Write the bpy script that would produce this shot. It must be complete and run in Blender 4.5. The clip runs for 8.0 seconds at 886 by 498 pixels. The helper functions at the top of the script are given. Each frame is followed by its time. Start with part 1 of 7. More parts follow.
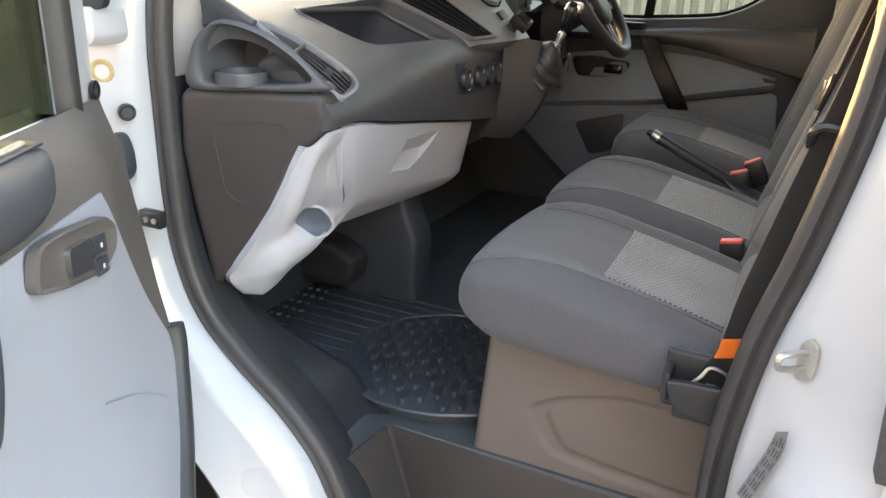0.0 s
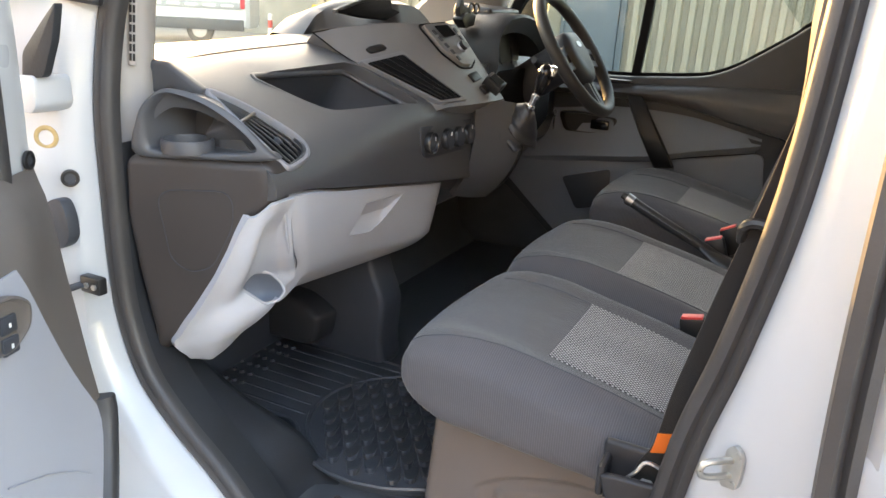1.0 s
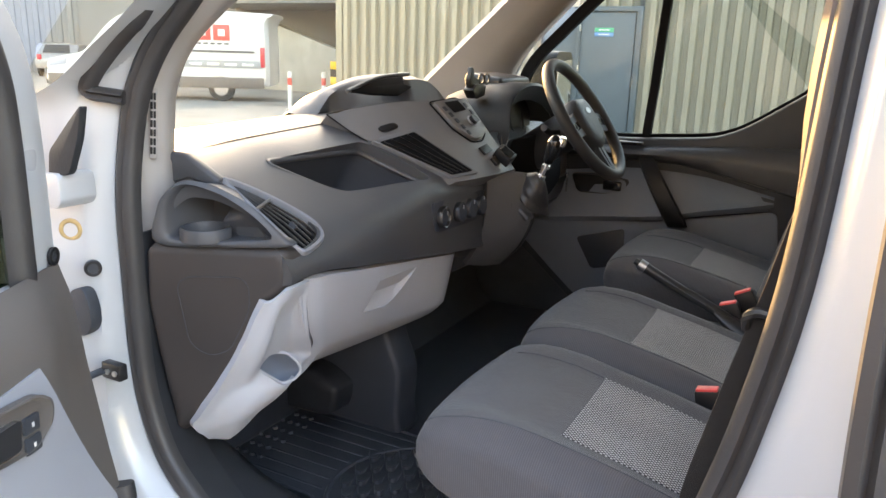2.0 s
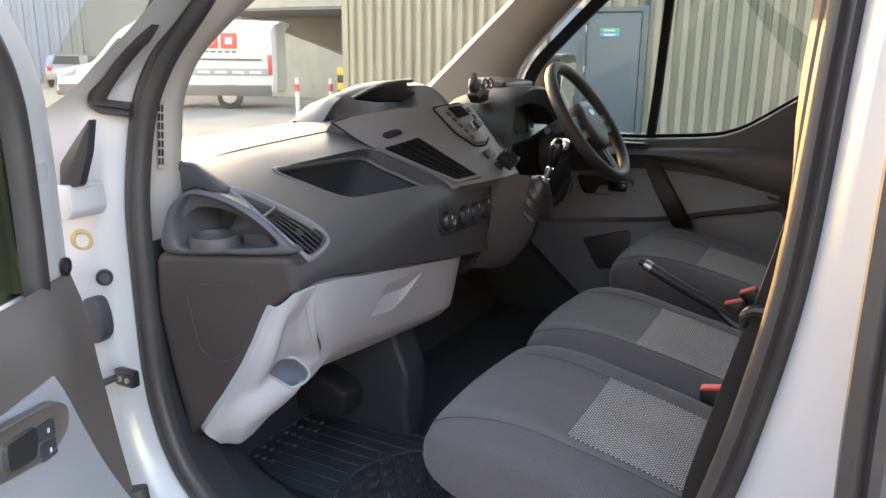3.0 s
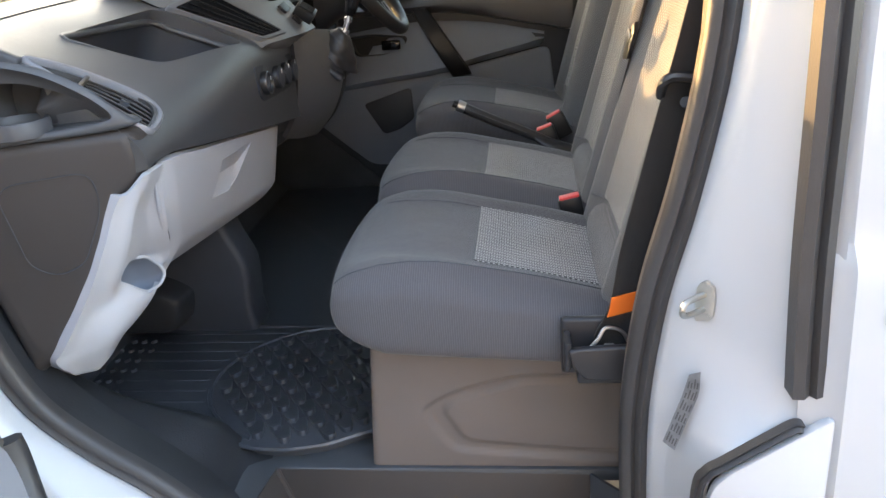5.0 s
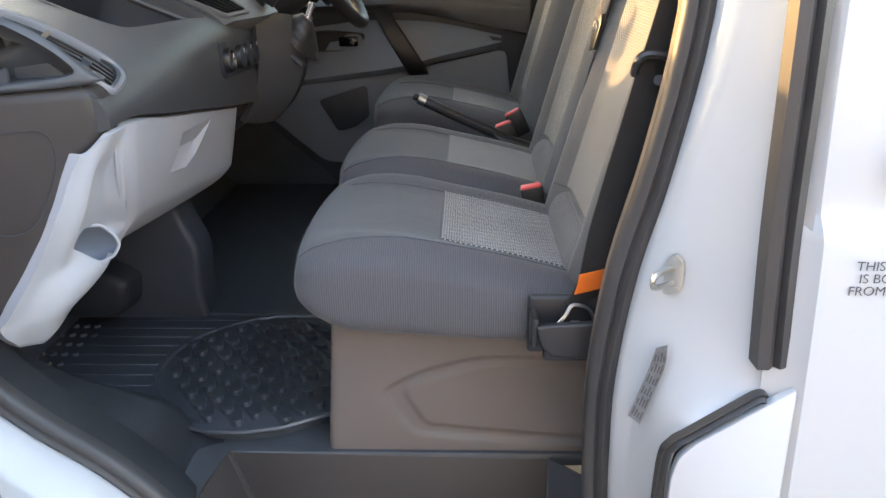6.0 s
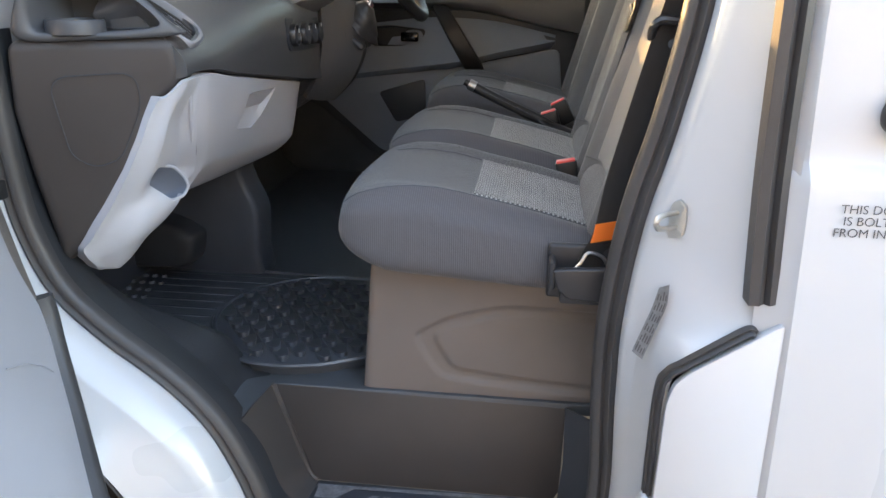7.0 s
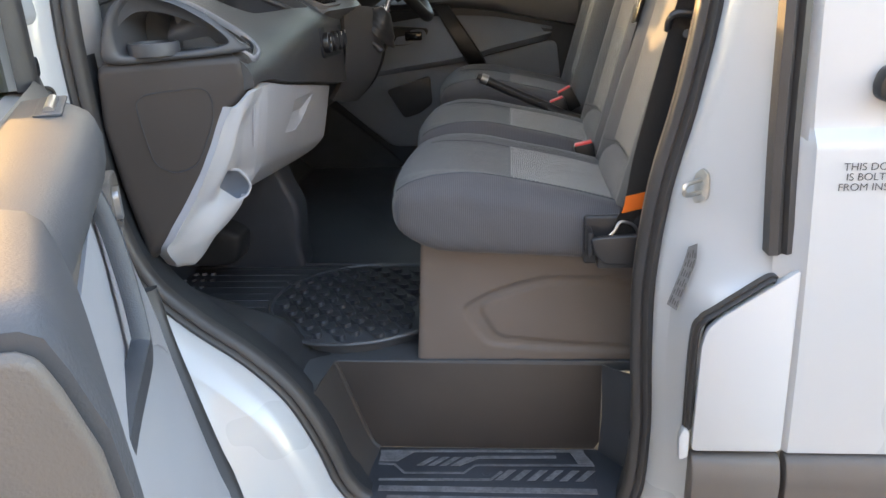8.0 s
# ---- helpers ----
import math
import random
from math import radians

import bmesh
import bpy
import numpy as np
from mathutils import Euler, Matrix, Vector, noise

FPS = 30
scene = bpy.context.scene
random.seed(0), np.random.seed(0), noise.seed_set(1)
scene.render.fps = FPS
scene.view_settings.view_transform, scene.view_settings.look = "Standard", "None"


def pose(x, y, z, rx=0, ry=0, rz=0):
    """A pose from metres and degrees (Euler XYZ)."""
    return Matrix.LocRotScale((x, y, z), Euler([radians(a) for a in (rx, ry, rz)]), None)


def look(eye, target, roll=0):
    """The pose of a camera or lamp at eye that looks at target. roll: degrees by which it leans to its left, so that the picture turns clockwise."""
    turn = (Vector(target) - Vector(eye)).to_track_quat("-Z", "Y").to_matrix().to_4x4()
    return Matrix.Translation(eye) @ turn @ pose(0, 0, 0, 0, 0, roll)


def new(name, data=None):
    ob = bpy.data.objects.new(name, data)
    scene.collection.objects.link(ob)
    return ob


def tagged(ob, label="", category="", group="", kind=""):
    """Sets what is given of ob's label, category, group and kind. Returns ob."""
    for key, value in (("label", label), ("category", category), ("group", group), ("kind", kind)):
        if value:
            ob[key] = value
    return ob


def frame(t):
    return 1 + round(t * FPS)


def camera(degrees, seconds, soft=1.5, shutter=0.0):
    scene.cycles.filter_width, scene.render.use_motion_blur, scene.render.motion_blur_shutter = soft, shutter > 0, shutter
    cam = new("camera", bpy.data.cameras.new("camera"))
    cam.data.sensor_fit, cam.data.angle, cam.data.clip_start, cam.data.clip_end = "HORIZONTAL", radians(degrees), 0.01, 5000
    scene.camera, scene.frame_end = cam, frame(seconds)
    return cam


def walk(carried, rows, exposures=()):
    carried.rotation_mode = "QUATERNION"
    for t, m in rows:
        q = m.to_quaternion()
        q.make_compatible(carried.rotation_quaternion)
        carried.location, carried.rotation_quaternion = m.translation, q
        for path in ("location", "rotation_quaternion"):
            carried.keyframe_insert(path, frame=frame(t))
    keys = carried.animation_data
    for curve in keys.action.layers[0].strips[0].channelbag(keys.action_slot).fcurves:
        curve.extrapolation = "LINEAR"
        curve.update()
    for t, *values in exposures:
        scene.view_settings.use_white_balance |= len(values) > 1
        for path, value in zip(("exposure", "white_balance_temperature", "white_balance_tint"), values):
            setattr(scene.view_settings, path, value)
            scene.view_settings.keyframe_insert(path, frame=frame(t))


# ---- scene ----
cam = camera(61.1, 8.0)
PATH = [
    (0, (0.403, -0.723, 1.43), (-0.367, 0.981, 0.719), 2.4),
    (0.5, (0.458, -0.688, 1.443), (-0.338, 1.009, 0.747), 3.3),
    (1, (0.477, -0.642, 1.483), (-0.346, 1.07, 0.856), 3.4),
    (1.5, (0.486, -0.623, 1.513), (-0.369, 1.1, 0.965), 2.6),
    (1.7, (0.485, -0.632, 1.527), (-0.382, 1.092, 1.002), 2.3),
    (2.8, (0.509, -0.649, 1.544), (-0.429, 1.048, 1.054), 0.7),
    (3, (0.505, -0.652, 1.543), (-0.411, 1.054, 1.043), 0.6),
    (3.5, (0.472, -0.668, 1.523), (-0.37, 1.066, 0.987), 0.1),
    (4, (0.381, -0.673, 1.488), (-0.216, 1.122, 0.84), -0.9),
    (4.5, (0.312, -0.689, 1.472), (-0.062, 1.134, 0.738), -2.6),
    (5, (0.275, -0.68, 1.442), (0.052, 1.153, 0.675), -4.2),
    (5.2, (0.262, -0.673, 1.431), (0.111, 1.166, 0.658), -4.2),
    (6.3, (0.233, -0.716, 1.36), (0.161, 1.154, 0.653), 0.2),
    (6.5, (0.242, -0.731, 1.339), (0.13, 1.142, 0.644), 0.5),
    (7, (0.285, -0.826, 1.332), (0.065, 1.039, 0.646), 0.6),
    (7.5, (0.278, -0.941, 1.344), (0.003, 0.916, 0.652), 0.0),
    (8, (0.201, -0.969, 1.358), (0.016, 0.894, 0.656), -2.7),
]
EXPOSURE = [(0.0, 4.63, 8700, 20), (1.5, 4.5, 8300, 22), (3.0, 4.2, 8050, 23), (3.5, 4.22, 7900, 23), (4.5, 4.45, 7750, 21), (5.0, 4.5, 7750, 20), (6.5, 4.47, 7750, 20), (8.0, 4.25, 7900, 19)]
walk(cam, [(t, look(eye, target, roll)) for t, eye, target, roll in PATH], EXPOSURE)

# ---------------------------------------------------------------- world and light
SUN_DIR = Vector((-1.0, 0.82, 0.215)).normalized()
world = bpy.data.worlds.new("world")
scene.world = world
world.use_nodes = True
wn = world.node_tree
sky = wn.nodes.new("ShaderNodeTexSky")
sky.sky_type, sky.sun_disc = "NISHITA", False
sky.sun_elevation = math.asin(SUN_DIR.z)
sky.sun_rotation = math.atan2(SUN_DIR.x, SUN_DIR.y)
sky.air_density, sky.dust_density = 1.0, 1.5
wn.links.new(sky.outputs[0], wn.nodes["Background"].inputs[0])
wn.nodes["Background"].inputs[1].default_value = 0.15
sun_data = bpy.data.lights.new("sun", "SUN")
sun_data.energy, sun_data.angle, sun_data.color = 0.62, radians(0.6), (1.0, 0.66, 0.27)
sun = new("sun", sun_data)
sun.matrix_world = look(SUN_DIR * 40, (0, 0, 0))

# ---------------------------------------------------------------- materials


def nodes_of(name):
    m = bpy.data.materials.new(name)
    m.use_nodes = True
    t = m.node_tree
    return m, t, t.nodes["Principled BSDF"]


def noise_node(t, scale, detail=4.0, rough=0.55):
    co = t.nodes.new("ShaderNodeTexCoord")
    n = t.nodes.new("ShaderNodeTexNoise")
    n.inputs["Scale"].default_value, n.inputs["Detail"].default_value, n.inputs["Roughness"].default_value = scale, detail, rough
    t.links.new(co.outputs["Object"], n.inputs["Vector"])
    return n


def ramp(t, fac, stops):
    r = t.nodes.new("ShaderNodeValToRGB")
    el = r.color_ramp.elements
    while len(el) < len(stops):
        el.new(0.5)
    for e, (p, c) in zip(el, stops):
        e.position, e.color = p, (*c, 1) if len(c) == 3 else c
    t.links.new(fac, r.inputs[0])
    return r


def shade(c, k):
    return tuple(min(1.0, v * k) for v in c)


def mat(name, col, rough=0.5, metal=0.0, var=0.12, vscale=5.0, bump=0.15, bscale=500.0, coat=0.0, spec=0.5, dust=None, dust_at=0.62):
    """A surface with soft large-scale variation, fine relief and, if wanted, dust patches."""
    m, t, b = nodes_of(name)
    big = noise_node(t, vscale, 5)
    cr = ramp(t, big.outputs["Fac"], [(0.3, shade(col, 1 - var)), (0.7, shade(col, 1 + var))])
    out = cr.outputs[0]
    if dust:
        d = noise_node(t, vscale * 4.3, 8, 0.7)
        dr = ramp(t, d.outputs["Fac"], [(dust_at, (0, 0, 0)), (dust_at + 0.2, (0.7, 0.7, 0.7))])
        mx = t.nodes.new("ShaderNodeMixRGB")
        t.links.new(dr.outputs[0], mx.inputs[0])
        t.links.new(out, mx.inputs[1])
        mx.inputs[2].default_value = (*dust, 1)
        out = mx.outputs[0]
    t.links.new(out, b.inputs["Base Color"])
    rv = min(0.08, rough * 0.12)
    rr = ramp(t, big.outputs["Fac"], [(0.25, (rough - rv,) * 3), (0.75, (min(1, rough + rv),) * 3)])
    t.links.new(rr.outputs[0], b.inputs["Roughness"])
    b.inputs["Metallic"].default_value = metal
    b.inputs["Specular IOR Level"].default_value = spec
    b.inputs["Coat Weight"].default_value = coat
    b.inputs["Coat Roughness"].default_value = 0.08
    if bump:
        fine = noise_node(t, bscale, 3)
        bp = t.nodes.new("ShaderNodeBump")
        bp.inputs["Strength"].default_value, bp.inputs["Distance"].default_value = bump, 0.001
        t.links.new(fine.outputs["Fac"], bp.inputs["Height"])
        t.links.new(bp.outputs[0], b.inputs["Normal"])
    return m


def weave(name, dark, light, px, py, axes="XY", sharp=0.5, bump=0.5, rough=0.9, rib=False):
    """Woven cloth: light dashes in offset rows, px and py metres apart; rib: fine cords along one way only."""
    m, t, b = nodes_of(name)
    co = t.nodes.new("ShaderNodeTexCoord")
    sep = t.nodes.new("ShaderNodeSeparateXYZ")
    t.links.new(co.outputs["Object"], sep.inputs[0])

    def wave(axis, pitch):
        mul = t.nodes.new("ShaderNodeMath")
        mul.operation = "MULTIPLY"
        mul.inputs[1].default_value = 2 * math.pi / pitch
        t.links.new(sep.outputs[axis], mul.inputs[0])
        s = t.nodes.new("ShaderNodeMath")
        s.operation = "SINE"
        t.links.new(mul.outputs[0], s.inputs[0])
        return s.outputs[0]

    a = wave(axes[0], px)
    if rib:
        fac = a
    else:
        pr = t.nodes.new("ShaderNodeMath")
        pr.operation = "MULTIPLY"
        t.links.new(a, pr.inputs[0])
        t.links.new(wave(axes[1], py), pr.inputs[1])
        fac = pr.outputs[0]
    big = noise_node(t, 9.0, 5)
    add = t.nodes.new("ShaderNodeMath")
    add.operation = "MULTIPLY_ADD"
    t.links.new(big.outputs["Fac"], add.inputs[0])
    add.inputs[1].default_value = 0.35
    t.links.new(fac, add.inputs[2])
    r = ramp(t, add.outputs[0], [(0.0, dark), (sharp, light)])
    r.color_ramp.elements[0].position = max(0.0, sharp - 0.35)
    t.links.new(r.outputs[0], b.inputs["Base Color"])
    b.inputs["Roughness"].default_value = rough
    b.inputs["Sheen Weight"].default_value = 0.15
    b.inputs["Sheen Roughness"].default_value = 0.4
    b.inputs["Specular IOR Level"].default_value = 0.2
    bp = t.nodes.new("ShaderNodeBump")
    bp.inputs["Strength"].default_value, bp.inputs["Distance"].default_value = bump, 0.0012
    t.links.new(fac, bp.inputs["Height"])
    crease = noise_node(t, 26.0, 4, 0.6)
    soft_bump = t.nodes.new("ShaderNodeBump")
    soft_bump.inputs["Strength"].default_value, soft_bump.inputs["Distance"].default_value = 0.35, 0.006
    t.links.new(crease.outputs["Fac"], soft_bump.inputs["Height"])
    t.links.new(soft_bump.outputs[0], bp.inputs["Normal"])
    t.links.new(bp.outputs[0], b.inputs["Normal"])
    return m


def glass_mat(name, tint, film=0.0):
    m, t, b = nodes_of(name)
    t.nodes.remove(b)
    tr, gl, mx, fr = (t.nodes.new(n) for n in ("ShaderNodeBsdfTransparent", "ShaderNodeBsdfGlossy", "ShaderNodeMixShader", "ShaderNodeLayerWeight"))
    tr.inputs[0].default_value = (*tint, 1)
    gl.inputs["Roughness"].default_value = 0.02
    pw, sc = t.nodes.new("ShaderNodeMath"), t.nodes.new("ShaderNodeMath")
    pw.operation, sc.operation = "POWER", "MULTIPLY_ADD"
    pw.inputs[1].default_value = 5.0
    sc.inputs[1].default_value, sc.inputs[2].default_value = 0.6, 0.022
    fr.inputs[0].default_value = 0.5
    t.links.new(fr.outputs["Facing"], pw.inputs[0])
    t.links.new(pw.outputs[0], sc.inputs[0])
    t.links.new(sc.outputs[0], mx.inputs[0])
    t.links.new(tr.outputs[0], mx.inputs[1])
    t.links.new(gl.outputs[0], mx.inputs[2])
    last = mx
    if film:
        df, m2 = t.nodes.new("ShaderNodeBsdfDiffuse"), t.nodes.new("ShaderNodeMixShader")
        df.inputs[0].default_value = (0.85, 0.8, 0.7, 1)
        dn = noise_node(t, 3.0, 6, 0.7)
        fr2 = ramp(t, dn.outputs["Fac"], [(0.3, (film * 0.6,) * 3), (0.8, (film * 1.5,) * 3)])
        t.links.new(fr2.outputs[0], m2.inputs[0])
        t.links.new(mx.outputs[0], m2.inputs[1])
        t.links.new(df.outputs[0], m2.inputs[2])
        last = m2
    t.links.new(last.outputs[0], t.nodes["Material Output"].inputs[0])
    return m


WHITE = mat("white_paint", (0.40, 0.415, 0.435), 0.28, 0, 0.02, 0.5, 0.04, 120, coat=0.6)
DASH = mat("dash_plastic", (0.060, 0.061, 0.066), 0.37, 0, 0.10, 6, 0.6, 700, spec=0.7)
DASHTOP = mat("dash_top_plastic", (0.105, 0.108, 0.118), 0.5, 0, 0.10, 5, 0.35, 900, spec=0.45, dust=(0.15, 0.145, 0.14), dust_at=0.66)
DARK = mat("dark_plastic", (0.040, 0.045, 0.055), 0.46, 0, 0.15, 8, 0.3, 700, spec=0.4)
BLACK = mat("black_plastic", (0.012, 0.012, 0.013), 0.38, 0, 0.15, 8, 0.2, 600)
MATTBLACK = mat("matt_black_rubber", (0.008, 0.008, 0.009), 0.85, 0, 0.15, 8, 0.2, 600, spec=0.1)
GLOSS = mat("gloss_black", (0.010, 0.010, 0.011), 0.12, 0, 0.1, 8, 0.0)
WARM = mat("warm_grey_plastic", (0.136, 0.112, 0.101), 0.5, 0, 0.08, 5, 0.35, 900, spec=0.4)
STEPGREY = mat("step_plastic", (0.105, 0.092, 0.085), 0.48, 0, 0.10, 6, 0.35, 800, spec=0.4, dust=(0.22, 0.2, 0.18), dust_at=0.68)
GREY = mat("light_grey_plastic", (0.40, 0.412, 0.448), 0.5, 0, 0.05, 5, 0.3, 900, spec=0.4)
DOORGREY = mat("door_grey_plastic", (0.29, 0.305, 0.345), 0.42, 0, 0.06, 4, 0.35, 700, spec=0.45)
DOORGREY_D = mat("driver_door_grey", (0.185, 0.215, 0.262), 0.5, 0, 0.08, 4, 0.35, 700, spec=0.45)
BIN = mat("bin_lining", (0.16, 0.19, 0.24), 0.6, 0, 0.08, 6, 0.2, 600)
BEIGE = mat("pillar_trim", (0.32, 0.30, 0.285), 0.6, 0, 0.05, 5, 0.3, 700)
VINYL = mat("black_vinyl", (0.024, 0.026, 0.030), 0.50, 0, 0.25, 9, 0.4, 320, spec=0.28, dust=(0.045, 0.043, 0.04), dust_at=0.64)
HEADLINING = mat("headlining", (0.62, 0.61, 0.59), 0.9, 0, 0.04, 6, 0.4, 500)
RUBBER = mat("rubber_seal", (0.036, 0.034, 0.035), 0.5, 0, 0.2, 9, 0.25, 300, dust=(0.07, 0.06, 0.05), dust_at=0.62)
MATRUB = mat("mat_rubber", (0.042, 0.047, 0.056), 0.36, 0, 0.25, 12, 0.4, 260, dust=(0.075, 0.075, 0.076), dust_at=0.60)
CARPET = mat("floor_vinyl", (0.053, 0.059, 0.067), 0.46, 0, 0.2, 10, 0.5, 350, dust=(0.085, 0.09, 0.098), dust_at=0.66)
CHROME = mat("chrome", (0.75, 0.75, 0.76), 0.15, 1.0, 0.05, 8, 0.0)
SATIN = mat("satin_silver", (0.42, 0.43, 0.45), 0.35, 1.0, 0.06, 8, 0.05, 400)
STEEL = mat("zinc_steel", (0.50, 0.49, 0.46), 0.4, 1.0, 0.12, 40, 0.2, 300)
RED = mat("red_button", (0.75, 0.045, 0.045), 0.4, 0, 0.08, 20, 0.1, 300)
ORANGE = mat("orange_tag", (0.85, 0.17, 0.02), 0.6, 0, 0.06, 20, 0.2, 600)
WEB = weave("belt_webbing", (0.022, 0.020, 0.020), (0.045, 0.042, 0.040), 0.0016, 0.002, "ZX", 0.5, 0.5, 0.7)
CLOTH = weave("seat_cloth", (0.066, 0.067, 0.072), (0.150, 0.151, 0.160), 0.0030, 0.0032, "XY", 0.5, 0.35)
# Cushion cloth again, its colour lightened for the light on the backrests.
CLOTH_V = weave("seat_cloth_back_lit", (0.082, 0.082, 0.086), (0.180, 0.180, 0.186), 0.0030, 0.0032, "YZ", 0.5, 0.35)
SIDECLOTH = weave("seat_side_cloth", (0.082, 0.080, 0.087), (0.106, 0.103, 0.112), 0.0032, 0.003, "XZ", 0.55, 0.3, rib=True)
INSERT = weave("seat_insert_cloth", (0.065, 0.064, 0.068), (0.50, 0.49, 0.485), 0.0075, 0.0062, "XY", 0.55, 0.7)
INSERT_V = weave("back_insert_cloth", (0.11, 0.108, 0.108), (0.36, 0.35, 0.34), 0.0062, 0.0075, "YZ", 0.55, 0.7)
LEATHER = mat("gaiter_leather", (0.026, 0.026, 0.029), 0.36, 0, 0.2, 30, 0.5, 220)
GLASS = glass_mat("side_glass", (0.70, 0.74, 0.72))
DOORGLASS = glass_mat("oblique_green_glass", (0.25, 0.28, 0.22))
SCREENGLASS = glass_mat("windscreen_glass", (0.92, 0.92, 0.86), 0.02)
DISPLAY = mat("display", (0.012, 0.014, 0.014), 0.15, 0, 0.1, 8, 0)
MARK = mat("white_marks", (0.65, 0.65, 0.65), 0.5, 0, 0.05, 20, 0)
GREYMARK = mat("sticker_grey", (0.13, 0.13, 0.135), 0.5, 0, 0.2, 90, 0.1)
DARKMARK = mat("sticker_dark", (0.05, 0.05, 0.05), 0.5, 0, 0.2, 90, 0.1)
TREADMARK = mat("worn_tread_film", (0.15, 0.15, 0.16), 0.35, 0, 0.35, 40, 0.1, 200, dust=(0.05, 0.05, 0.055), dust_at=0.48)
LETTER = mat("dark_lettering", (0.045, 0.045, 0.05), 0.6, 0, 0.1, 30, 0)
BRASS = mat("grease_cap", (0.36, 0.26, 0.12), 0.5, 0, 0.2, 60, 0.2, 200)
ASPHALT = mat("asphalt", (0.22, 0.21, 0.195), 0.85, 0, 0.25, 0.6, 0.8, 90, dust=(0.30, 0.28, 0.25), dust_at=0.55)
CLAD = mat("cream_cladding", (0.30, 0.265, 0.205), 0.5, 0, 0.06, 0.8, 0.05, 60)
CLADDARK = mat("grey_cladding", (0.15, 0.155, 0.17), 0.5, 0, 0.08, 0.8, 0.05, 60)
DOORSTEEL = mat("grey_steel_door", (0.10, 0.125, 0.145), 0.45, 0, 0.06, 1.5, 0.05, 60)
CONCRETE = mat("concrete", (0.38, 0.36, 0.33), 0.85, 0, 0.15, 2, 0.5, 60)
TYRE = mat("tyre_rubber", (0.018, 0.018, 0.018), 0.8, 0, 0.2, 20, 0.4, 200)
VANGLASS = mat("dark_van_glass", (0.02, 0.024, 0.026), 0.06, 0, 0.1, 3, 0)
VANWHITE = mat("far_white_paint", (0.56, 0.57, 0.58), 0.35, 0, 0.03, 1, 0)
VANGREY = mat("far_grey_plastic", (0.10, 0.10, 0.105), 0.6, 0, 0.1, 3, 0)
VANBAND = mat("grey_livery_band", (0.28, 0.30, 0.32), 0.5, 0, 0.05, 3, 0)
LIVERYRED = mat("livery_red", (0.62, 0.07, 0.06), 0.5, 0, 0.05, 3, 0)
YELLOW = mat("hazard_yellow", (0.75, 0.45, 0.03), 0.6, 0, 0.1, 6, 0)
BARRIER = mat("orange_panel", (0.80, 0.30, 0.12), 0.6, 0, 0.1, 6, 0.1)
BLUESIGN = mat("blue_sign", (0.12, 0.30, 0.55), 0.5, 0, 0.05, 6, 0)
GREENSIGN = mat("green_sign", (0.05, 0.42, 0.22), 0.5, 0, 0.05, 6, 0)
TAIL = mat("tail_light_red", (0.55, 0.03, 0.05), 0.2, 0, 0.05, 6, 0)
CARGREY = mat("car_grey_paint", (0.22, 0.22, 0.23), 0.3, 0.3, 0.05, 3, 0, coat=0.5)

# ---------------------------------------------------------------- mesh helpers
LOCAL = set()


def thing(name, at, label, category, group="", kind="", m=None):
    """An Empty at a thing's base; with m its parts are built in its own axes."""
    ob = tagged(new(name), label, category, group, kind)
    ob.empty_display_size = 0.05
    ob.matrix_basis = m if m is not None else Matrix.Translation(at)
    if m is not None:
        LOCAL.add(ob.name)
    return ob


def part(name, bm, material, parent=None, label="", sharp=38, kind="", shadow=True):
    me = bpy.data.meshes.new(name)
    bmesh.ops.recalc_face_normals(bm, faces=bm.faces[:])
    bm.to_mesh(me)
    bm.free()
    me.materials.append(material)
    me.polygons.foreach_set("use_smooth", [True] * len(me.polygons))
    me.set_sharp_from_angle(angle=radians(sharp))
    ob = new(name, me)
    if parent is not None:
        ob.parent = parent
        if parent.data is None and parent.name not in LOCAL:
            ob.matrix_parent_inverse = parent.matrix_basis.inverted()
    if label or kind:
        tagged(ob, label, "", "", kind)
    if not shadow:
        ob.visible_shadow = False
    return ob


def V(*a):
    return Vector(a)


def curve(pts, n=6, closed=False):
    """Points of a smooth line through pts, n to each stretch."""
    p = [Vector(q) for q in pts]
    out, k = [], len(p)
    for i in range(k if closed else k - 1):
        a, b, c, d = (p[(i + j) % k] if closed else p[min(max(i + j, 0), k - 1)] for j in (-1, 0, 1, 2))
        for s in range(n):
            u = s / n
            out.append(0.5 * (2 * b + (c - a) * u + (2 * a - 5 * b + 4 * c - d) * u * u + (3 * b - a - 3 * c + d) * u**3))
    if not closed:
        out.append(p[-1].copy())
    return out


def lerp_table(table, x):
    """Smooth values, with no overshoot, from rows (x, values...)."""
    if x <= table[0][0]:
        return table[0][1:]
    for a, b in zip(table, table[1:]):
        if x <= b[0]:
            i, h = table.index(a), b[0] - a[0]
            u = (x - a[0]) / h
            before = table[i - 1] if i else None
            after = table[i + 2] if i + 2 < len(table) else None
            out = []
            for k in range(1, len(a)):
                d = (b[k] - a[k]) / h
                d0 = (a[k] - before[k]) / (a[0] - before[0]) if before else d
                d1 = (after[k] - b[k]) / (after[0] - b[0]) if after else d
                m0 = 0.0 if d0 * d <= 0 else 2 * d0 * d / (d0 + d)
                m1 = 0.0 if d1 * d <= 0 else 2 * d1 * d / (d1 + d)
                out.append((2 * u**3 - 3 * u * u + 1) * a[k] + (u**3 - 2 * u * u + u) * h * m0 + (3 * u * u - 2 * u**3) * b[k] + (u**3 - u * u) * h * m1)
            return tuple(out)
    return table[-1][1:]


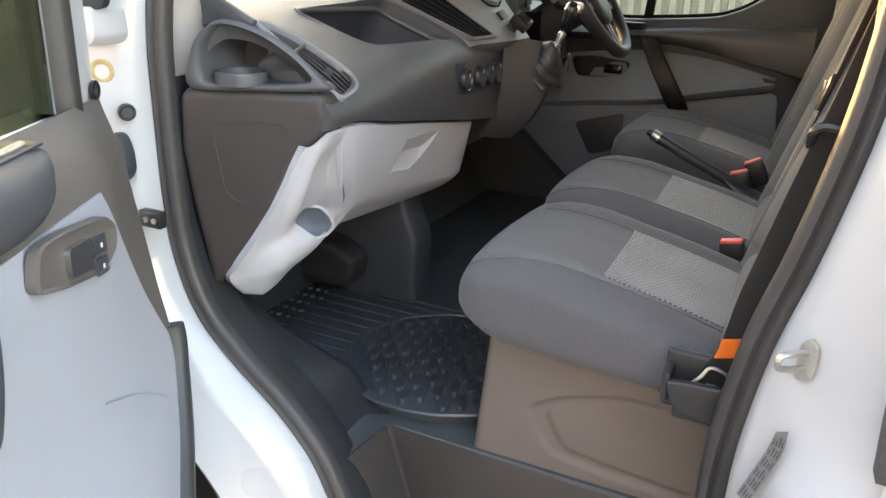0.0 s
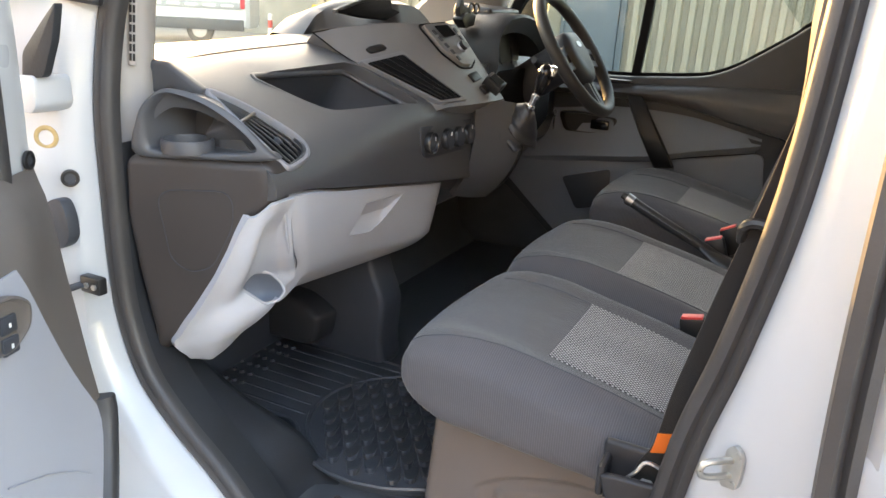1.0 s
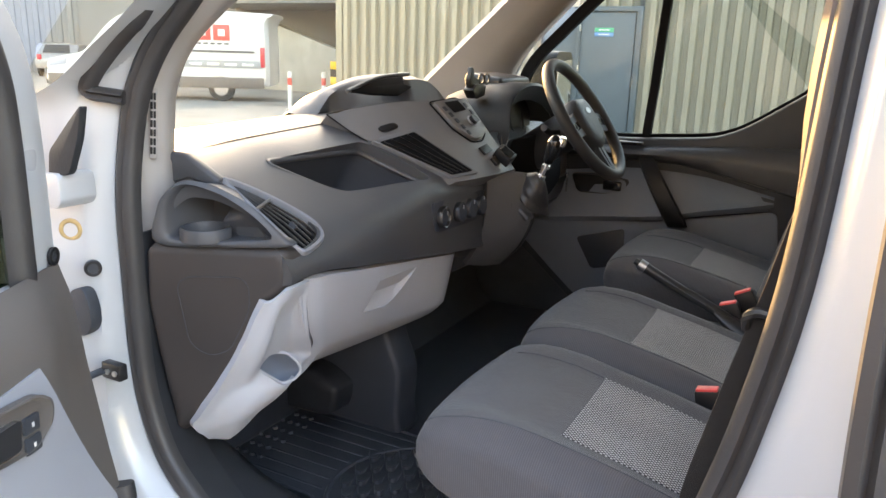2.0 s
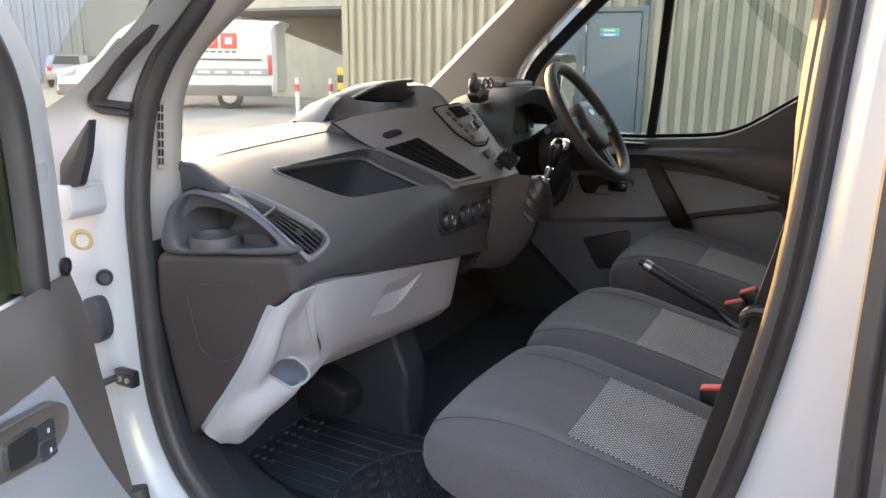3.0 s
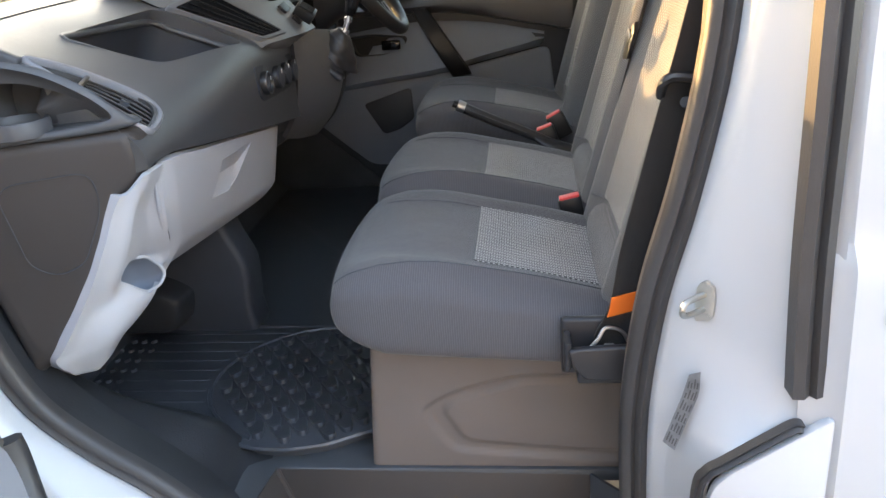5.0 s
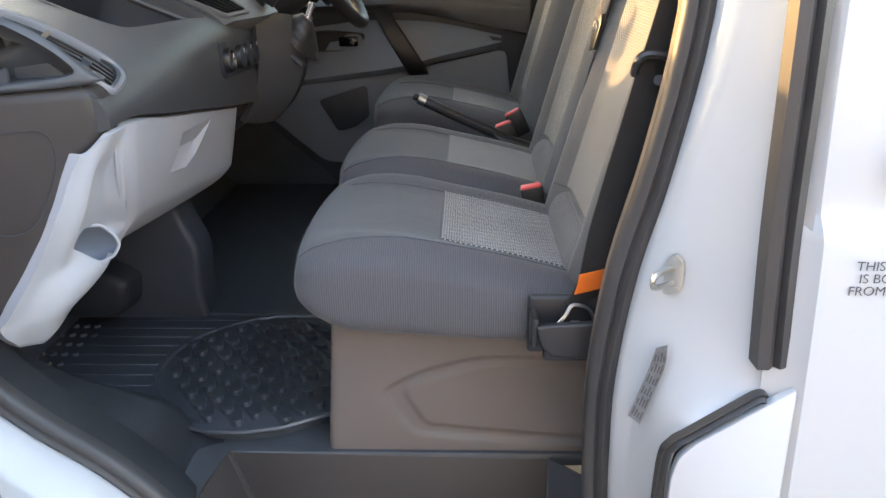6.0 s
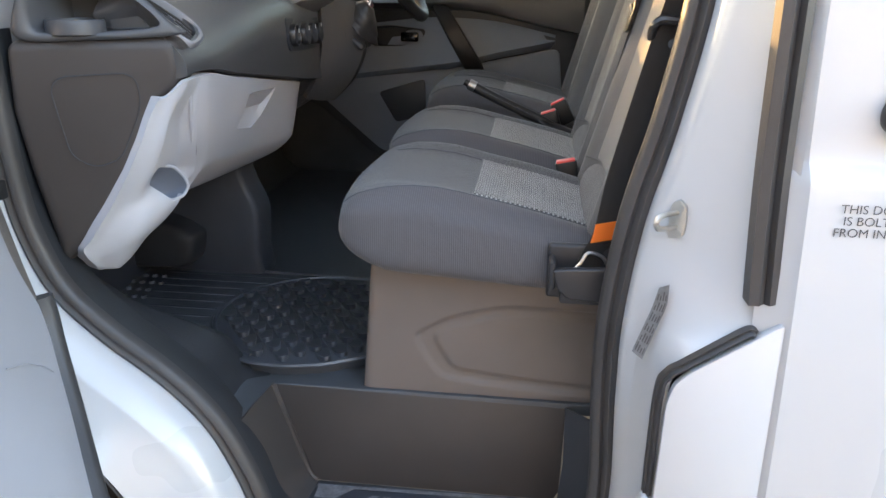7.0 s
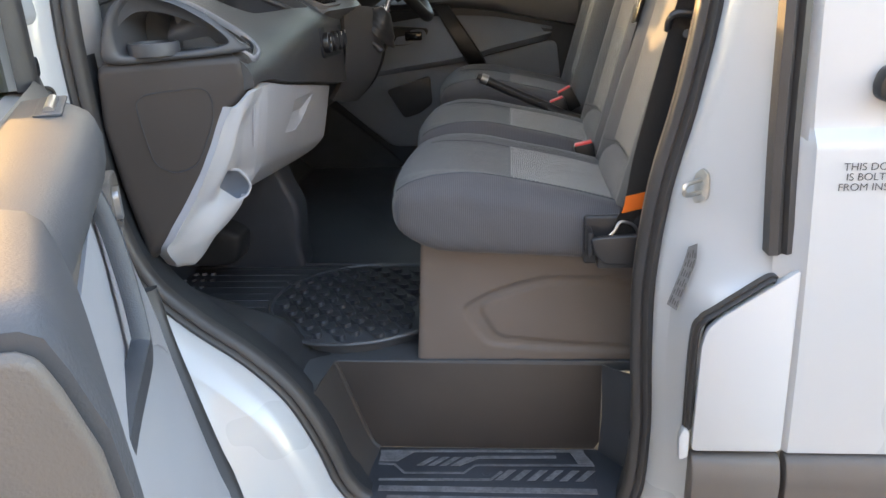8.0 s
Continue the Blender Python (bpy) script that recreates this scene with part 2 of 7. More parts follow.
def loft(rings, closed=True, caps=True, bm=None):
    bm = bm or bmesh.new()
    vs = [[bm.verts.new(p) for p in r] for r in rings]
    n = len(vs[0])
    for a, b in zip(vs, vs[1:]):
        for i in range(n if closed else n - 1):
            j = (i + 1) % n
            bm.faces.new((a[i], a[j], b[j], b[i]))
    if caps and closed:
        bm.faces.new(vs[0][::-1])
        bm.faces.new(vs[-1])
    return bm


def sheet(rows, thick=0.003):
    """A curved sheet through a grid of points, with thickness."""
    bm = loft(rows, closed=False, caps=False)
    bmesh.ops.recalc_face_normals(bm, faces=bm.faces[:])
    bmesh.ops.solidify(bm, geom=bm.faces[:], thickness=thick)
    return bm


def soften(bm, width, seg=2, angle=35):
    es = [e for e in bm.edges if len(e.link_faces) == 2 and e.calc_face_angle(0) > radians(angle)]
    if es and width > 0:
        bmesh.ops.bevel(bm, geom=es, offset=width, segments=seg, profile=0.5, affect="EDGES", clamp_overlap=True)
    return bm


def prism(poly, depth, bevel=0.0, seg=2, bm=None):
    """A flat outline pushed along the vector depth, its edges rounded."""
    own = bm or bmesh.new()
    tmp = bmesh.new()
    d = Vector(depth)
    a = [tmp.verts.new(p) for p in poly]
    b = [tmp.verts.new(Vector(p) + d) for p in poly]
    tmp.faces.new(a[::-1])
    tmp.faces.new(b)
    for i in range(len(a)):
        j = (i + 1) % len(a)
        tmp.faces.new((a[i], a[j], b[j], b[i]))
    bmesh.ops.recalc_face_normals(tmp, faces=tmp.faces[:])
    soften(tmp, bevel, seg)
    return merge(own, tmp)


def merge(bm, tmp):
    me = bpy.data.meshes.new("tmp")
    tmp.to_mesh(me)
    tmp.free()
    bm.from_mesh(me)
    bpy.data.meshes.remove(me)
    return bm


def box(lo, hi, bevel=0.004, seg=2, m=None, bm=None):
    (a, b, c), (d, e, g) = lo, hi
    tmp = prism([(a, b, c), (d, b, c), (d, e, c), (a, e, c)], (0, 0, g - c), bevel, seg)
    if m is not None:
        tmp.transform(m)
    return merge(bm, tmp) if bm else tmp


def xz(poly, y):
    return [V(x, y, z) for x, z in poly]


def yz(poly, x):
    return [V(x, y, z) for y, z in poly]


def xy(poly, z):
    return [V(x, y, z) for x, y in poly]


def round_poly(poly, r, n=4):
    """A flat 2D outline with rounded corners."""
    out = []
    p = [Vector(q) for q in poly]
    for i in range(len(p)):
        a, b, c = p[i - 1], p[i], p[(i + 1) % len(p)]
        u, w = (a - b), (c - b)
        k = min(r, u.length * 0.45, w.length * 0.45)
        s, e = b + u.normalized() * k, b + w.normalized() * k
        for j in range(n + 1):
            f = j / n
            out.append(tuple((1 - f) ** 2 * s + 2 * f * (1 - f) * b + f * f * e))
    return out


def sweep(path, profile, up=(0, 0, 1), closed=False, caps=True, bm=None):
    """A profile (side, up) carried along a path."""
    path = [Vector(p) for p in path]
    rings, n = [], len(path)
    for i, p in enumerate(path):
        a, b = (path[i - 1], path[(i + 1) % n]) if closed else (path[max(i - 1, 0)], path[min(i + 1, n - 1)])
        t = (b - a).normalized()
        side = t.cross(Vector(up))
        side = side.normalized() if side.length > 1e-6 else V(1, 0, 0)
        u = side.cross(t)
        rings.append([p + side * s + u * h for s, h in profile])
    if closed:
        rings.append(rings[0])
    bm = loft(rings, True, caps and not closed, bm)
    if closed:
        bmesh.ops.remove_doubles(bm, verts=bm.verts[:], dist=1e-6)
    return bm


def circle(r, n=12, k=1.0):
    return [(r * math.cos(2 * math.pi * i / n), r * k * math.sin(2 * math.pi * i / n)) for i in range(n)]


def tube(path, r, n=10, up=(0, 0, 1), k=1.0, bm=None, closed=False):
    return sweep(path, circle(r, n, k), up, closed, True, bm)


def disc(at, axis, r, h, n=24, bevel=0.0, bm=None, r2=None):
    """A round plug on at, standing h along axis."""
    q = Vector(axis).to_track_quat("Z", "Y").to_matrix().to_4x4()
    m = Matrix.Translation(at) @ q
    r2 = r if r2 is None else r2
    tmp = loft([[V(x, y, 0) for x, y in circle(r, n)], [V(x, y, h) for x, y in circle(r2, n)]])
    soften(tmp, bevel, 2)
    tmp.transform(m)
    return merge(bm, tmp) if bm else tmp


def ring(at, axis, r0, r1, h, n=32, bm=None):
    q = Vector(axis).to_track_quat("Z", "Y").to_matrix().to_4x4()
    m = Matrix.Translation(at) @ q
    prof = [(r0, 0), (r1, 0), (r1, h * 0.8), (r1 - (r1 - r0) * 0.3, h), (r0 + (r1 - r0) * 0.3, h), (r0, h * 0.8)]
    rows = [[V(a * math.cos(w), a * math.sin(w), z) for a, z in prof] for w in (2 * math.pi * i / n for i in range(n + 1))]
    tmp = loft(rows, True, False)
    bmesh.ops.remove_doubles(tmp, verts=tmp.verts[:], dist=1e-6)
    tmp.transform(m)
    return merge(bm, tmp) if bm else tmp


def carve(ob, *cutters):
    """Cuts the volumes of the given meshes out of ob and keeps the result as ob's own mesh."""
    made = []
    for bm in cutters:
        bmesh.ops.recalc_face_normals(bm, faces=bm.faces[:])
        me = bpy.data.meshes.new("cut")
        bm.to_mesh(me)
        bm.free()
        c = new("cut", me)
        md = ob.modifiers.new("cut", "BOOLEAN")
        md.operation, md.solver, md.object = "DIFFERENCE", "EXACT", c
        made.append(c)
    dg = bpy.context.evaluated_depsgraph_get()
    dg.update()
    me = bpy.data.meshes.new_from_object(ob.evaluated_get(dg))
    ob.modifiers.clear()
    old, ob.data = ob.data, me
    bpy.data.meshes.remove(old)
    me.polygons.foreach_set("use_smooth", [True] * len(me.polygons))
    me.set_sharp_from_angle(angle=radians(38))
    for c in made:
        cm = c.data
        bpy.data.objects.remove(c)
        bpy.data.meshes.remove(cm)
    return ob


def lettering(name, body, size, m, material, parent=None, align="CENTER"):
    """Flat letters, 0.6 mm thick, as a mesh."""
    cu = bpy.data.curves.new(name, "FONT")
    cu.body, cu.size, cu.extrude, cu.align_x, cu.space_line = body, size, 0.0003, align, 0.95
    cu.offset = -0.012 * size
    tmp = new(name, cu)
    dg = bpy.context.evaluated_depsgraph_get()
    dg.update()
    me = bpy.data.meshes.new_from_object(tmp.evaluated_get(dg))
    bpy.data.objects.remove(tmp)
    bpy.data.curves.remove(cu)
    bm = bmesh.new()
    bm.from_mesh(me)
    bpy.data.meshes.remove(me)
    bm.transform(m)
    return part(name, bm, material, parent)

# ---------------------------------------------------------------- ground
tagged(part("ground", box((-90, -60, -0.3), (60, 80, 0.0), 0), ASPHALT), "worn grey asphalt yard in low sun", "ground", "", "structure")

# ---------------------------------------------------------------- van body
van = thing("van_body", (0, 0.95, 0), "white panel van body with its front passenger door open", "van")

# line of the rubber seal round the door opening (x, z), anticlockwise from the screen pillar
SEAL = [(-0.12, 1.80), (-0.25, 1.695), (-0.339, 1.602), (-0.392, 1.544), (-0.430, 1.476), (-0.446, 1.40), (-0.451, 1.31), (-0.451, 1.20),
        (-0.448, 1.06), (-0.434, 0.97), (-0.398, 0.885), (-0.33, 0.815), (-0.25, 0.752), (-0.185, 0.68), (-0.142, 0.59), (-0.112, 0.505),
        (-0.07, 0.458), (0.0, 0.444), (0.18, 0.444), (0.36, 0.448), (0.408, 0.49), (0.420, 0.63), (0.413, 0.78), (0.412, 0.90), (0.428, 1.04),
        (0.458, 1.17), (0.484, 1.33), (0.495, 1.53), (0.498, 1.68), (0.470, 1.79), (0.38, 1.835), (0.12, 1.845), (0.0, 1.84)]
# turn of the painted jamb (x, z, y) and the cut of the outer skin (x, z)
JAMB = [(-0.16, 1.81, 0.135), (-0.28, 1.685, 0.115), (-0.367, 1.578, 0.10), (-0.43, 1.525, 0.092), (-0.478, 1.476, 0.088), (-0.476, 1.40, 0.074), (-0.470, 1.31, 0.07), (-0.466, 1.20, 0.07),
        (-0.460, 1.06, 0.066), (-0.448, 0.955, 0.062), (-0.415, 0.865, 0.058), (-0.348, 0.79, 0.056), (-0.268, 0.727, 0.054), (-0.205, 0.655, 0.054), (-0.165, 0.575, 0.054), (-0.135, 0.485, 0.054),
        (-0.085, 0.43, 0.05), (0.0, 0.415, 0.05), (0.18, 0.415, 0.05), (0.375, 0.418, 0.05), (0.432, 0.475, 0.062), (0.437, 0.63, 0.072), (0.434, 0.78, 0.085), (0.440, 0.90, 0.090), (0.458, 1.04, 0.090),
        (0.478, 1.17, 0.088), (0.503, 1.33, 0.086), (0.514, 1.53, 0.10), (0.518, 1.69, 0.12), (0.49, 1.81, 0.14), (0.39, 1.855, 0.15), (0.12, 1.865, 0.15), (-0.01, 1.86, 0.15)]
SKIN = [(-0.12, 1.80, 0.09), (-0.27, 1.648, 0.075), (-0.350, 1.575, 0.062), (-0.410, 1.530, 0.052), (-0.465, 1.487, 0.042), (-0.560, 1.42, 0.012), (-0.575, 1.31, 0.0), (-0.57, 1.20, 0.0),
        (-0.565, 1.06, 0.0), (-0.555, 0.95, 0.0), (-0.52, 0.835, 0.0), (-0.425, 0.775, 0.0), (-0.335, 0.705, 0.0), (-0.272, 0.63, 0.0), (-0.232, 0.545, 0.0), (-0.205, 0.44, 0.0),
        (-0.12, 0.385, 0.0), (0.0, 0.372, 0.0), (0.18, 0.372, 0.0), (0.40, 0.375, 0.0), (0.455, 0.44, 0.012), (0.462, 0.63, 0.014), (0.466, 0.78, 0.014), (0.480, 0.89, 0.014), (0.572, 0.965, 0.012),
        (0.578, 1.17, 0.012), (0.572, 1.33, 0.016), (0.57, 1.53, 0.05), (0.575, 1.72, 0.08), (0.545, 1.86, 0.11), (0.40, 1.90, 0.13), (0.12, 1.915, 0.13), (-0.10, 1.91, 0.12)]
ys = lambda z: 0.118 + max(0.0, z - 1.3) * 0.10
s_ring = curve([(x, ys(z), z) for x, z in SEAL], 4, True)
fs, fj, fk = (curve(q, 10, True) for q in ([(x, ys(z), z) for x, z in SEAL], [(x, y, z) for x, z, y in JAMB], [(x, y, z) for x, z, y in SKIN]))
# pressed hollows and swells of the hinge pillar (x, z, half sizes, depth)
DENTS = [(-0.505, 1.335, 0.030, 0.034, 0.014), (-0.482, 1.385, 0.016, 0.030, 0.007), (-0.488, 1.140, 0.032, 0.040, 0.012), (-0.500, 1.232, 0.022, 0.022, -0.006), (-0.490, 1.010, 0.026, 0.036, 0.008), (-0.455, 0.905, 0.020, 0.050, -0.005), (-0.505, 1.072, 0.030, 0.012, -0.005)]
def pressed(p):
    return p + V(0, sum(d * math.exp(-(((p.x - x) / a) ** 2) - ((p.z - z) / b) ** 2) for x, z, a, b, d in DENTS), 0)
steps = [[pressed(a.lerp(b, f) + V(0, 0.016 * f * (1 - f), 0)) for a, b in zip(fj, fk)] for f in (0.0, 0.08, 0.16, 0.25, 0.35, 0.45, 0.55, 0.65, 0.75, 0.85, 0.93, 1.0)]
fin = [a + V(0, 0.02, 0) for a in fs]
bm = loft([fin, fs, [a.lerp(b, 0.5) + V(0, -0.004, 0) for a, b in zip(fs, fj)]] + steps + [[a + V(0, 0.05, 0) for a in fk], fin], True, False)
bmesh.ops.remove_doubles(bm, verts=bm.verts[:], dist=1e-5)
part("door_frame", bm, WHITE, van, "white painted door opening with dust and small chips", 50)

# rubber seal with two lips
prof = [(-0.019, -0.004), (-0.016, 0.010), (-0.007, 0.015), (0.0, 0.009), (0.005, 0.015), (0.014, 0.012), (0.018, 0.002), (0.015, -0.012), (-0.014, -0.012)]
c_all = sum(s_ring, V(0, 0, 0)) / len(s_ring)
rings = []
n = len(s_ring)
for i, p in enumerate(s_ring):
    t = (s_ring[(i + 1) % n] - s_ring[i - 1]).normalized()
    inw = t.cross(V(0, 1, 0)).normalized()
    if inw.dot(c_all - p) < 0:
        inw.negate()
    rings.append([p + inw * (a + 0.010) + V(0, -1, 0) * b for a, b in prof])
rings.append(rings[0])
bm = loft(rings, True, False)
bmesh.ops.remove_doubles(bm, verts=bm.verts[:], dist=1e-6)
part("door_seal", bm, RUBBER, van, "dusty black rubber door seal", 60)

# inner trim that carries on from the seal into the cab
trim_in = []
for off, dy, grow in ((0.022, 0.004, 0.006), (0.019, 0.03, 0.016), (0.006, 0.075, 0.030)):
    row = []
    for i, p in enumerate(s_ring):
        t = (s_ring[(i + 1) % n] - s_ring[i - 1]).normalized()
        inw = t.cross(V(0, 1, 0)).normalized()
        if inw.dot(c_all - p) < 0:
            inw.negate()
        up_k = max(0.0, min(1.0, (p.z - 1.36) / 0.14))
        row.append(p + inw * (off + grow * up_k) + V(0, dy, 0))
    row.append(row[0].copy())
    trim_in.append(row)
lower = [[r[i] for i in range(26, 84)] for r in trim_in]
upper_b = [[r[i] for i in range(84, 118)] for r in trim_in]
part("sill_trim", sheet(lower, 0.004), VINYL, van, "", 60)
part("lock_pillar_trim", sheet(upper_b, 0.004), WARM, van, "", 60)

# screen pillar trim with air grille
pts_out = curve([(-0.452, 0.150, 1.23), (-0.448, 0.150, 1.33), (-0.440, 0.152, 1.42), (-0.420, 0.155, 1.49), (-0.375, 0.162, 1.55), (-0.31, 0.17, 1.61), (-0.22, 0.18, 1.70), (-0.10, 0.20, 1.80)], 5)
pts_in = curve([(-0.436, 0.20, 1.23), (-0.433, 0.20, 1.33), (-0.426, 0.20, 1.41), (-0.416, 0.202, 1.475), (-0.382, 0.206, 1.535), (-0.318, 0.21, 1.588), (-0.255, 0.22, 1.635), (-0.13, 0.25, 1.75)], 5)
pts_far = [p + V(-0.06, 0.03, 0.0) for p in pts_in]
bm = sheet([pts_out, [a.lerp(b, 0.5) + V(0.012, -0.004, 0) for a, b in zip(pts_out, pts_in)], pts_in, pts_far], 0.003)
pil = part("screen_pillar_trim", bm, BEIGE, van, "pale beige pillar trim with an air grille", 60)
gm = look((-0.4220, 0.160, 1.420), (-0.4220 + 0.62, 0.160 - 1.0, 1.420)) @ pose(0, 0, 0, 0, 0, 4)
grille = part("air_grille", box((-0.0058, -0.052, -0.002), (0.0058, 0.052, 0.0025), 0.002, 3, gm), BEIGE, pil)
for i in range(7):
    for sx in (-0.0024, 0.0024):
        part("slot", box((sx - 0.0018, -0.045 + i * 0.0135, -0.0032), (sx + 0.0018, -0.045 + i * 0.0135 + 0.0105, -0.0015), 0.0006, 1, gm), BLACK, grille)

# hinge pillar fittings
def plug(name, at, axis, r, m1, m2, label):
    o = part(name, ring(at, axis, r * 0.62, r, 0.006), m1, van, label)
    part("plug_centre", disc(at, axis, r * 0.66, 0.003, 20), m2, o)
hn = (0.80, -0.60, 0.0)
plug("grommet", (-0.463, 0.066, 1.212), hn, 0.0125, BLACK, DARK, "black rubber grommet")
plug("grease_cap", (-0.494, 0.060, 1.268), (0.5, -0.86, 0), 0.017, BRASS, DARK, "brown greasy plug")
part("rubber_plate", prism(xz(round_poly([(-0.505, 1.172), (-0.474, 1.184), (-0.462, 1.160), (-0.459, 1.125), (-0.474, 1.106), (-0.505, 1.10)], 0.012), 0.052), (0, 0.02, 0), 0.002), DARK, van, "black rubber boot of the door wiring")
arm = part("check_strap", box((-0.452, -0.050, 1.055), (-0.434, 0.07, 1.059), 0.001), DARK, van, "greasy door check strap")
part("check_housing", box((-0.447, 0.052, 1.045), (-0.407, 0.068, 1.071), 0.003), BLACK, arm)
for k in range(2):
    part("strap_bolt", disc((-0.416 - 0.016 * k, 0.052, 1.058), (0, -1, 0), 0.0045, 0.003, 6), STEEL, arm)
part("upper_hinge", prism(xz(round_poly([(-0.500, 1.356), (-0.462, 1.358), (-0.458, 1.318), (-0.470, 1.306), (-0.496, 1.308)], 0.010), 0.022), (0, 0.06, 0), 0.004), WHITE, van, "white painted door hinge")
# Thin dark plate drawn for the shaded gap between door and pillar.
part("hinge_gap_shade", prism(xz(round_poly([(-0.410, 1.456), (-0.440, 1.430), (-0.486, 1.387), (-0.492, 1.350), (-0.448, 1.357), (-0.423, 1.4075)], 0.008), 0.030), (0, 0.012, 0), 0.003), VINYL, van, "thin dark plate standing in for the shaded gap at the upper hinge")
# weather strip at the foot of the screen pillar and up along it
bm = sweep(curve([(-0.425, 0.112, 1.460), (-0.445, 0.100, 1.463), (-0.462, 0.090, 1.466), (-0.468, 0.086, 1.474), (-0.448, 0.084, 1.497), (-0.416, 0.086, 1.527), (-0.382, 0.090, 1.556), (-0.359, 0.094, 1.577), (-0.28, 0.111, 1.685), (-0.16, 0.131, 1.81)], 6),
           [(-0.010, -0.010), (0.010, -0.010), (0.010, 0.004), (0.004, 0.010), (0.0, 0.004), (-0.005, 0.010), (-0.010, 0.003)], (0, -1, 0))
part("pillar_weather_strip", bm, RUBBER, van, "cracked black rubber weather strip", 60)

# striker and data plate on the lock pillar
strk = part("striker_plate", prism([V(0.470 + a * 0.62, 0.0835 - a * 0.35, 1.052 + b * 0.85) for a, b in round_poly([(-0.013, -0.030), (0.013, -0.022), (0.015, 0.0), (0.013, 0.022), (0.0, 0.032), (-0.014, 0.022), (-0.015, -0.02)], 0.006, 3)], (-0.003, -0.005, 0), 0.001), STEEL, van, "zinc plated door striker")
part("striker_loop", tube(curve([(0.468, 0.082, 1.061), (0.453, 0.069, 1.062), (0.442, 0.061, 1.060), (0.439, 0.058, 1.053), (0.442, 0.061, 1.046), (0.453, 0.069, 1.044), (0.468, 0.082, 1.044)], 5), 0.0036, 8), STEEL, strk)
for dz in (-0.017, 0.017):
    part("striker_screw", disc((0.471, 0.0775, 1.052 + dz), (-0.5, -0.86, 0), 0.0042, 0.003, 12, 0.001), STEEL, strk)
PL = [V(0.462, 0.0855, 0.965), V(0.473, 0.080, 0.972), V(0.473, 0.078, 0.945), V(0.449, 0.0755, 0.868), V(0.436, 0.082, 0.876), V(0.456, 0.087, 0.935)]
PN = V(-0.5, -0.86, 0)
left_e = lambda f: PL[4].lerp(PL[5], f / 0.65) if f < 0.65 else PL[5].lerp(PL[0], (f - 0.65) / 0.35)
right_e = lambda f: PL[3].lerp(PL[2], f / 0.75) if f < 0.75 else PL[2].lerp(PL[1], (f - 0.75) / 0.25)
dp = part("data_plate", sheet([[left_e(i / 10).lerp(right_e(i / 10), j / 3) + PN * 0.0165 for j in range(4)] for i in range(11)], 0.0008), GREYMARK, van, "curved grey label with printed bars")
for s0 in (0.16, 0.38, 0.60, 0.80):
    for k in range(6):
        f0, f1 = 0.05 + 0.15 * k, 0.05 + 0.15 * k + 0.07 + 0.05 * ((k * 7 + int(s0 * 50)) % 3) / 2
        q = [left_e(a).lerp(right_e(a), b) + PN * 0.0172 for a, b in ((f0, s0), (f0, s0 + 0.10), (f1, s0 + 0.10), (f1, s0))]
        part("label_bar", prism(q, PN * 0.0006, 0), DARKMARK, dp)

# vertical weather strip behind the lock pillar
bm = sweep(curve([(0.559, 0.018, 0.976), (0.550, 0.018, 1.13), (0.546, 0.020, 1.31), (0.549, 0.045, 1.53), (0.554, 0.08, 1.75)], 6),
           [(-0.016, -0.012), (0.016, -0.012), (0.017, 0.010), (0.008, 0.014), (0.003, 0.007), (-0.004, 0.014), (-0.015, 0.012)], (0, -1, 0))
part("slide_door_strip", bm, RUBBER, van, "black ribbed rubber strip on the door edge", 50)

# filler flap with its seal, and lower cladding
FL = [(0.462, 0.668), (0.464, 0.842), (0.470, 0.868), (0.486, 0.886), (0.586, 0.958), (0.590, 0.668)]
flap = part("filler_flap", prism(xz(round_poly(FL, 0.008), -0.004), (0, 0.012, 0), 0.002), WHITE, van, "white filler flap panel with a slanted top")
part("flap_seal", sweep(curve([(0.456, 0.010, 0.70), (0.456, 0.008, 0.848), (0.465, 0.006, 0.879), (0.482, 0.005, 0.893), (0.53, 0.004, 0.929), (0.549, 0.004, 0.942), (0.556, 0.004, 0.941)], 5),
     [(-0.0055, -0.008), (0.0055, -0.008), (0.0055, 0.004), (0.001, 0.008), (-0.002, 0.003), (-0.0055, 0.005)], (0, -1, 0)), RUBBER, flap)
part("flap_tab", prism(xz(round_poly([(0.445, 0.65), (0.458, 0.655), (0.458, 0.70), (0.449, 0.705), (0.443, 0.69)], 0.005), -0.002), (0, 0.014, 0), 0.002), WHITE, flap)
for x0, x1 in ((0.462, 0.590), (0.597, 2.6)):
    part("side_cladding", prism(yz(round_poly([(-0.014, 0.475), (-0.020, 0.50), (-0.020, 0.63), (-0.008, 0.660), (0.02, 0.660), (0.02, 0.475)], 0.012), x0), (x1 - x0, 0, 0), 0.004), STEPGREY, van, "dark grey plastic side cladding")
# sliding door skin, with a swage line
prof = [(0.0, 0.664), (-0.005, 0.80), (-0.006, 0.95), (-0.002, 1.10), (0.002, 1.128), (0.012, 1.142), (0.016, 1.16), (0.020, 1.28), (0.034, 1.45), (0.062, 1.62), (0.10, 1.80), (0.16, 1.90), (0.30, 1.945)]
pv = curve([(y, z, 0) for y, z in prof], 3)
edge = lambda z: 0.593 - 0.020 * max(0.0, min(1.0, (z - 0.67) / 0.6))
rows = []
rows.append([V(edge(q.y) - 0.030, q.x + 0.020, q.y) for q in pv])
for s in (0, 0.004, 0.03, 0.3, 1.0):
    rows.append([V(edge(q.y) + s * 2.0, q.x + (0.010 if s == 0 else 0), q.y) for q in pv])
slide = part("sliding_door", sheet(rows, 0.006), WHITE, van, "white sliding side door with a small printed notice")
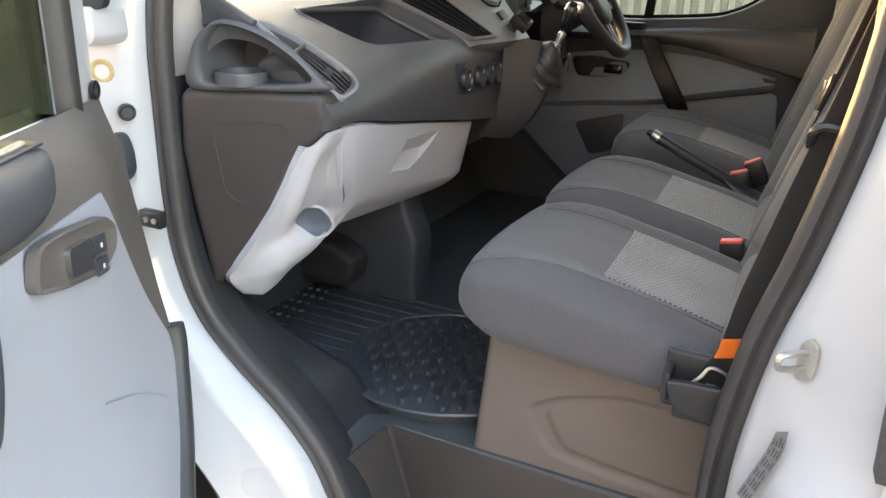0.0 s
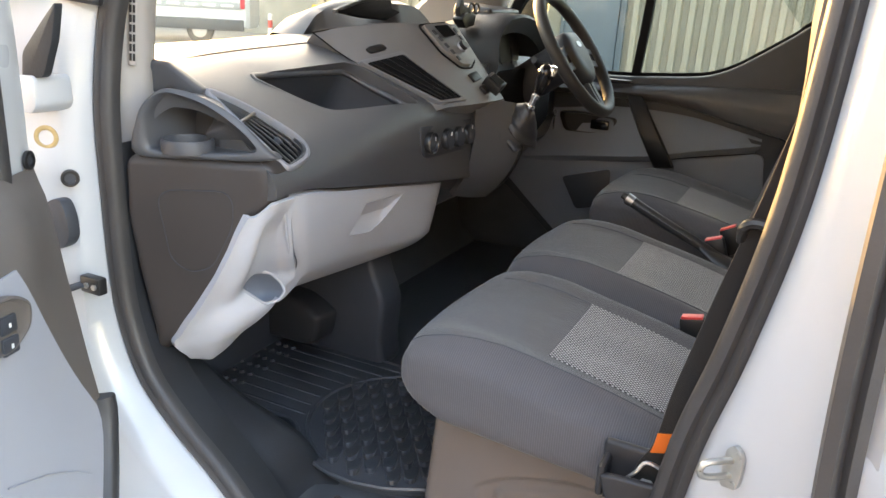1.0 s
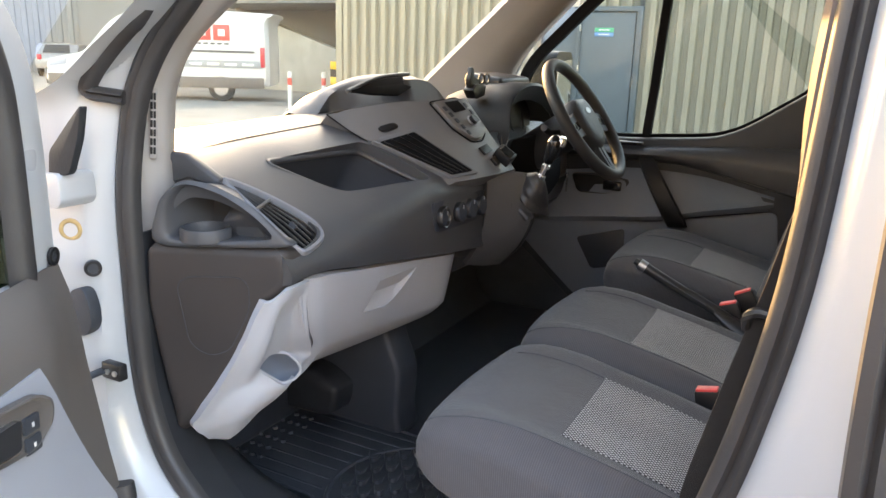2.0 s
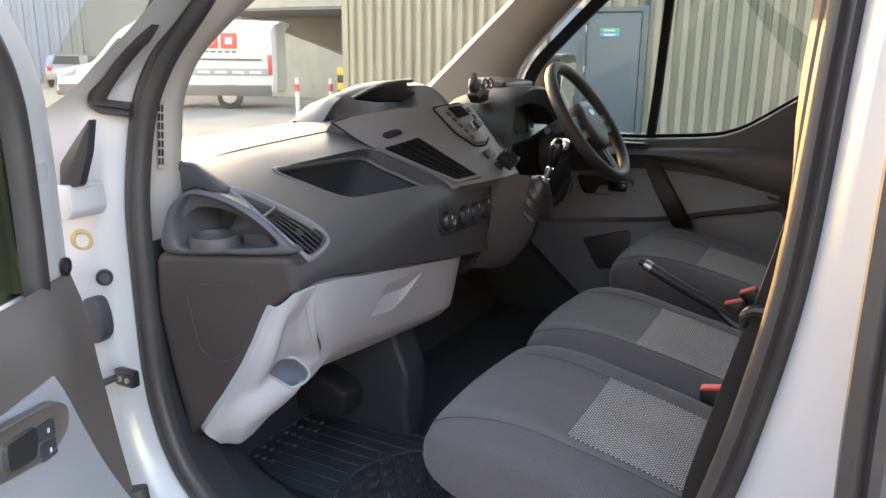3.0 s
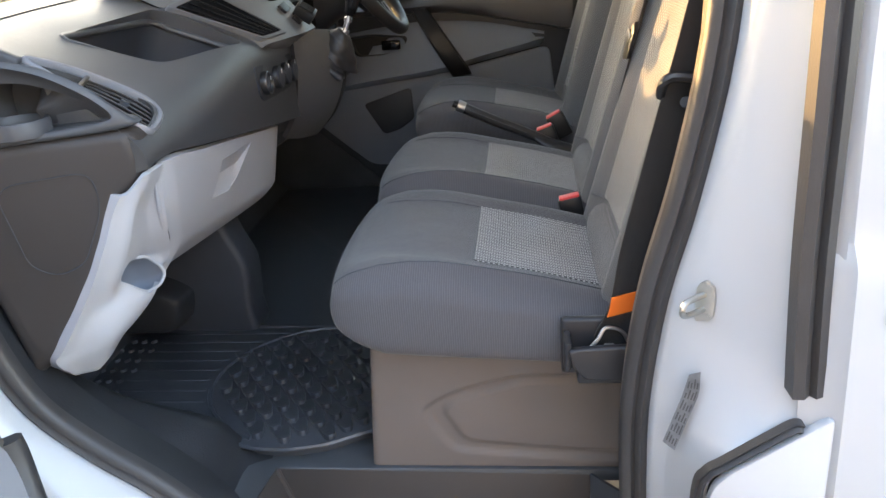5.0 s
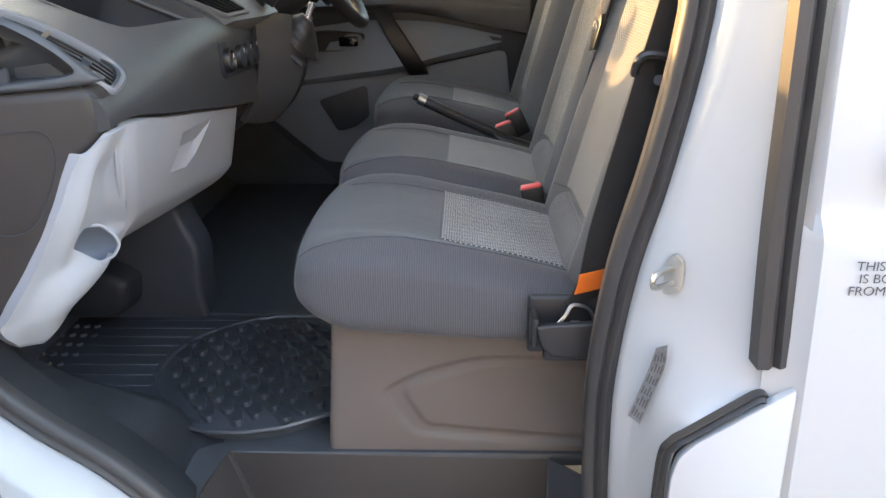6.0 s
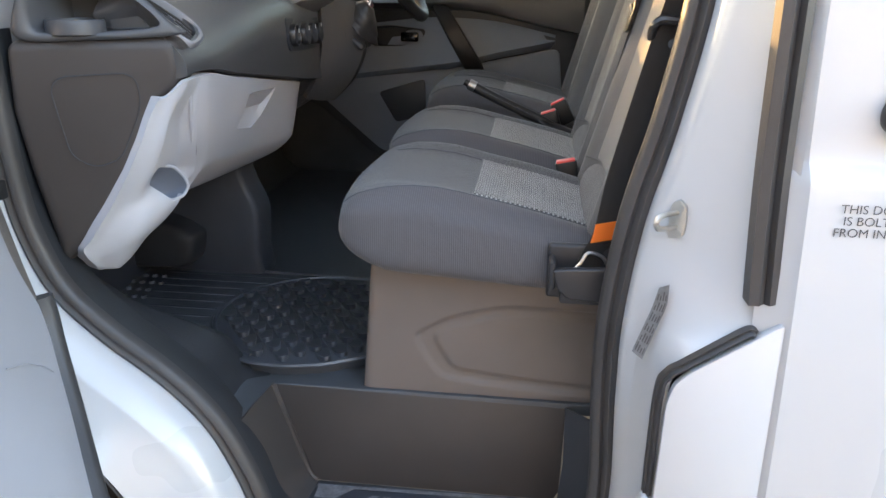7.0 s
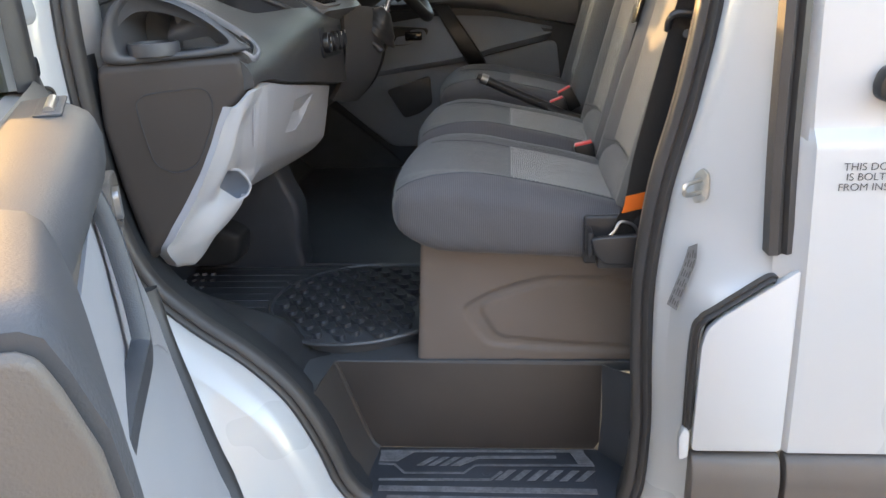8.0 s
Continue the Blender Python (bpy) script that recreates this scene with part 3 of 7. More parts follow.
lettering("door_notice", "THIS DOOR\nIS BOLTED\nFROM INSIDE", 0.0140, Matrix.Translation((0.6575, -0.0042, 1.0940)) @ pose(0, 0, 0, 88.5, 0, 0), LETTER, slide)
hd = part("door_pull", prism(xz(round_poly([(0.648, 1.20), (0.655, 1.222), (0.80, 1.222), (0.80, 1.178), (0.66, 1.178), (0.650, 1.186)], 0.012), -0.006), (0, 0.026, 0), 0.005), BLACK, slide, "black sliding door handle")
# skin under the opening, lower sill and front wing
part("lower_sill", prism(yz(round_poly([(0.002, 0.36), (0.0, 0.40), (0.06, 0.42), (0.10, 0.40), (0.10, 0.28), (0.03, 0.26)], 0.02), -0.20), (0.66, 0, 0), 0.004), WHITE, van)
arch = [(-0.70 + 0.5 * math.cos(a), 0.36 + 0.5 * math.sin(a)) for a in (radians(d) for d in range(12, 170, 8))]
wing = [(-0.60, 1.36)] + [(-0.572, 1.25), (-0.570, 1.0), (-0.530, 0.835)] + [p for p in arch if p[0] < -0.5] + [(-1.25, 0.40), (-1.55, 0.45), (-1.58, 0.95), (-1.35, 1.10), (-1.0, 1.22), (-0.80, 1.30)]
part("front_wing", prism(xz(wing, 0.0), (0, 0.02, 0), 0.004), WHITE, van, "white front wing")
part("wheel_arch_liner", sheet([[V(x, y, z) for x, z in arch] for y in (0.004, 0.03, 0.28)], 0.004), DARK, van)
rows = [[V(-0.70 + r * math.cos(a), y, 0.34 + r * math.sin(a)) for y, r in ((0.03, 0.25), (0.015, 0.30), (0.035, 0.335), (0.09, 0.342), (0.18, 0.342), (0.235, 0.33), (0.24, 0.25))] for a in (2 * math.pi * i / 40 for i in range(41))]
wheel = thing("front_wheel", (-0.70, 0.13, 0), "black front tyre on a grey steel wheel", "wheel")
part("tyre", loft(rows, False, False), TYRE, wheel, "", 50)
part("rim", disc((-0.70, 0.06, 0.34), (0, -1, 0), 0.25, 0.02, 32, 0.006), SATIN, wheel)
# bonnet, scuttle, roof, screen, far side
bon = [[V(x, y, z - 0.10 * ((y - 0.95) / 0.95) ** 2) for y in (0.02, 0.25, 0.6, 0.95, 1.3, 1.65, 1.88)] for x, z in ((-1.60, 0.98), (-1.45, 1.10), (-1.25, 1.19), (-1.05, 1.255), (-0.98, 1.27))]
part("bonnet", sheet(bon, 0.006), WHITE, van, "white bonnet")
part("roof", sheet([[V(x, y, z + 0.03 * (1 - ((y - 0.95) / 0.85) ** 2)) for y in (0.16, 0.35, 0.65, 0.95, 1.25, 1.55, 1.74)] for x, z in ((-0.33, 1.87), (-0.22, 1.905), (0.0, 1.93), (0.6, 1.945), (2.6, 1.95))], 0.02), WHITE, van)
# Unseen header bar, added to keep the sun off the door strip.
part("sun_block_header", box((-0.46, 0.26, 1.77), (-0.20, 1.66, 1.88), 0.02, 3), HEADLINING, van)
part("headliner", sheet([[V(x, y, z) for y in (0.20, 0.6, 0.95, 1.3, 1.70)] for x, z in ((-0.30, 1.85), (-0.10, 1.875), (0.4, 1.885), (0.62, 1.88))], 0.01), HEADLINING, van, "pale headlining")
part("windscreen", sheet([[V(x0 - 0.10 * (1 - ((y - 0.95) / 0.8) ** 2), y, z0) for y in (0.19, 0.45, 0.7, 0.95, 1.2, 1.45, 1.70)] for x0, z0 in ((-0.96, 1.29), (-0.64, 1.58), (-0.30, 1.885))], 0.004), SCREENGLASS, van, "dusty laminated windscreen", shadow=False)
# floor, bulkhead, rear wall of the cab
FLOOR = [(-0.75, 0.13), (-0.155, 0.13), (-0.150, 0.20), (-0.141, 0.279), (0.372, 0.279), (0.43, 0.279), (0.43, 0.14), (0.64, 0.14), (0.64, 1.875), (-0.75, 1.875)]
floor = tagged(part("floor", prism(xy(FLOOR, 0.640), (0, 0, 0.022), 0.003), CARPET), "black moulded vinyl cab floor", "floor", "", "structure")
part("footwell_wall", sheet([[V(x, y, z) for y in (0.18, 0.5, 0.9, 1.3, 1.78)] for x, z in ((-0.56, 0.655), (-0.61, 0.70), (-0.64, 0.78), (-0.655, 0.88), (-0.66, 1.0), (-0.66, 1.25))], 0.01), CARPET, van)
# Unseen bulkhead, coloured pale as a reflector to fill the cab.
part("bulkhead", box((0.64, 0.10, 0.55), (0.66, 1.84, 1.93), 0.004), HEADLINING, van)
part("cargo_floor", box((0.66, 0.04, 0.52), (2.6, 1.86, 0.56), 0.004), VANGREY, van)
part("rear_door", box((2.60, 0.06, 0.45), (2.64, 1.86, 1.93), 0.01), WHITE, van)
part("far_body_side", prism(xz([(-1.5, 0.4), (-0.98, 1.27), (-0.56, 1.27), (0.72, 1.27), (0.72, 1.9), (2.6, 1.94), (2.6, 0.3), (-1.5, 0.3)], 1.86), (0, 0.04, 0), 0), WHITE, van)
# inner hump beside the mat
rows = []
for p in curve([(-0.56, 0.0, 0), (-0.46, 0.0, 0), (-0.36, 0, 0), (-0.26, 0, 0), (-0.19, 0, 0), (-0.155, 0, 0)], 4):
    x = p.x
    (zo,) = lerp_table([(-0.56, 0.98), (-0.46, 0.93), (-0.40, 0.865), (-0.33, 0.80), (-0.25, 0.745), (-0.21, 0.705), (-0.18, 0.672), (-0.155, 0.664)], x)
    (zi,) = lerp_table([(-0.56, 0.90), (-0.44, 0.868), (-0.37, 0.822), (-0.284, 0.790), (-0.236, 0.768), (-0.221, 0.752), (-0.209, 0.715), (-0.198, 0.672), (-0.155, 0.662)], x)
    yi = 0.33 + 0.05 * max(0, -x - 0.30)
    rows.append([V(x, 0.150, zo), V(x, 0.175, zo - 0.008), V(x, 0.22, (zo + zi) / 2 - 0.015), V(x, 0.265, zi - 0.012), V(x, 0.305, zi * 0.72 + 0.186), V(x, yi - 0.004, 0.668 + (zi - 0.66) * 0.25), V(x, yi + 0.006, 0.660)])
part("inner_wheel_hump", sheet(rows, 0.003), VINYL, van, "black vinyl covered hump", 70)

# step well
# Step plastic made darker: the well's shade is put into its colour.
RISER_SHADE = mat("riser_plastic_shaded", (0.046, 0.040, 0.038), 0.42, 0, 0.10, 6, 0.35, 800, spec=0.4)
WALL = [V(-0.140, 0.278, 0.661), V(0.364, 0.278, 0.653), V(0.364, 0.272, 0.484), V(-0.070, 0.268, 0.476)]
step = tagged(thing("entry_step", (0.14, 0.17, 0.47), "dark moulded entry step with a worn tread plate", "step", "", ""), "", "")
bot = [V(-0.140, 0.278, 0.661), V(-0.118, 0.276, 0.595), V(-0.092, 0.272, 0.52), V(-0.080, 0.268, 0.49), V(-0.066, 0.262, 0.478), V(0.352, 0.262, 0.478), V(0.362, 0.270, 0.49), V(0.364, 0.274, 0.55), V(0.364, 0.278, 0.653)]
part("riser", prism(bot, (0, 0.02, 0), 0.003), RISER_SHADE, step, "warm grey riser panel, darkened for the shade in the step well")
part("tread", box((-0.16, 0.085, 0.458), (0.425, 0.266, 0.478), 0.004), DARK, step, "black moulded tread")
fl = [[V(-0.140, 0.280, 0.662), V(-0.118, 0.277, 0.595), V(-0.092, 0.273, 0.52), V(-0.078, 0.268, 0.488), V(-0.062, 0.262, 0.478)],
      [V(-0.149, 0.20, 0.663), V(-0.129, 0.20, 0.590), V(-0.105, 0.20, 0.522), V(-0.090, 0.20, 0.488), V(-0.07, 0.20, 0.478)],
      [V(-0.154, 0.115, 0.663), V(-0.136, 0.115, 0.585), V(-0.112, 0.115, 0.52), V(-0.095, 0.115, 0.484), V(-0.07, 0.115, 0.478)]]
part("front_side", sheet(fl, 0.004), RISER_SHADE, step, "", 60)
bm = tube([a + V(0.0, -0.002, 0) for a in curve([(-0.140, 0.278, 0.661), (-0.118, 0.276, 0.595), (-0.092, 0.272, 0.52), (-0.078, 0.267, 0.488), (-0.064, 0.262, 0.479)], 5)], 0.0050, 8)
part("riser_edge", bm, RISER_SHADE, step)
fl = [[V(0.362, 0.262, 0.478), V(0.368, 0.27, 0.55), V(0.366, 0.279, 0.655)], [V(0.410, 0.20, 0.478), V(0.422, 0.20, 0.55), V(0.430, 0.20, 0.668)], [V(0.440, 0.105, 0.478), V(0.446, 0.105, 0.55), V(0.450, 0.105, 0.675)]]
part("rear_side", sheet(fl, 0.004), DARK, step, "", 60)
# worn film on the tread: border lines and slanted bars
plate = part("tread_plate", box((-0.058, 0.108, 0.4775), (0.345, 0.250, 0.4805), 0.001), DARK, step, "dark tread plate with pale worn bars")
def strip(x0, x1, y0, y1, slant=0.0):
    part("tread_bar", prism(xy([(x0, y0), (x1, y0), (x1 + slant, y1), (x0 + slant, y1)], 0.4805), (0, 0, 0.0012), 0), TREADMARK, plate)
def band(line, w):
    """A pale line of width w along flat points on the tread."""
    part("tread_bar", sweep([V(x, y, 0.4808) for x, y in line], [(-w / 2, -0.0006), (w / 2, -0.0006), (w / 2, 0.0006), (-w / 2, 0.0006)]), TREADMARK, plate)
band([(-0.060, 0.246), (0.130, 0.250), (0.331, 0.253)], 0.007)
part("tread_bar", prism(xy([(-0.058, 0.242), (0.005, 0.243), (-0.022, 0.215), (-0.058, 0.214)], 0.4804), (0, 0, 0.0010), 0), TREADMARK, plate)
part("tread_bar", prism(xy([(0.305, 0.249), (0.330, 0.250), (0.346, 0.214), (0.318, 0.214)], 0.4804), (0, 0, 0.0010), 0), TREADMARK, plate)
for k in range(4):
    strip(0.016 + 0.0215 * k, 0.028 + 0.0215 * k, 0.203, 0.229, 0.026)
band([(0.094, 0.205), (0.130, 0.230), (0.200, 0.232), (0.278, 0.234)], 0.008)
band([(-0.058, 0.2065), (-0.027, 0.205), (-0.0045, 0.180), (0.050, 0.181), (0.1055, 0.182), (0.126, 0.206), (0.240, 0.208), (0.347, 0.210)], 0.005)
for k in range(6):
    strip(0.164 + 0.029 * k, 0.178 + 0.029 * k, 0.163, 0.193, 0.024)
band([(-0.050, 0.160), (0.060, 0.162), (0.156, 0.164), (0.176, 0.188)], 0.006)
strip(-0.046, 0.344, 0.128, 0.142)
strip(-0.028, 0.318, 0.108, 0.116)
part("tread_stud", disc((0.148, 0.182, 0.4806), (0, 0, 1), 0.008, 0.0015, 20, 0.0004), DARK, plate)

# ---------------------------------------------------------------- dashboard
SHELF = mat("shelf_plastic", (0.058, 0.060, 0.067), 0.42, 0, 0.08, 5, 0.4, 800, spec=0.45)
SIDE = mat("dash_side_plastic", (0.041, 0.035, 0.034), 0.45, 0, 0.08, 5, 0.35, 900, spec=0.35)
dash = thing("dashboard", (-0.5, 0.95, 0.95), "grey moulded van dashboard with trays, vents and a light grey glovebox", "dashboard")
# rows: y, then x, z of seven turns of the section
DTAB = [(0.205, -0.47, 1.372, -0.41, 1.368, -0.35, 1.343, -0.28, 1.285, -0.222, 1.236, -0.205, 1.205, -0.208, 1.170),
        (0.33, -0.50, 1.382, -0.42, 1.379, -0.36, 1.352, -0.28, 1.291, -0.225, 1.248, -0.203, 1.215, -0.206, 1.165),
        (0.45, -0.52, 1.390, -0.42, 1.385, -0.35, 1.356, -0.27, 1.297, -0.215, 1.258, -0.198, 1.222, -0.206, 1.150),
        (0.67, -0.54, 1.400, -0.42, 1.392, -0.33, 1.360, -0.24, 1.305, -0.205, 1.275, -0.195, 1.235, -0.205, 1.140),
        (0.95, -0.56, 1.405, -0.42, 1.390, -0.33, 1.350, -0.26, 1.300, -0.225, 1.270, -0.212, 1.230, -0.215, 1.130),
        (1.20, -0.58, 1.395, -0.46, 1.380, -0.40, 1.345, -0.34, 1.300, -0.30, 1.270, -0.285, 1.230, -0.29, 1.130),
        (1.74, -0.58, 1.385, -0.48, 1.370, -0.42, 1.340, -0.36, 1.300, -0.32, 1.270, -0.30, 1.230, -0.30, 1.130)]
gtop = lambda y: lerp_table([(0.18, 1.168), (0.215, 1.190), (0.26, 1.190), (0.40, 1.170), (0.60, 1.140), (0.76, 1.116), (0.90, 1.098)], y)[0]
rings = []
for i in range(63):
    y = 0.205 + (1.74 - 0.205) * i / 62
    v = list(lerp_table(DTAB, y))
    if y < 0.90:
        v[12:14] = [-0.204, gtop(y) + 0.006]
        v[11] = max(v[11], gtop(y) + 0.025)
    top = curve([(-0.93, 0, 1.298), (-0.74, 0, 1.362)] + [(v[k], 0, v[k + 1]) for k in range(0, 14, 2)] + ([(v[12] - 0.02, 0, v[13] - 0.05), (v[12] - 0.06, 0, v[13] - 0.07)] if y > 0.90 else []), 4)
    rings.append([V(p.x, y, p.z) for p in top] + ([V(-0.23, y, gtop(y)), V(-0.27, y, gtop(y) + 0.004)] + [V(-0.29 - 0.01 * q, y, gtop(y) + 0.006) for q in range(6)] if y <= 0.90 else []) + [V(-0.60, y, 1.16 if y < 0.9 else 1.06), V(-0.93, y, 1.20)])
body = part("dash_body", loft(rings), DASH, dash, "dark grey grained plastic")
# open tray on top
pk = round_poly([(-0.360, 0.324), (-0.272, 0.432), (-0.222, 0.672), (-0.352, 0.600)], 0.028, 5)
sl = lambda x: 1.288 + (-0.272 - x) * 0.72 if x < -0.272 else 1.288 + (-0.272 - x) * 0.1
nrm = V(0.52, 0, 0.85)
cut1 = loft([[V(x, y, sl(x)) + nrm * h + V((cx - x) * k, (0.50 - y) * k, 0) for x, y in pk] for h, k, cx in ((0.05, 0, 0), (0.0, 0, 0), (-0.06, 0.05, -0.30), (-0.095, 0.16, -0.30))])
# face vent at the outer end
vp = [(-0.338, 0.214, 1.336), (-0.300, 0.250, 1.315), (-0.262, 0.300, 1.278), (-0.240, 0.318, 1.255), (-0.224, 0.305, 1.240), (-0.214, 0.262, 1.232), (-0.218, 0.240, 1.236), (-0.262, 0.228, 1.272), (-0.310, 0.216, 1.312)]
vo = curve(vp, 4, True)
nv = V(0.60, -0.12, 0.79).normalized()
vc = sum(vo, V(0, 0, 0)) / len(vo)
cut2 = loft([[vc + (p - vc) * 0.86 + nv * 0.05 for p in vo], [vc + (p - vc) * 0.86 - nv * 0.05 for p in vo]])
cup = [(-0.43, 1.246), (-0.42, 1.30), (-0.385, 1.338), (-0.352, 1.338), (-0.318, 1.322), (-0.306, 1.248)]
cut3 = loft([[V(x, 0.17, z) for x, z in cup], [V(x, 0.205, z) for x, z in cup], [V(-0.42 + (x + 0.43) * 0.60, 0.285, 1.246 + (z - 1.246) * 0.85) for x, z in cup]])
carve(body, cut1, cut2, cut3)
tray = part("upper_tray", loft([[V(x, y, sl(x)) + nrm * h + V((-0.30 - x) * k, (0.50 - y) * k, 0) for x, y in pk] for h, k in ((-0.094, 0.16), (-0.097, 0.16))]), DARK, dash, "open storage tray")
# Liner over the carved walls, its dark colour carrying the tray's inner shade.
part("tray_shade_liner", loft([[V(x, y, sl(x)) + nrm * h + V((-0.30 - x) * k, (0.50 - y) * k, 0) for x, y in pk] for h, k in ((-0.006, 0.012), (-0.06, 0.06), (-0.092, 0.165))], True, False), DARK, tray, "", 60)
part("tray_rim", tube([V(x, y, sl(x)) - nrm * 0.0025 for x, y in pk], 0.0058, 10, closed=True), DASH, tray, "rounded grey lip")
# Dash-grey vent frame coloured silver, so its colour carries the light on it.
VENTLIT = mat("lit_vent_plastic", (0.24, 0.25, 0.28), 0.36, 0.35, 0.05, 8, 0.1, 600)
def inset(pts, w):
    """The outline pts drawn in by w in its own plane."""
    out = []
    for i, p in enumerate(pts):
        t = (pts[(i + 1) % len(pts)] - pts[i - 1]).normalized()
        inw = nv.cross(t).normalized()
        inw = inw if inw.dot(vc - p) > 0 else -inw
        out.append(p + inw * w)
    return out
inn = inset(vo, 0.0052)
vent = part("side_vent", loft([[p - nv * 0.004 for p in inset(vo, -0.003)], [p + nv * 0.003 for p in inset(vo, -0.004)], [p + nv * 0.0065 for p in inset(vo, -0.001)], [p + nv * 0.0062 for p in inset(vo, 0.003)], [p + nv * 0.002 for p in inn], [p - nv * 0.016 for p in inset(vo, 0.0058)]], True, False), VENTLIT, dash, "air vent with black slats, its dash-grey frame coloured silver for the light on it", 50)
right_v = [inn[i] for i in range(0, 15)]
left_v = [inn[-i % len(inn)] for i in range(0, 15)]
for k in range(6):
    f = (k + 0.5) / 6
    mid = [a.lerp(b, f) - nv * 0.003 for a, b in zip(left_v, right_v)][1:]
    part("slat", tube(mid, 0.0019, 6), BLACK, vent, "", 60)
part("vent_bridge", tube([right_v[5] + nv * 0.001, left_v[6] + nv * 0.001], 0.0032, 8), SATIN, vent)
part("vent_tab", box((-0.006, -0.004, -0.004), (0.006, 0.004, 0.004), 0.001, 1, Matrix.Translation(left_v[9].lerp(right_v[9], 0.5)) @ pose(0, 0, 0, 0, 40, 20)), DARK, vent)
part("vent_backing", prism([p - nv * 0.012 for p in inset(vo, 0.004)], -nv * 0.004, 0), MATTBLACK, vent)

# outer end: teardrop recess with a cup ring, end panel
endy = lambda x, z=1.0: 0.138 + (x + 0.42) * 0.30 + ((x + 0.40) * 0.13 - 0.019) * max(0.0, min(1.0, (z - 1.0) / 0.18))
EI = [(-0.381, 1.264), (-0.38, 1.302), (-0.365, 1.327), (-0.347, 1.336), (-0.311, 1.328), (-0.267, 1.303), (-0.233, 1.266), (-0.244, 1.259), (-0.317, 1.254), (-0.369, 1.254)]
EO = [(-0.399, 1.247), (-0.394, 1.296), (-0.383, 1.321), (-0.364, 1.339), (-0.346, 1.344), (-0.311, 1.337), (-0.261, 1.309), (-0.218, 1.264), (-0.217, 1.249), (-0.318, 1.244)]
co, ci = ([p for p in curve([(x, 0, z) for x, z in q], 5, True)] for q in (EO, EI))
def end_ring(pts, off, k=1.0, deep=0.0):
    return [V(-0.33 + (p.x + 0.33) * k, 0.125 + (p.x + 0.40) * 0.43 + (off + deep) * (1.0 - (0.88 if off > 0.02 else 0.0) * max(0.0, min(1.0, (p.x + 0.37) / 0.11))), 1.252 + (p.z - 1.252) * (0.5 + 0.5 * k)) for p in pts]
step_up = lambda z: max(0.0, min(1.0, (z - 1.262) / 0.02))
half = [a.lerp(b, 0.5) for a, b in zip(co, ci)]
shelf = part("end_shelf", loft([[p + V(0, 0, -0.028 * step_up(p.z)) for p in end_ring(co, 0.018)], [p + V(0, 0, -0.004 * step_up(p.z)) for p in end_ring(co, 0.008)], end_ring(co, 0.003), end_ring([a.lerp(b, 0.15) for a, b in zip(co, ci)], -0.001), end_ring(half, -0.003), end_ring([a.lerp(b, 0.9) for a, b in zip(co, ci)], 0.000), end_ring(ci, 0.006), end_ring(ci, 0.03, 0.96, 0.02), end_ring(ci, 0.04, 0.88, 0.055), end_ring(ci, 0.042, 0.4, 0.058), end_ring(ci, 0.042, 0.02, 0.058)], True, False), SHELF, dash, "grey teardrop recess with a cup ring", 60)
part("cup_ring", ring((-0.343, 0.176, 1.2515), (0, 0, 1), 0.0325, 0.0385, 0.019), SHELF, shelf, "")
part("cup_floor", disc((-0.343, 0.176, 1.2515), (0, 0, 1), 0.033, 0.002, 28), DARK, shelf)
part("end_filler", prism([V(-0.455, 0.185, 1.300), V(-0.455, 0.190, 1.378), V(-0.40, 0.196, 1.374), V(-0.335, 0.200, 1.338), V(-0.345, 0.200, 1.325), V(-0.40, 0.200, 1.335), V(-0.435, 0.195, 1.325)], (0, 0.02, 0), 0.006, 3), SHELF, dash)
gl = [(-0.216, 1.248), (-0.210, 1.205), (-0.216, 1.182), (-0.238, 1.162), (-0.262, 1.115), (-0.290, 1.055), (-0.330, 0.995), (-0.372, 0.945), (-0.404, 0.914)]
ep = gl + [(-0.408, 0.955), (-0.420, 1.05), (-0.424, 1.15), (-0.416, 1.247)]
endp = part("end_panel", prism([V(x, endy(x, z), z) for x, z in ep], (0, 0.05, 0), 0.018, 5), SIDE, dash, "warm dark grey end panel")
el = [V(x, endy(x, z) - 0.0002, z) for x, z in round_poly([(-0.372, 1.196), (-0.268, 1.200), (-0.266, 1.15), (-0.300, 1.078), (-0.335, 1.066), (-0.362, 1.085)], 0.028, 6)]
part("access_cover_line", tube(el, 0.0007, 6, (0, 1, 0), closed=True), DARK, endp)
part("trim_joint", tube(curve([(-0.438, endy(-0.438) - 0.001, 1.14), (-0.434, endy(-0.434) - 0.001, 1.06), (-0.420, endy(-0.42) - 0.001, 0.975), (-0.402, endy(-0.40) - 0.001, 0.918)], 5), 0.0012, 6), GREY, endp)
part("kick_trim", prism([V(-0.455, 0.150, 1.20), V(-0.438, 0.146, 1.12), V(-0.434, 0.146, 1.05), V(-0.420, 0.150, 0.96), V(-0.398, 0.152, 0.905), V(-0.40, 0.150, 0.87), V(-0.47, 0.146, 0.90), V(-0.48, 0.146, 1.2)], (0, 0.03, 0), 0.004), DARK, dash)

# light grey lower part: leg with bin, glovebox
def gx(y, z):
    (a,) = lerp_table([(0.90, -0.410), (0.917, -0.393), (0.945, -0.362), (0.97, -0.335), (1.017, -0.290), (1.06, -0.258), (1.12, -0.230), (1.20, -0.207)], z)
    (b,) = lerp_table([(0.93, -0.295), (0.955, -0.272), (0.975, -0.256), (1.00, -0.249), (1.05, -0.238), (1.12, -0.224), (1.20, -0.212)], z)
    (k,) = lerp_table([(0.22, 0.0), (0.75, 1.0)], y)
    return a + (b - a) * k
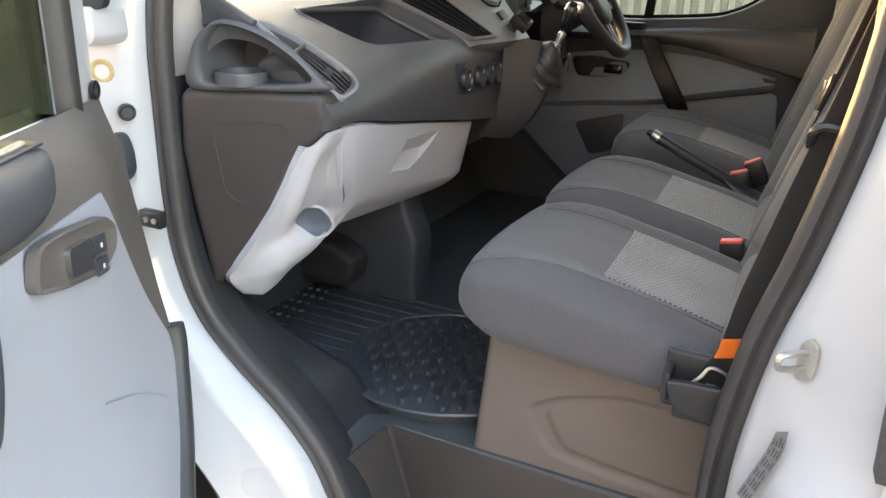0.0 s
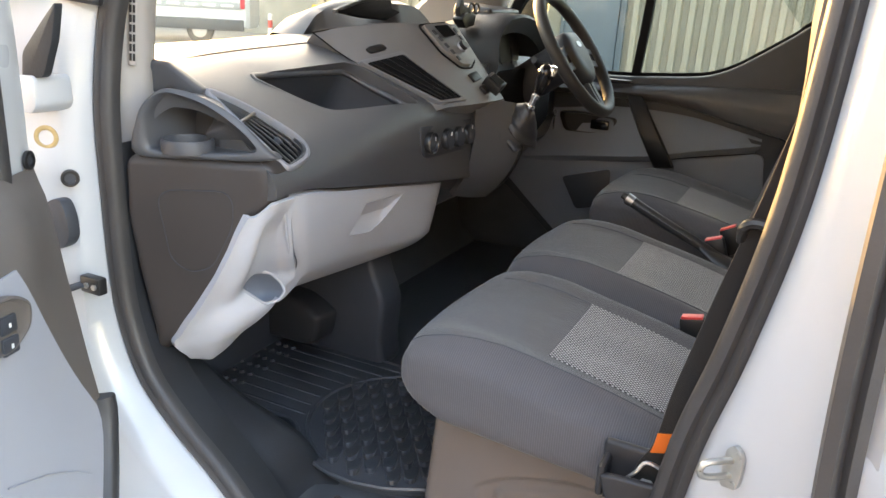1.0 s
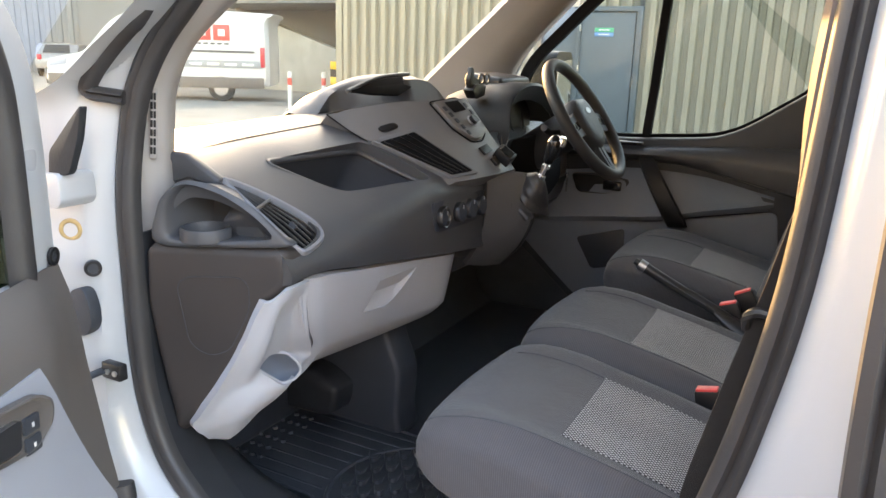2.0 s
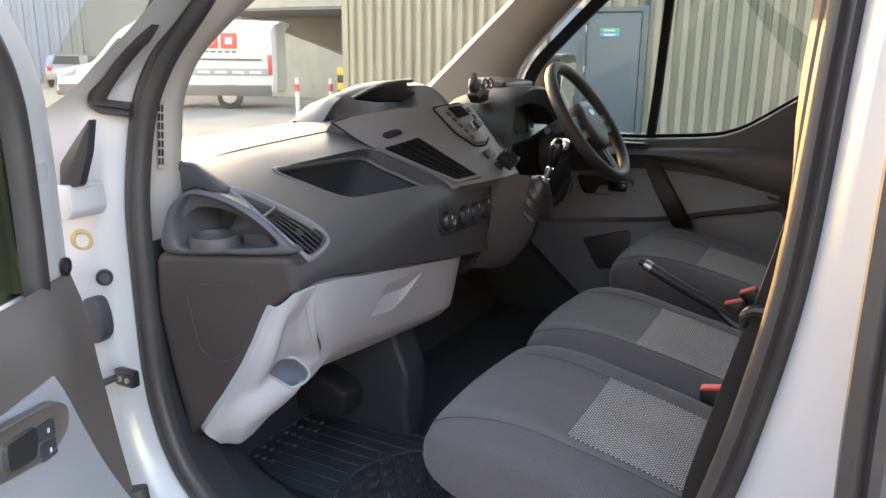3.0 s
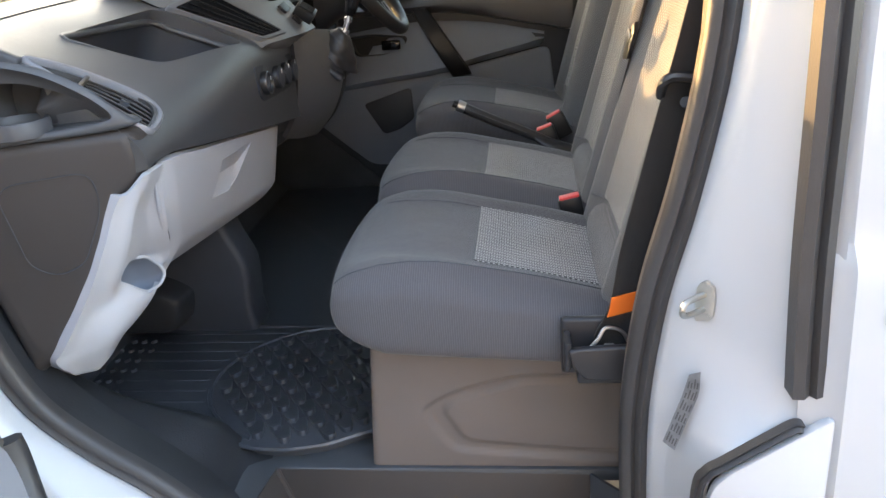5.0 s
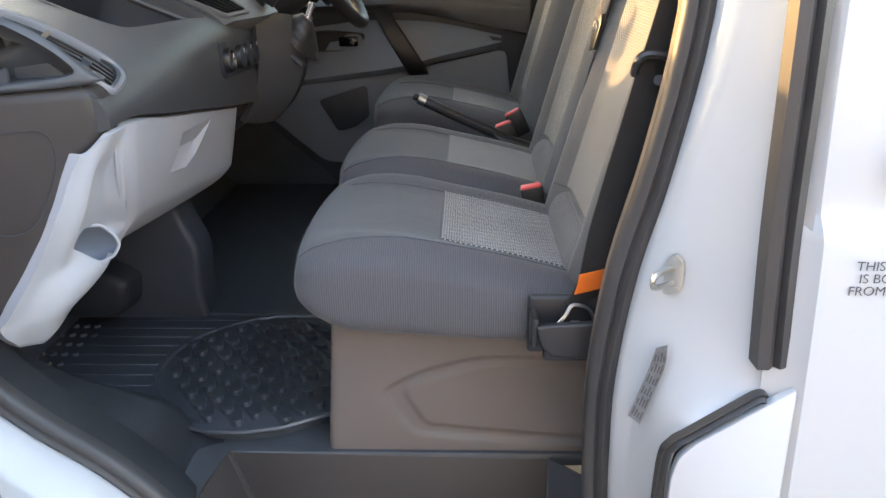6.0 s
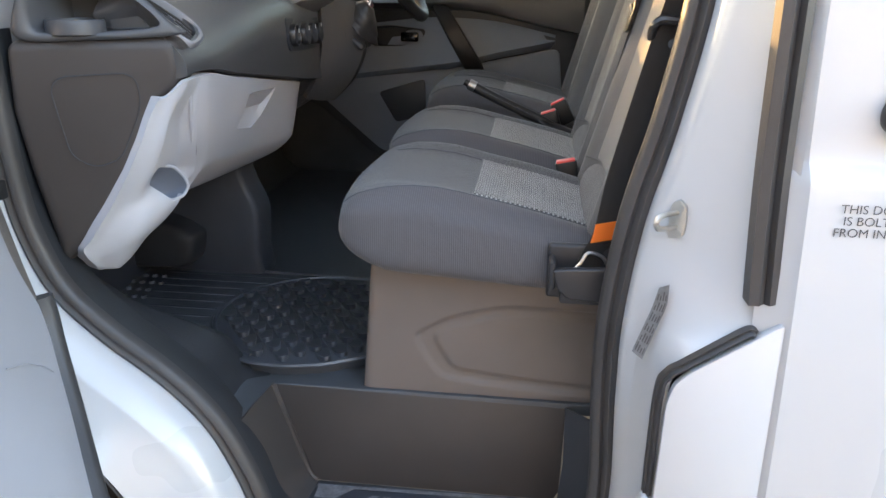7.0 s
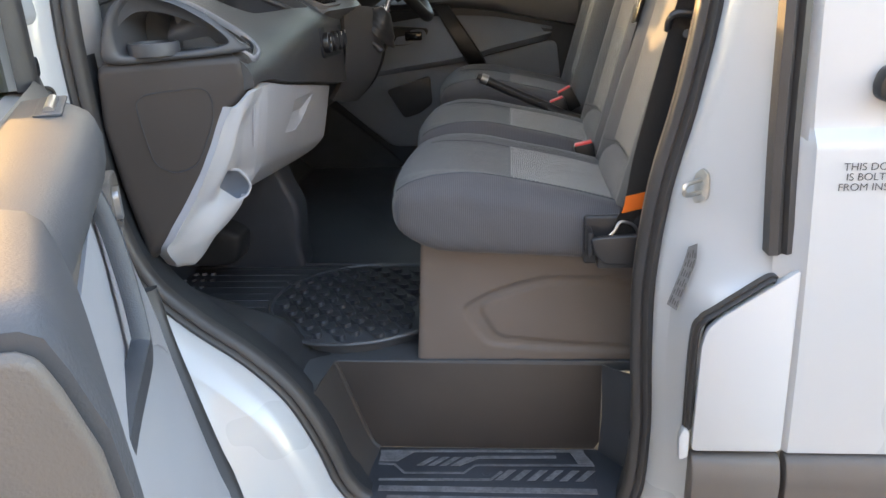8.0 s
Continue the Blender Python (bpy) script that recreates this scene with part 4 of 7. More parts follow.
gbot = lambda y: lerp_table([(0.18, 0.912), (0.215, 0.897), (0.26, 0.893), (0.30, 0.915), (0.36, 0.928), (0.55, 0.930), (0.76, 0.938), (0.80, 0.944)], y)[0]
gleft = lambda z: lerp_table([(0.90, 0.352), (1.017, 0.338), (1.08, 0.298), (1.14, 0.266), (1.198, 0.246)], z)[0]
BO = [(-0.305, 0.234, 1.0235), (-0.285, 0.272, 0.987), (-0.273, 0.293, 0.990), (-0.267, 0.303, 1.004), (-0.270, 0.297, 1.021), (-0.278, 0.279, 1.042), (-0.295, 0.249, 1.050), (-0.300, 0.241, 1.041)]
bo = [V(*p) for p in round_poly(BO, 0.007, 4)]
def step01(a, b, v):
    f = max(0.0, min(1.0, (v - a) / (b - a)))
    return f * f * (3 - 2 * f)
rows = []
for i in range(61):
    z0 = 0.893 + (gtop(0.22) - 0.893) * (i / 60) ** 1.15
    (xo,) = lerp_table([(0.893, -0.376), (0.915, -0.374), (0.942, -0.371), (0.961, -0.355), (1.021, -0.316), (1.095, -0.276), (1.157, -0.254), (1.20, -0.235)], z0)
    (yl,) = lerp_table([(0.893, 0.213), (0.897, 0.200), (0.914, 0.182), (0.930, 0.166), (0.944, 0.159), (0.961, 0.159), (1.021, 0.168), (1.095, 0.180), (1.157, 0.186), (1.20, 0.190)], z0)
    (yr,) = lerp_table([(0.893, 0.228), (0.897, 0.240), (0.904, 0.255), (0.929, 0.281), (0.955, 0.302), (1.0, 0.326), (1.017, 0.338), (1.08, 0.298), (1.14, 0.266), (1.20, 0.246)], z0)
    row = []
    for j in range(25):
        w = j / 24
        y = yl + (yr - yl) * w
        zt = min(gtop(y), 1.166 + 0.036 * step01(0.06, 0.46, w))
        z = z0 if z0 < 1.09 else 1.09 + (z0 - 1.09) * (zt - 1.09) / (gtop(0.22) - 1.09)
        (low,) = lerp_table([(0.893, -0.362), (0.93, -0.338), (0.96, -0.312), (1.0, -0.30)], z)
        mid = max(gx(y, z), low) if z < 1.0 else gx(y, z)
        x = xo + (mid - xo) * step01(0.0, 0.38, w)
        trough = -0.026 * step01(0.995, 1.035, z) * step01(0.22, 0.36, w) * (1 - step01(0.90, 1.0, w)) * (1 - step01(1.12, 1.19, z))
        lip = 0.018 * math.exp(-(((z - 0.992) / 0.028) ** 2)) * step01(0.25, 0.75, w) * (1 - 0.5 * step01(0.85, 1.0, w)) if z < 1.03 else 0.0
        belly = 0.008 * math.sin(math.pi * w) * (1 - step01(0.97, 1.02, z))
        edge_in = -0.016 * max(0.0, (w - 0.86) / 0.14) ** 2 * (1 - step01(0.99, 1.03, z)) - 0.006 * max(0.0, 1 - (z - 0.893) / 0.012)
        if j == 0:
            row.append(V(x - 0.02, y + 0.008, z))
        row.append(V(x + trough + lip + belly + edge_in, y, z))
    rows.append(row)
for _ in range(6):
    old = [[p.copy() for p in r] for r in rows]
    for i in range(1, len(rows) - 1):
        for j in range(2, len(rows[i]) - 1):
            q = (old[i - 1][j] + old[i + 1][j] + old[i][j - 1] + old[i][j + 1]) / 4
            rows[i][j].x = old[i][j].x * 0.4 + q.x * 0.6
leg = part("lower_leg", sheet(rows, 0.006), GREY, dash, "light grey plastic leg with an open bin", 60)
bn = sum(((bo[i] - bo[0]).cross(bo[i + 1] - bo[0]) for i in range(1, len(bo) - 1)), V(0, 0, 0)).normalized()
bn = bn if bn.x > 0 else -bn
carve(leg, loft([[p + bn * 0.03 for p in bo], [p - bn * 0.045 for p in bo]]))
part("bin_rim", tube(bo, 0.0026, 8, (1, 0, 0), closed=True), GREY, leg)
bc = sum(bo, V(0, 0, 0)) / len(bo)
part("bin_lining", loft([bo, [bc + (p - bc) * 0.98 + V(-0.012, 0.002, -0.004) for p in bo], [bc + (p - bc) * 0.93 + V(-0.034, 0.006, -0.012) for p in bo], [bc + (p - bc) * 0.6 + V(-0.042, 0.008, -0.016) for p in bo], [bc + (p - bc) * 0.02 + V(-0.043, 0.008, -0.017) for p in bo]], True, False), BIN, leg, "blue-grey bin lining", 60)
rows = []
for i in range(37):
    u = i / 36
    row = []
    for j in range(31):
        w = j / 30
        y0 = 0.25 + (0.80 - 0.25) * w
        z = gbot(y0) + (gtop(y0) - 0.002 - gbot(y0)) * u
        y = gleft(z) + (0.803 - gleft(z)) * w
        z = gbot(y) + (gtop(y) - 0.002 - gbot(y)) * u
        rnd = 0.012 * max(0.0, 1 - w / 0.035) ** 2 + 0.02 * max(0.0, (w - 0.94) / 0.06) ** 2 + 0.05 * max(0.0, 1 - u / 0.10) ** 2
        fold = -0.11 * max(0.0, 0.40 - 0.10 * w - u) * step01(0.04, 0.12, w)
        row.append(V(gx(y, z) + 0.007 - rnd + fold, y, z))
    rows.append(row)
for _ in range(4):
    old = [[p.copy() for p in r] for r in rows]
    for i in range(1, len(rows) - 1):
        for j in range(2, len(rows[i]) - 2):
            q = (old[i - 1][j] + old[i + 1][j] + old[i][j - 1] + old[i][j + 1]) / 4
            rows[i][j].x = old[i][j].x * 0.5 + q.x * 0.5
lid_edge = [r[0].copy() for r in rows]
glove = part("glovebox_lid", sheet(rows, 0.012), GREY, dash, "light grey glovebox lid", 45)
part("lid_joint", tube([p + V(0.003, -0.002, 0) for p in lid_edge[5:-1]], 0.0010, 6), DARK, glove)
part("lid_bead", tube([p + V(0.001, -0.011, 0) for p in lid_edge[8:-2]], 0.0030, 8), GREY, glove)
def on_lid(poly, h0, h1, bev=0.0):
    return prism([V(gx(y, z) + 0.010 + h0, y, z) for y, z in poly], (h1 - h0, 0, 0), bev)
LP = [(0.474, 1.130), (0.613, 1.123), (0.552, 1.074), (0.520, 1.060), (0.446, 1.071)]
carve(glove, on_lid(LP, -0.03, 0.02))
on = lambda y, z, h: V(gx(y, z) + 0.007 + h, y, z)
hinge_l, hinge_r, low_l, low_r = on(0.474, 1.130, -0.002), on(0.613, 1.123, -0.002), on(0.458, 1.102, -0.016), on(0.572, 1.098, -0.012)
part("glovebox_latch", sheet([[hinge_l, hinge_l.lerp(hinge_r, 0.5), hinge_r], [low_l, low_l.lerp(low_r, 0.5), low_r]], 0.002), GREY, glove)
part("latch_scoop", sheet([[low_l, low_l.lerp(low_r, 0.5), low_r, on(0.613, 1.123, -0.002)], [on(0.450, 1.085, -0.012), on(0.49, 1.080, -0.012), on(0.545, 1.082, -0.008), on(0.56, 1.081, 0.0)], [on(0.446, 1.070, -0.001), on(0.49, 1.065, -0.001), on(0.522, 1.060, -0.001), on(0.552, 1.073, -0.001)]], 0.002), GREY, glove)

part("lid_backing", box((-0.32, 0.198, 1.15), (-0.252, 0.268, 1.205), 0.003), DASH, dash)

# rotary controls on the face
pl = part("control_panel", prism([V(-0.1995 - max(0, y - 0.7) * 0.06, y, z) for y, z in round_poly([(0.622, 1.252), (0.885, 1.240), (0.880, 1.190), (0.850, 1.176), (0.650, 1.186), (0.634, 1.205)], 0.012)], (0.006, 0, 0), 0.002), DARK, dash, "row of round heater controls")
for k, y in enumerate((0.664, 0.741, 0.801, 0.858)):
    x = -0.1935 - max(0, y - 0.7) * 0.06
    kn = part("dial", ring((x, y, 1.217 - 0.003 * k), (1, 0, 0.06), 0.018, 0.0225, 0.010, 28), BLACK, pl)
    part("dial_cap", disc((x, y, 1.217 - 0.003 * k), (1, 0, 0.06), 0.0185, 0.012 if k else 0.005, 24, 0.002), DARK, kn)
    part("dial_rim", ring((x + 0.009, y, 1.217 - 0.003 * k), (1, 0, 0.06), 0.0190, 0.0205, 0.002, 28), CHROME if k == 0 else DARK, kn)
    part("dial_mark", box((x + 0.0125, y - 0.0015, 1.222), (x + 0.0135, y + 0.0015, 1.230), 0.0003, 1), MARK, kn)

# centre stack with vent, radio and buttons
def cs(u, w):
    """Face of the centre stack: u from its outer side to its inner side, w from foot to head."""
    y = 0.715 + 0.285 * u
    x = -0.205 - 0.135 * w + 0.030 * math.sin(math.pi * u) * (0.4 + 0.6 * w) + 0.028 * u
    z = 1.272 + 0.155 * w
    low = 0.026 * max(0.0, min(1.0, -u / 0.45))
    return V(x - 0.755 * low, y, z - 0.655 * low)
csn = V(0.755, -0.02, 0.655).normalized()
STACK = mat("stack_plastic", (0.150, 0.150, 0.155), 0.40, 0, 0.08, 8, 0.3, 800, spec=0.6)
rows = []
for j in range(13):
    ul = -0.06 - 0.46 * j / 12
    rows.append([cs(ul + (1 - ul) * i / 22, j / 12) + csn * 0.012 * (1 - max(0, abs(i / 11 - 1) - 0.80) * 5) for i in range(23)])
stack = part("centre_console_face", sheet(rows, 0.045), STACK, dash, "grey centre stack", 50)
part("stack_joint", tube([cs(-0.06 - 0.46 * w - 0.012, w) + csn * 0.004 for w in (0.0, 0.2, 0.4, 0.6, 0.8, 1.0)] + [cs(-0.52 + 1.4 * q / 10, 1.012) + csn * 0.006 for q in range(1, 11)], 0.0016, 6), MATTBLACK, stack)
def on_stack(poly, h0, h1, bev=0.001):
    return prism([cs(u, w) + csn * (0.012 + h0) for u, w in poly], csn * (h1 - h0), bev)
vt = part("centre_vent", on_stack(round_poly([(-0.38, 0.62), (-0.03, 0.66), (0.31, 0.05), (0.0, 0.04)], 0.03), -0.006, 0.006, 0.002), STACK, stack, "slanted centre air vent with black slats")
part("vent_void", on_stack(round_poly([(-0.34, 0.58), (-0.05, 0.615), (0.25, 0.085), (0.01, 0.075)], 0.02), 0.0045, 0.0066, 0), MATTBLACK, vt)
for k in range(5):
    f = k / 4
    a = cs(-0.31 + 0.26 * f, 0.57 + 0.035 * f)  + csn * 0.0195
    b = cs(0.02 + 0.215 * f, 0.085 + 0.005 * f)  + csn * 0.0195
    part("slat", tube([a, a.lerp(b, 0.5), b], 0.0024, 6, k=0.6), BLACK if k != 4 else STACK, vt)
bt = part("hazard_button", on_stack(round_poly([(-0.27, 0.745), (-0.14, 0.765), (-0.12, 0.70), (-0.25, 0.68)], 0.03), 0.0, 0.006), BLACK, stack)
def on_radio(poly, h0, h1, bev=0.001):
    return on_stack([(0.28 + (u - 0.28) * 0.80, 0.965 + (w - 0.965) * 0.80) for u, w in poly], h0, h1, bev)
rad = part("radio", on_radio(round_poly([(0.27, 0.96), (0.70, 1.0), (0.86, 0.42), (0.70, 0.33), (0.52, 0.34), (0.36, 0.55)], 0.05), -0.004, 0.009, 0.003), STACK, stack, "grey radio with a small display and a volume knob")
rp = [cs(0.28 + (u - 0.28) * 0.80, 0.965 + (w - 0.965) * 0.80) + csn * 0.0135 for u, w in round_poly([(0.245, 0.985), (0.715, 1.03), (0.89, 0.41), (0.71, 0.295), (0.505, 0.305), (0.335, 0.55)], 0.06, 6)]
part("radio_joint", tube(rp, 0.0020, 6, tuple(csn), closed=True), MATTBLACK, rad)
part("radio_display", on_radio(round_poly([(0.40, 0.93), (0.62, 0.95), (0.68, 0.79), (0.46, 0.76)], 0.01), 0.009, 0.0112, 0.0005), MATTBLACK, rad)
kp = cs(0.584, 0.673) + csn * 0.021
kb = part("volume_knob", disc(kp, csn, 0.0110, 0.012, 24, 0.003), BLACK, rad)
part("knob_ring", ring(kp, csn, 0.0110, 0.0128, 0.004, 24), SATIN, rad)
for k in range(5):
    part("radio_key", on_radio(round_poly([(0.325 + 0.035 * k, 0.86 - 0.10 * k), (0.365 + 0.035 * k, 0.87 - 0.10 * k), (0.385 + 0.035 * k, 0.80 - 0.10 * k), (0.345 + 0.035 * k, 0.79 - 0.10 * k)], 0.008), 0.009, 0.011, 0.0005), DARK, rad)
for k in range(3):
    part("radio_key", on_radio(round_poly([(0.70 + 0.04 * k, 0.90 - 0.12 * k), (0.75 + 0.04 * k, 0.905 - 0.12 * k), (0.775 + 0.04 * k, 0.83 - 0.12 * k), (0.725 + 0.04 * k, 0.82 - 0.12 * k)], 0.008), 0.009, 0.011, 0.0005), DARK, rad)
for k in range(2):
    part("stack_button", on_stack(round_poly([(0.50 + 0.07 * k, 0.35 - 0.16 * k), (0.64 + 0.07 * k, 0.38 - 0.16 * k), (0.67 + 0.07 * k, 0.28 - 0.16 * k), (0.53 + 0.07 * k, 0.25 - 0.16 * k)], 0.012), 0.0, 0.006), BLACK, stack)
hold = part("socket_block", box((-0.021, -0.018, -0.012), (0.021, 0.018, 0.012), 0.003, 2, Matrix.Translation((-0.172, 0.918, 1.316)) @ pose(0, 0, 0, 20, 35, 10)), BLACK, stack, "black plug-in box")
part("socket_face", box((-0.015, -0.013, 0.0118), (0.015, 0.013, 0.0136), 0.001, 1, Matrix.Translation((-0.172, 0.918, 1.316)) @ pose(0, 0, 0, 20, 35, 10)), DISPLAY, hold)

# top bin with a hood
HR = [(0.655, 1.395, -0.52), (0.686, 1.426, -0.52), (0.726, 1.452, -0.52), (0.823, 1.474, -0.52), (0.95, 1.481, -0.52), (1.062, 1.478, -0.515), (1.13, 1.455, -0.51), (1.196, 1.417, -0.51), (1.26, 1.390, -0.52)]
hp = curve([(x, y, z) for y, z, x in HR], 5)
base = [V(-0.60, p.y, 1.385) for p in hp]
front = [V(lerp_table([(0.655, -0.515), (0.72, -0.47), (0.82, -0.425), (1.0, -0.41), (1.26, -0.45)], p.y)[0], p.y, 1.392) for p in hp]
lip = [V(-0.50 if p.y < 0.97 else -0.465, p.y, p.z - (0.006 if p.y < 0.97 else 0.012)) for p in hp]
shoulder = [f.lerp(l, 0.55) + V(-0.012, 0, -0.012) for f, l in zip(front, lip)]
hood = part("top_bin", loft([base, [b.lerp(p, 0.6) + V(-0.02, 0, 0.01) for b, p in zip(base, hp)], hp, lip, shoulder, front], False, False), DASH, dash, "raised bin with a hood on the dash top", 60)
# Flat black slab laid on the hood for the shade under its brow.
rec = [V(-0.468 + (1.455 - z) * 0.5, y, z) for y, z in round_poly([(0.724, 1.447), (0.823, 1.469), (0.968, 1.477), (0.954, 1.455), (0.988, 1.448), (0.918, 1.432), (0.81, 1.437)], 0.006)]
part("bin_mouth_shade", prism(rec, (0.008, 0, 0.004), 0.001), MATTBLACK, hood)
part("bin_brow", tube(curve([(-0.462, 0.72, 1.449), (-0.460, 0.823, 1.474), (-0.458, 0.90, 1.481), (-0.458, 0.972, 1.482)], 5), 0.005, 8), DASH, hood)
# pad line along the dash top
part("top_pad_joint", tube([V(-0.425, y, lerp_table(DTAB, y)[3] + 0.0015) for y in [0.21 + 0.045 * i for i in range(15)]], 0.0013, 6), DARK, dash)

# instrument hood
rows = []
for i in range(13):
    a = math.pi * i / 12
    y, z = 1.415 - 0.205 * math.cos(a), 1.335 + 0.125 * math.sin(a) ** 0.7
    rows.append([V(-0.30 - 0.03 * math.sin(a), y, z - 0.05), V(-0.285 - 0.02 * math.sin(a), y, z - 0.008), V(-0.31, y, z), V(-0.42, y, z), V(-0.52, y, z - 0.03)])
binn = part("instrument_hood", sheet(rows, 0.006), VINYL, dash, "dark instrument hood", 50)
part("instrument_face", prism(yz([(1.22, 1.27), (1.22, 1.36), (1.30, 1.43), (1.53, 1.43), (1.61, 1.36), (1.61, 1.27)], -0.385), (-0.01, 0, 0), 0), BLACK, binn)
part("instrument_lens", prism(yz([(1.235, 1.29), (1.235, 1.36), (1.31, 1.42), (1.42, 1.42), (1.42, 1.29)], -0.380), (0.002, 0, 0), 0), GLASS, binn, shadow=False)
for y in (1.33, 1.49):
    part("gauge_ring", ring((-0.384, y, 1.345), (1, 0, 0.2), 0.048, 0.052, 0.006, 28), DARK, binn)
part("column_cowl", prism(yz(round_poly([(1.195, 1.318), (1.60, 1.318), (1.62, 1.16), (1.52, 1.12), (1.23, 1.12), (1.19, 1.17)], 0.03), -0.288), (0.014, 0, 0), 0.004), MATTBLACK, binn, "black cowl under the instruments")

# console skirt beside the gear lever
sk = [[V(-0.205, 0.885, 1.262), V(-0.178, 0.935, 1.276), V(-0.150, 0.985, 1.268)], [V(-0.205, 0.890, 1.215), V(-0.166, 0.938, 1.222), V(-0.128, 0.990, 1.212)], [V(-0.208, 0.890, 1.165), V(-0.168, 0.938, 1.166), V(-0.130, 0.990, 1.160)], [V(-0.222, 0.889, 1.110), V(-0.190, 0.932, 1.106), V(-0.158, 0.985, 1.098)], [V(-0.250, 0.885, 1.065), V(-0.230, 0.930, 1.055), V(-0.206, 0.985, 1.050)]]
cols = [curve([r[k] for r in sk], 5) for k in range(3)]
rows = [curve([c[i] for c in cols], 5) for i in range(len(cols[0]))]
skirt = part("console_skirt", sheet(rows, 0.012), DASH, dash, "dark grey console side", 60)
part("console_edge", tube([r[-1] + V(0.004, -0.004, 0) for r in rows], 0.0085, 10), BLACK, skirt, "black rounded edge strip")
part("console_body", prism(xz(round_poly([(-0.60, 1.24), (-0.20, 1.25), (-0.150, 1.225), (-0.155, 1.15), (-0.23, 1.06), (-0.36, 0.98), (-0.60, 0.95)], 0.03), 0.93), (0, 0.14, 0), 0.008), DARK, dash)
part("lower_dash_driver", sheet([[V(x, y, z) for y in (1.06, 1.3, 1.55, 1.74)] for x, z in ((-0.30, 1.16), (-0.33, 1.08), (-0.42, 1.0), (-0.60, 0.97))], 0.01), DARK, dash)
part("heater_housing", prism(xz(
     [(p.x, p.y) for p in curve([(-0.60, 1.10, 0), (-0.372, 1.08, 0), (-0.352, 0.98, 0), (-0.333, 0.905, 0), (-0.310, 0.850, 0), (-0.305, 0.815, 0), (-0.310, 0.740, 0), (-0.318, 0.665, 0), (-0.50, 0.665, 0), (-0.60, 0.665, 0)], 4)], 0.695), (0, 0.09, 0), 0.014, 4), DARK, dash, "black heater housing with a rounded edge", 60)
BLOW = round_poly([(-0.62, 0.835), (-0.496, 0.823), (-0.462, 0.809), (-0.432, 0.790), (-0.436, 0.755), (-0.446, 0.727), (-0.475, 0.716), (-0.62, 0.712)], 0.010, 4)
part("blower_cover", loft([[V(-0.53 + (x + 0.53) * k, y, 0.765 + (z - 0.765) * k) for x, z in BLOW] for y, k in ((0.628, 0.55), (0.630, 0.84), (0.637, 0.96), (0.648, 1.0), (0.700, 1.04))]), VINYL, dash, "rounded black blower cover", 40)
part("footwell_panel", box((-0.66, 0.30, 0.68), (-0.57, 0.72, 1.05), 0.02, 3), DARK, dash)

# ---------------------------------------------------------------- gear lever
gear = thing("gear_lever", (-0.12, 1.0, 1.2), "black gear knob on a chrome stalk above a leather gaiter", "gear lever")
GM = Matrix.Translation((0.0, -0.012, -0.022))
part("gear_plate", box((-0.060, -0.046, -0.008), (0.056, 0.052, 0.006), 0.008, 3, Matrix.Translation((-0.160, 1.006, 1.226)) @ pose(0, 0, 0, 0, 42, 0)), DARK, gear)
gc = curve([(-0.142, 1.024, 1.236), (-0.132, 1.018, 1.248), (-0.122, 1.010, 1.262), (-0.114, 1.003, 1.275), (-0.108, 0.999, 1.287)], 5)
rings = []
for i, p in enumerate(gc):
    f = i / (len(gc) - 1)
    r = 0.050 * (1 - f) ** 0.9 + 0.012 + 0.0022 * math.sin(f * 22) * (1 - f)
    rings.append([p + (V(0.68, 0, -0.73) * math.cos(a) + V(0, 1, 0) * math.sin(a)) * r * (1 + 0.07 * math.sin(4 * a + 0.9 * math.sin(6 * f)) * (1 - f) ** 0.5) for a in (2 * math.pi * k / 30 for k in range(30))])
part("gaiter", loft(rings), LEATHER, gear, "creased black leather gaiter", 60)
part("stalk", tube([V(-0.112, 0.999, 1.278), V(-0.094, 0.998, 1.322)], 0.0065, 12), CHROME, gear, "chrome stalk")
part("collar", tube([V(-0.112, 0.999, 1.280), V(-0.107, 0.999, 1.292)], 0.0115, 14), CHROME, gear)
part("collar", tube([V(-0.099, 0.998, 1.308), V(-0.096, 0.998, 1.316)], 0.0095, 14), CHROME, gear)
kd = V(0.35, 0, 0.94)
ko = V(-0.094, 0.998, 1.320)
part("knob", loft([[ko + kd * h + V(0.8 * math.cos(a), math.sin(a), -0.3 * math.cos(a)) * r for a in (2 * math.pi * k / 16 for k in range(16))] for h, r in ((0, 0.010), (0.006, 0.014), (0.025, 0.018), (0.045, 0.022), (0.058, 0.021), (0.066, 0.013), (0.068, 0.004))]), GLOSS, gear, "black knob", 60)
part("knob_cap", loft([[ko + kd * h + V(0.012, 0, 0.0) + V(0.8 * math.cos(a), math.sin(a), -0.3 * math.cos(a)) * r for a in (2 * math.pi * k / 16 for k in range(16))] for h, r in ((0.046, 0.013), (0.058, 0.0135), (0.066, 0.008))]), CHROME, gear)
for ob in gear.children:
    ob.data.transform(GM)

# ---------------------------------------------------------------- steering wheel
sw = thing("steering_wheel", (-0.30, 1.43, 1.25), "black leather three-spoke steering wheel", "steering wheel")
WHEELGRIP = mat("wheel_grip", (0.034, 0.034, 0.036), 0.52, 0, 0.12, 20, 0.4, 400, spec=0.4)
wc, tilt, yaw = V(-0.150, 1.430, 1.366), radians(34.6), radians(1.6)
wnv = V(math.cos(tilt) * math.cos(yaw), math.cos(tilt) * math.sin(yaw), math.sin(tilt))
wv = V(0, 0, 1).cross(wnv).normalized()
wu = wnv.cross(wv)
rim_pts = [wc + (wu * math.cos(a) + wv * math.sin(a)) * 0.178 for a in (2 * math.pi * k / 56 for k in range(56))]
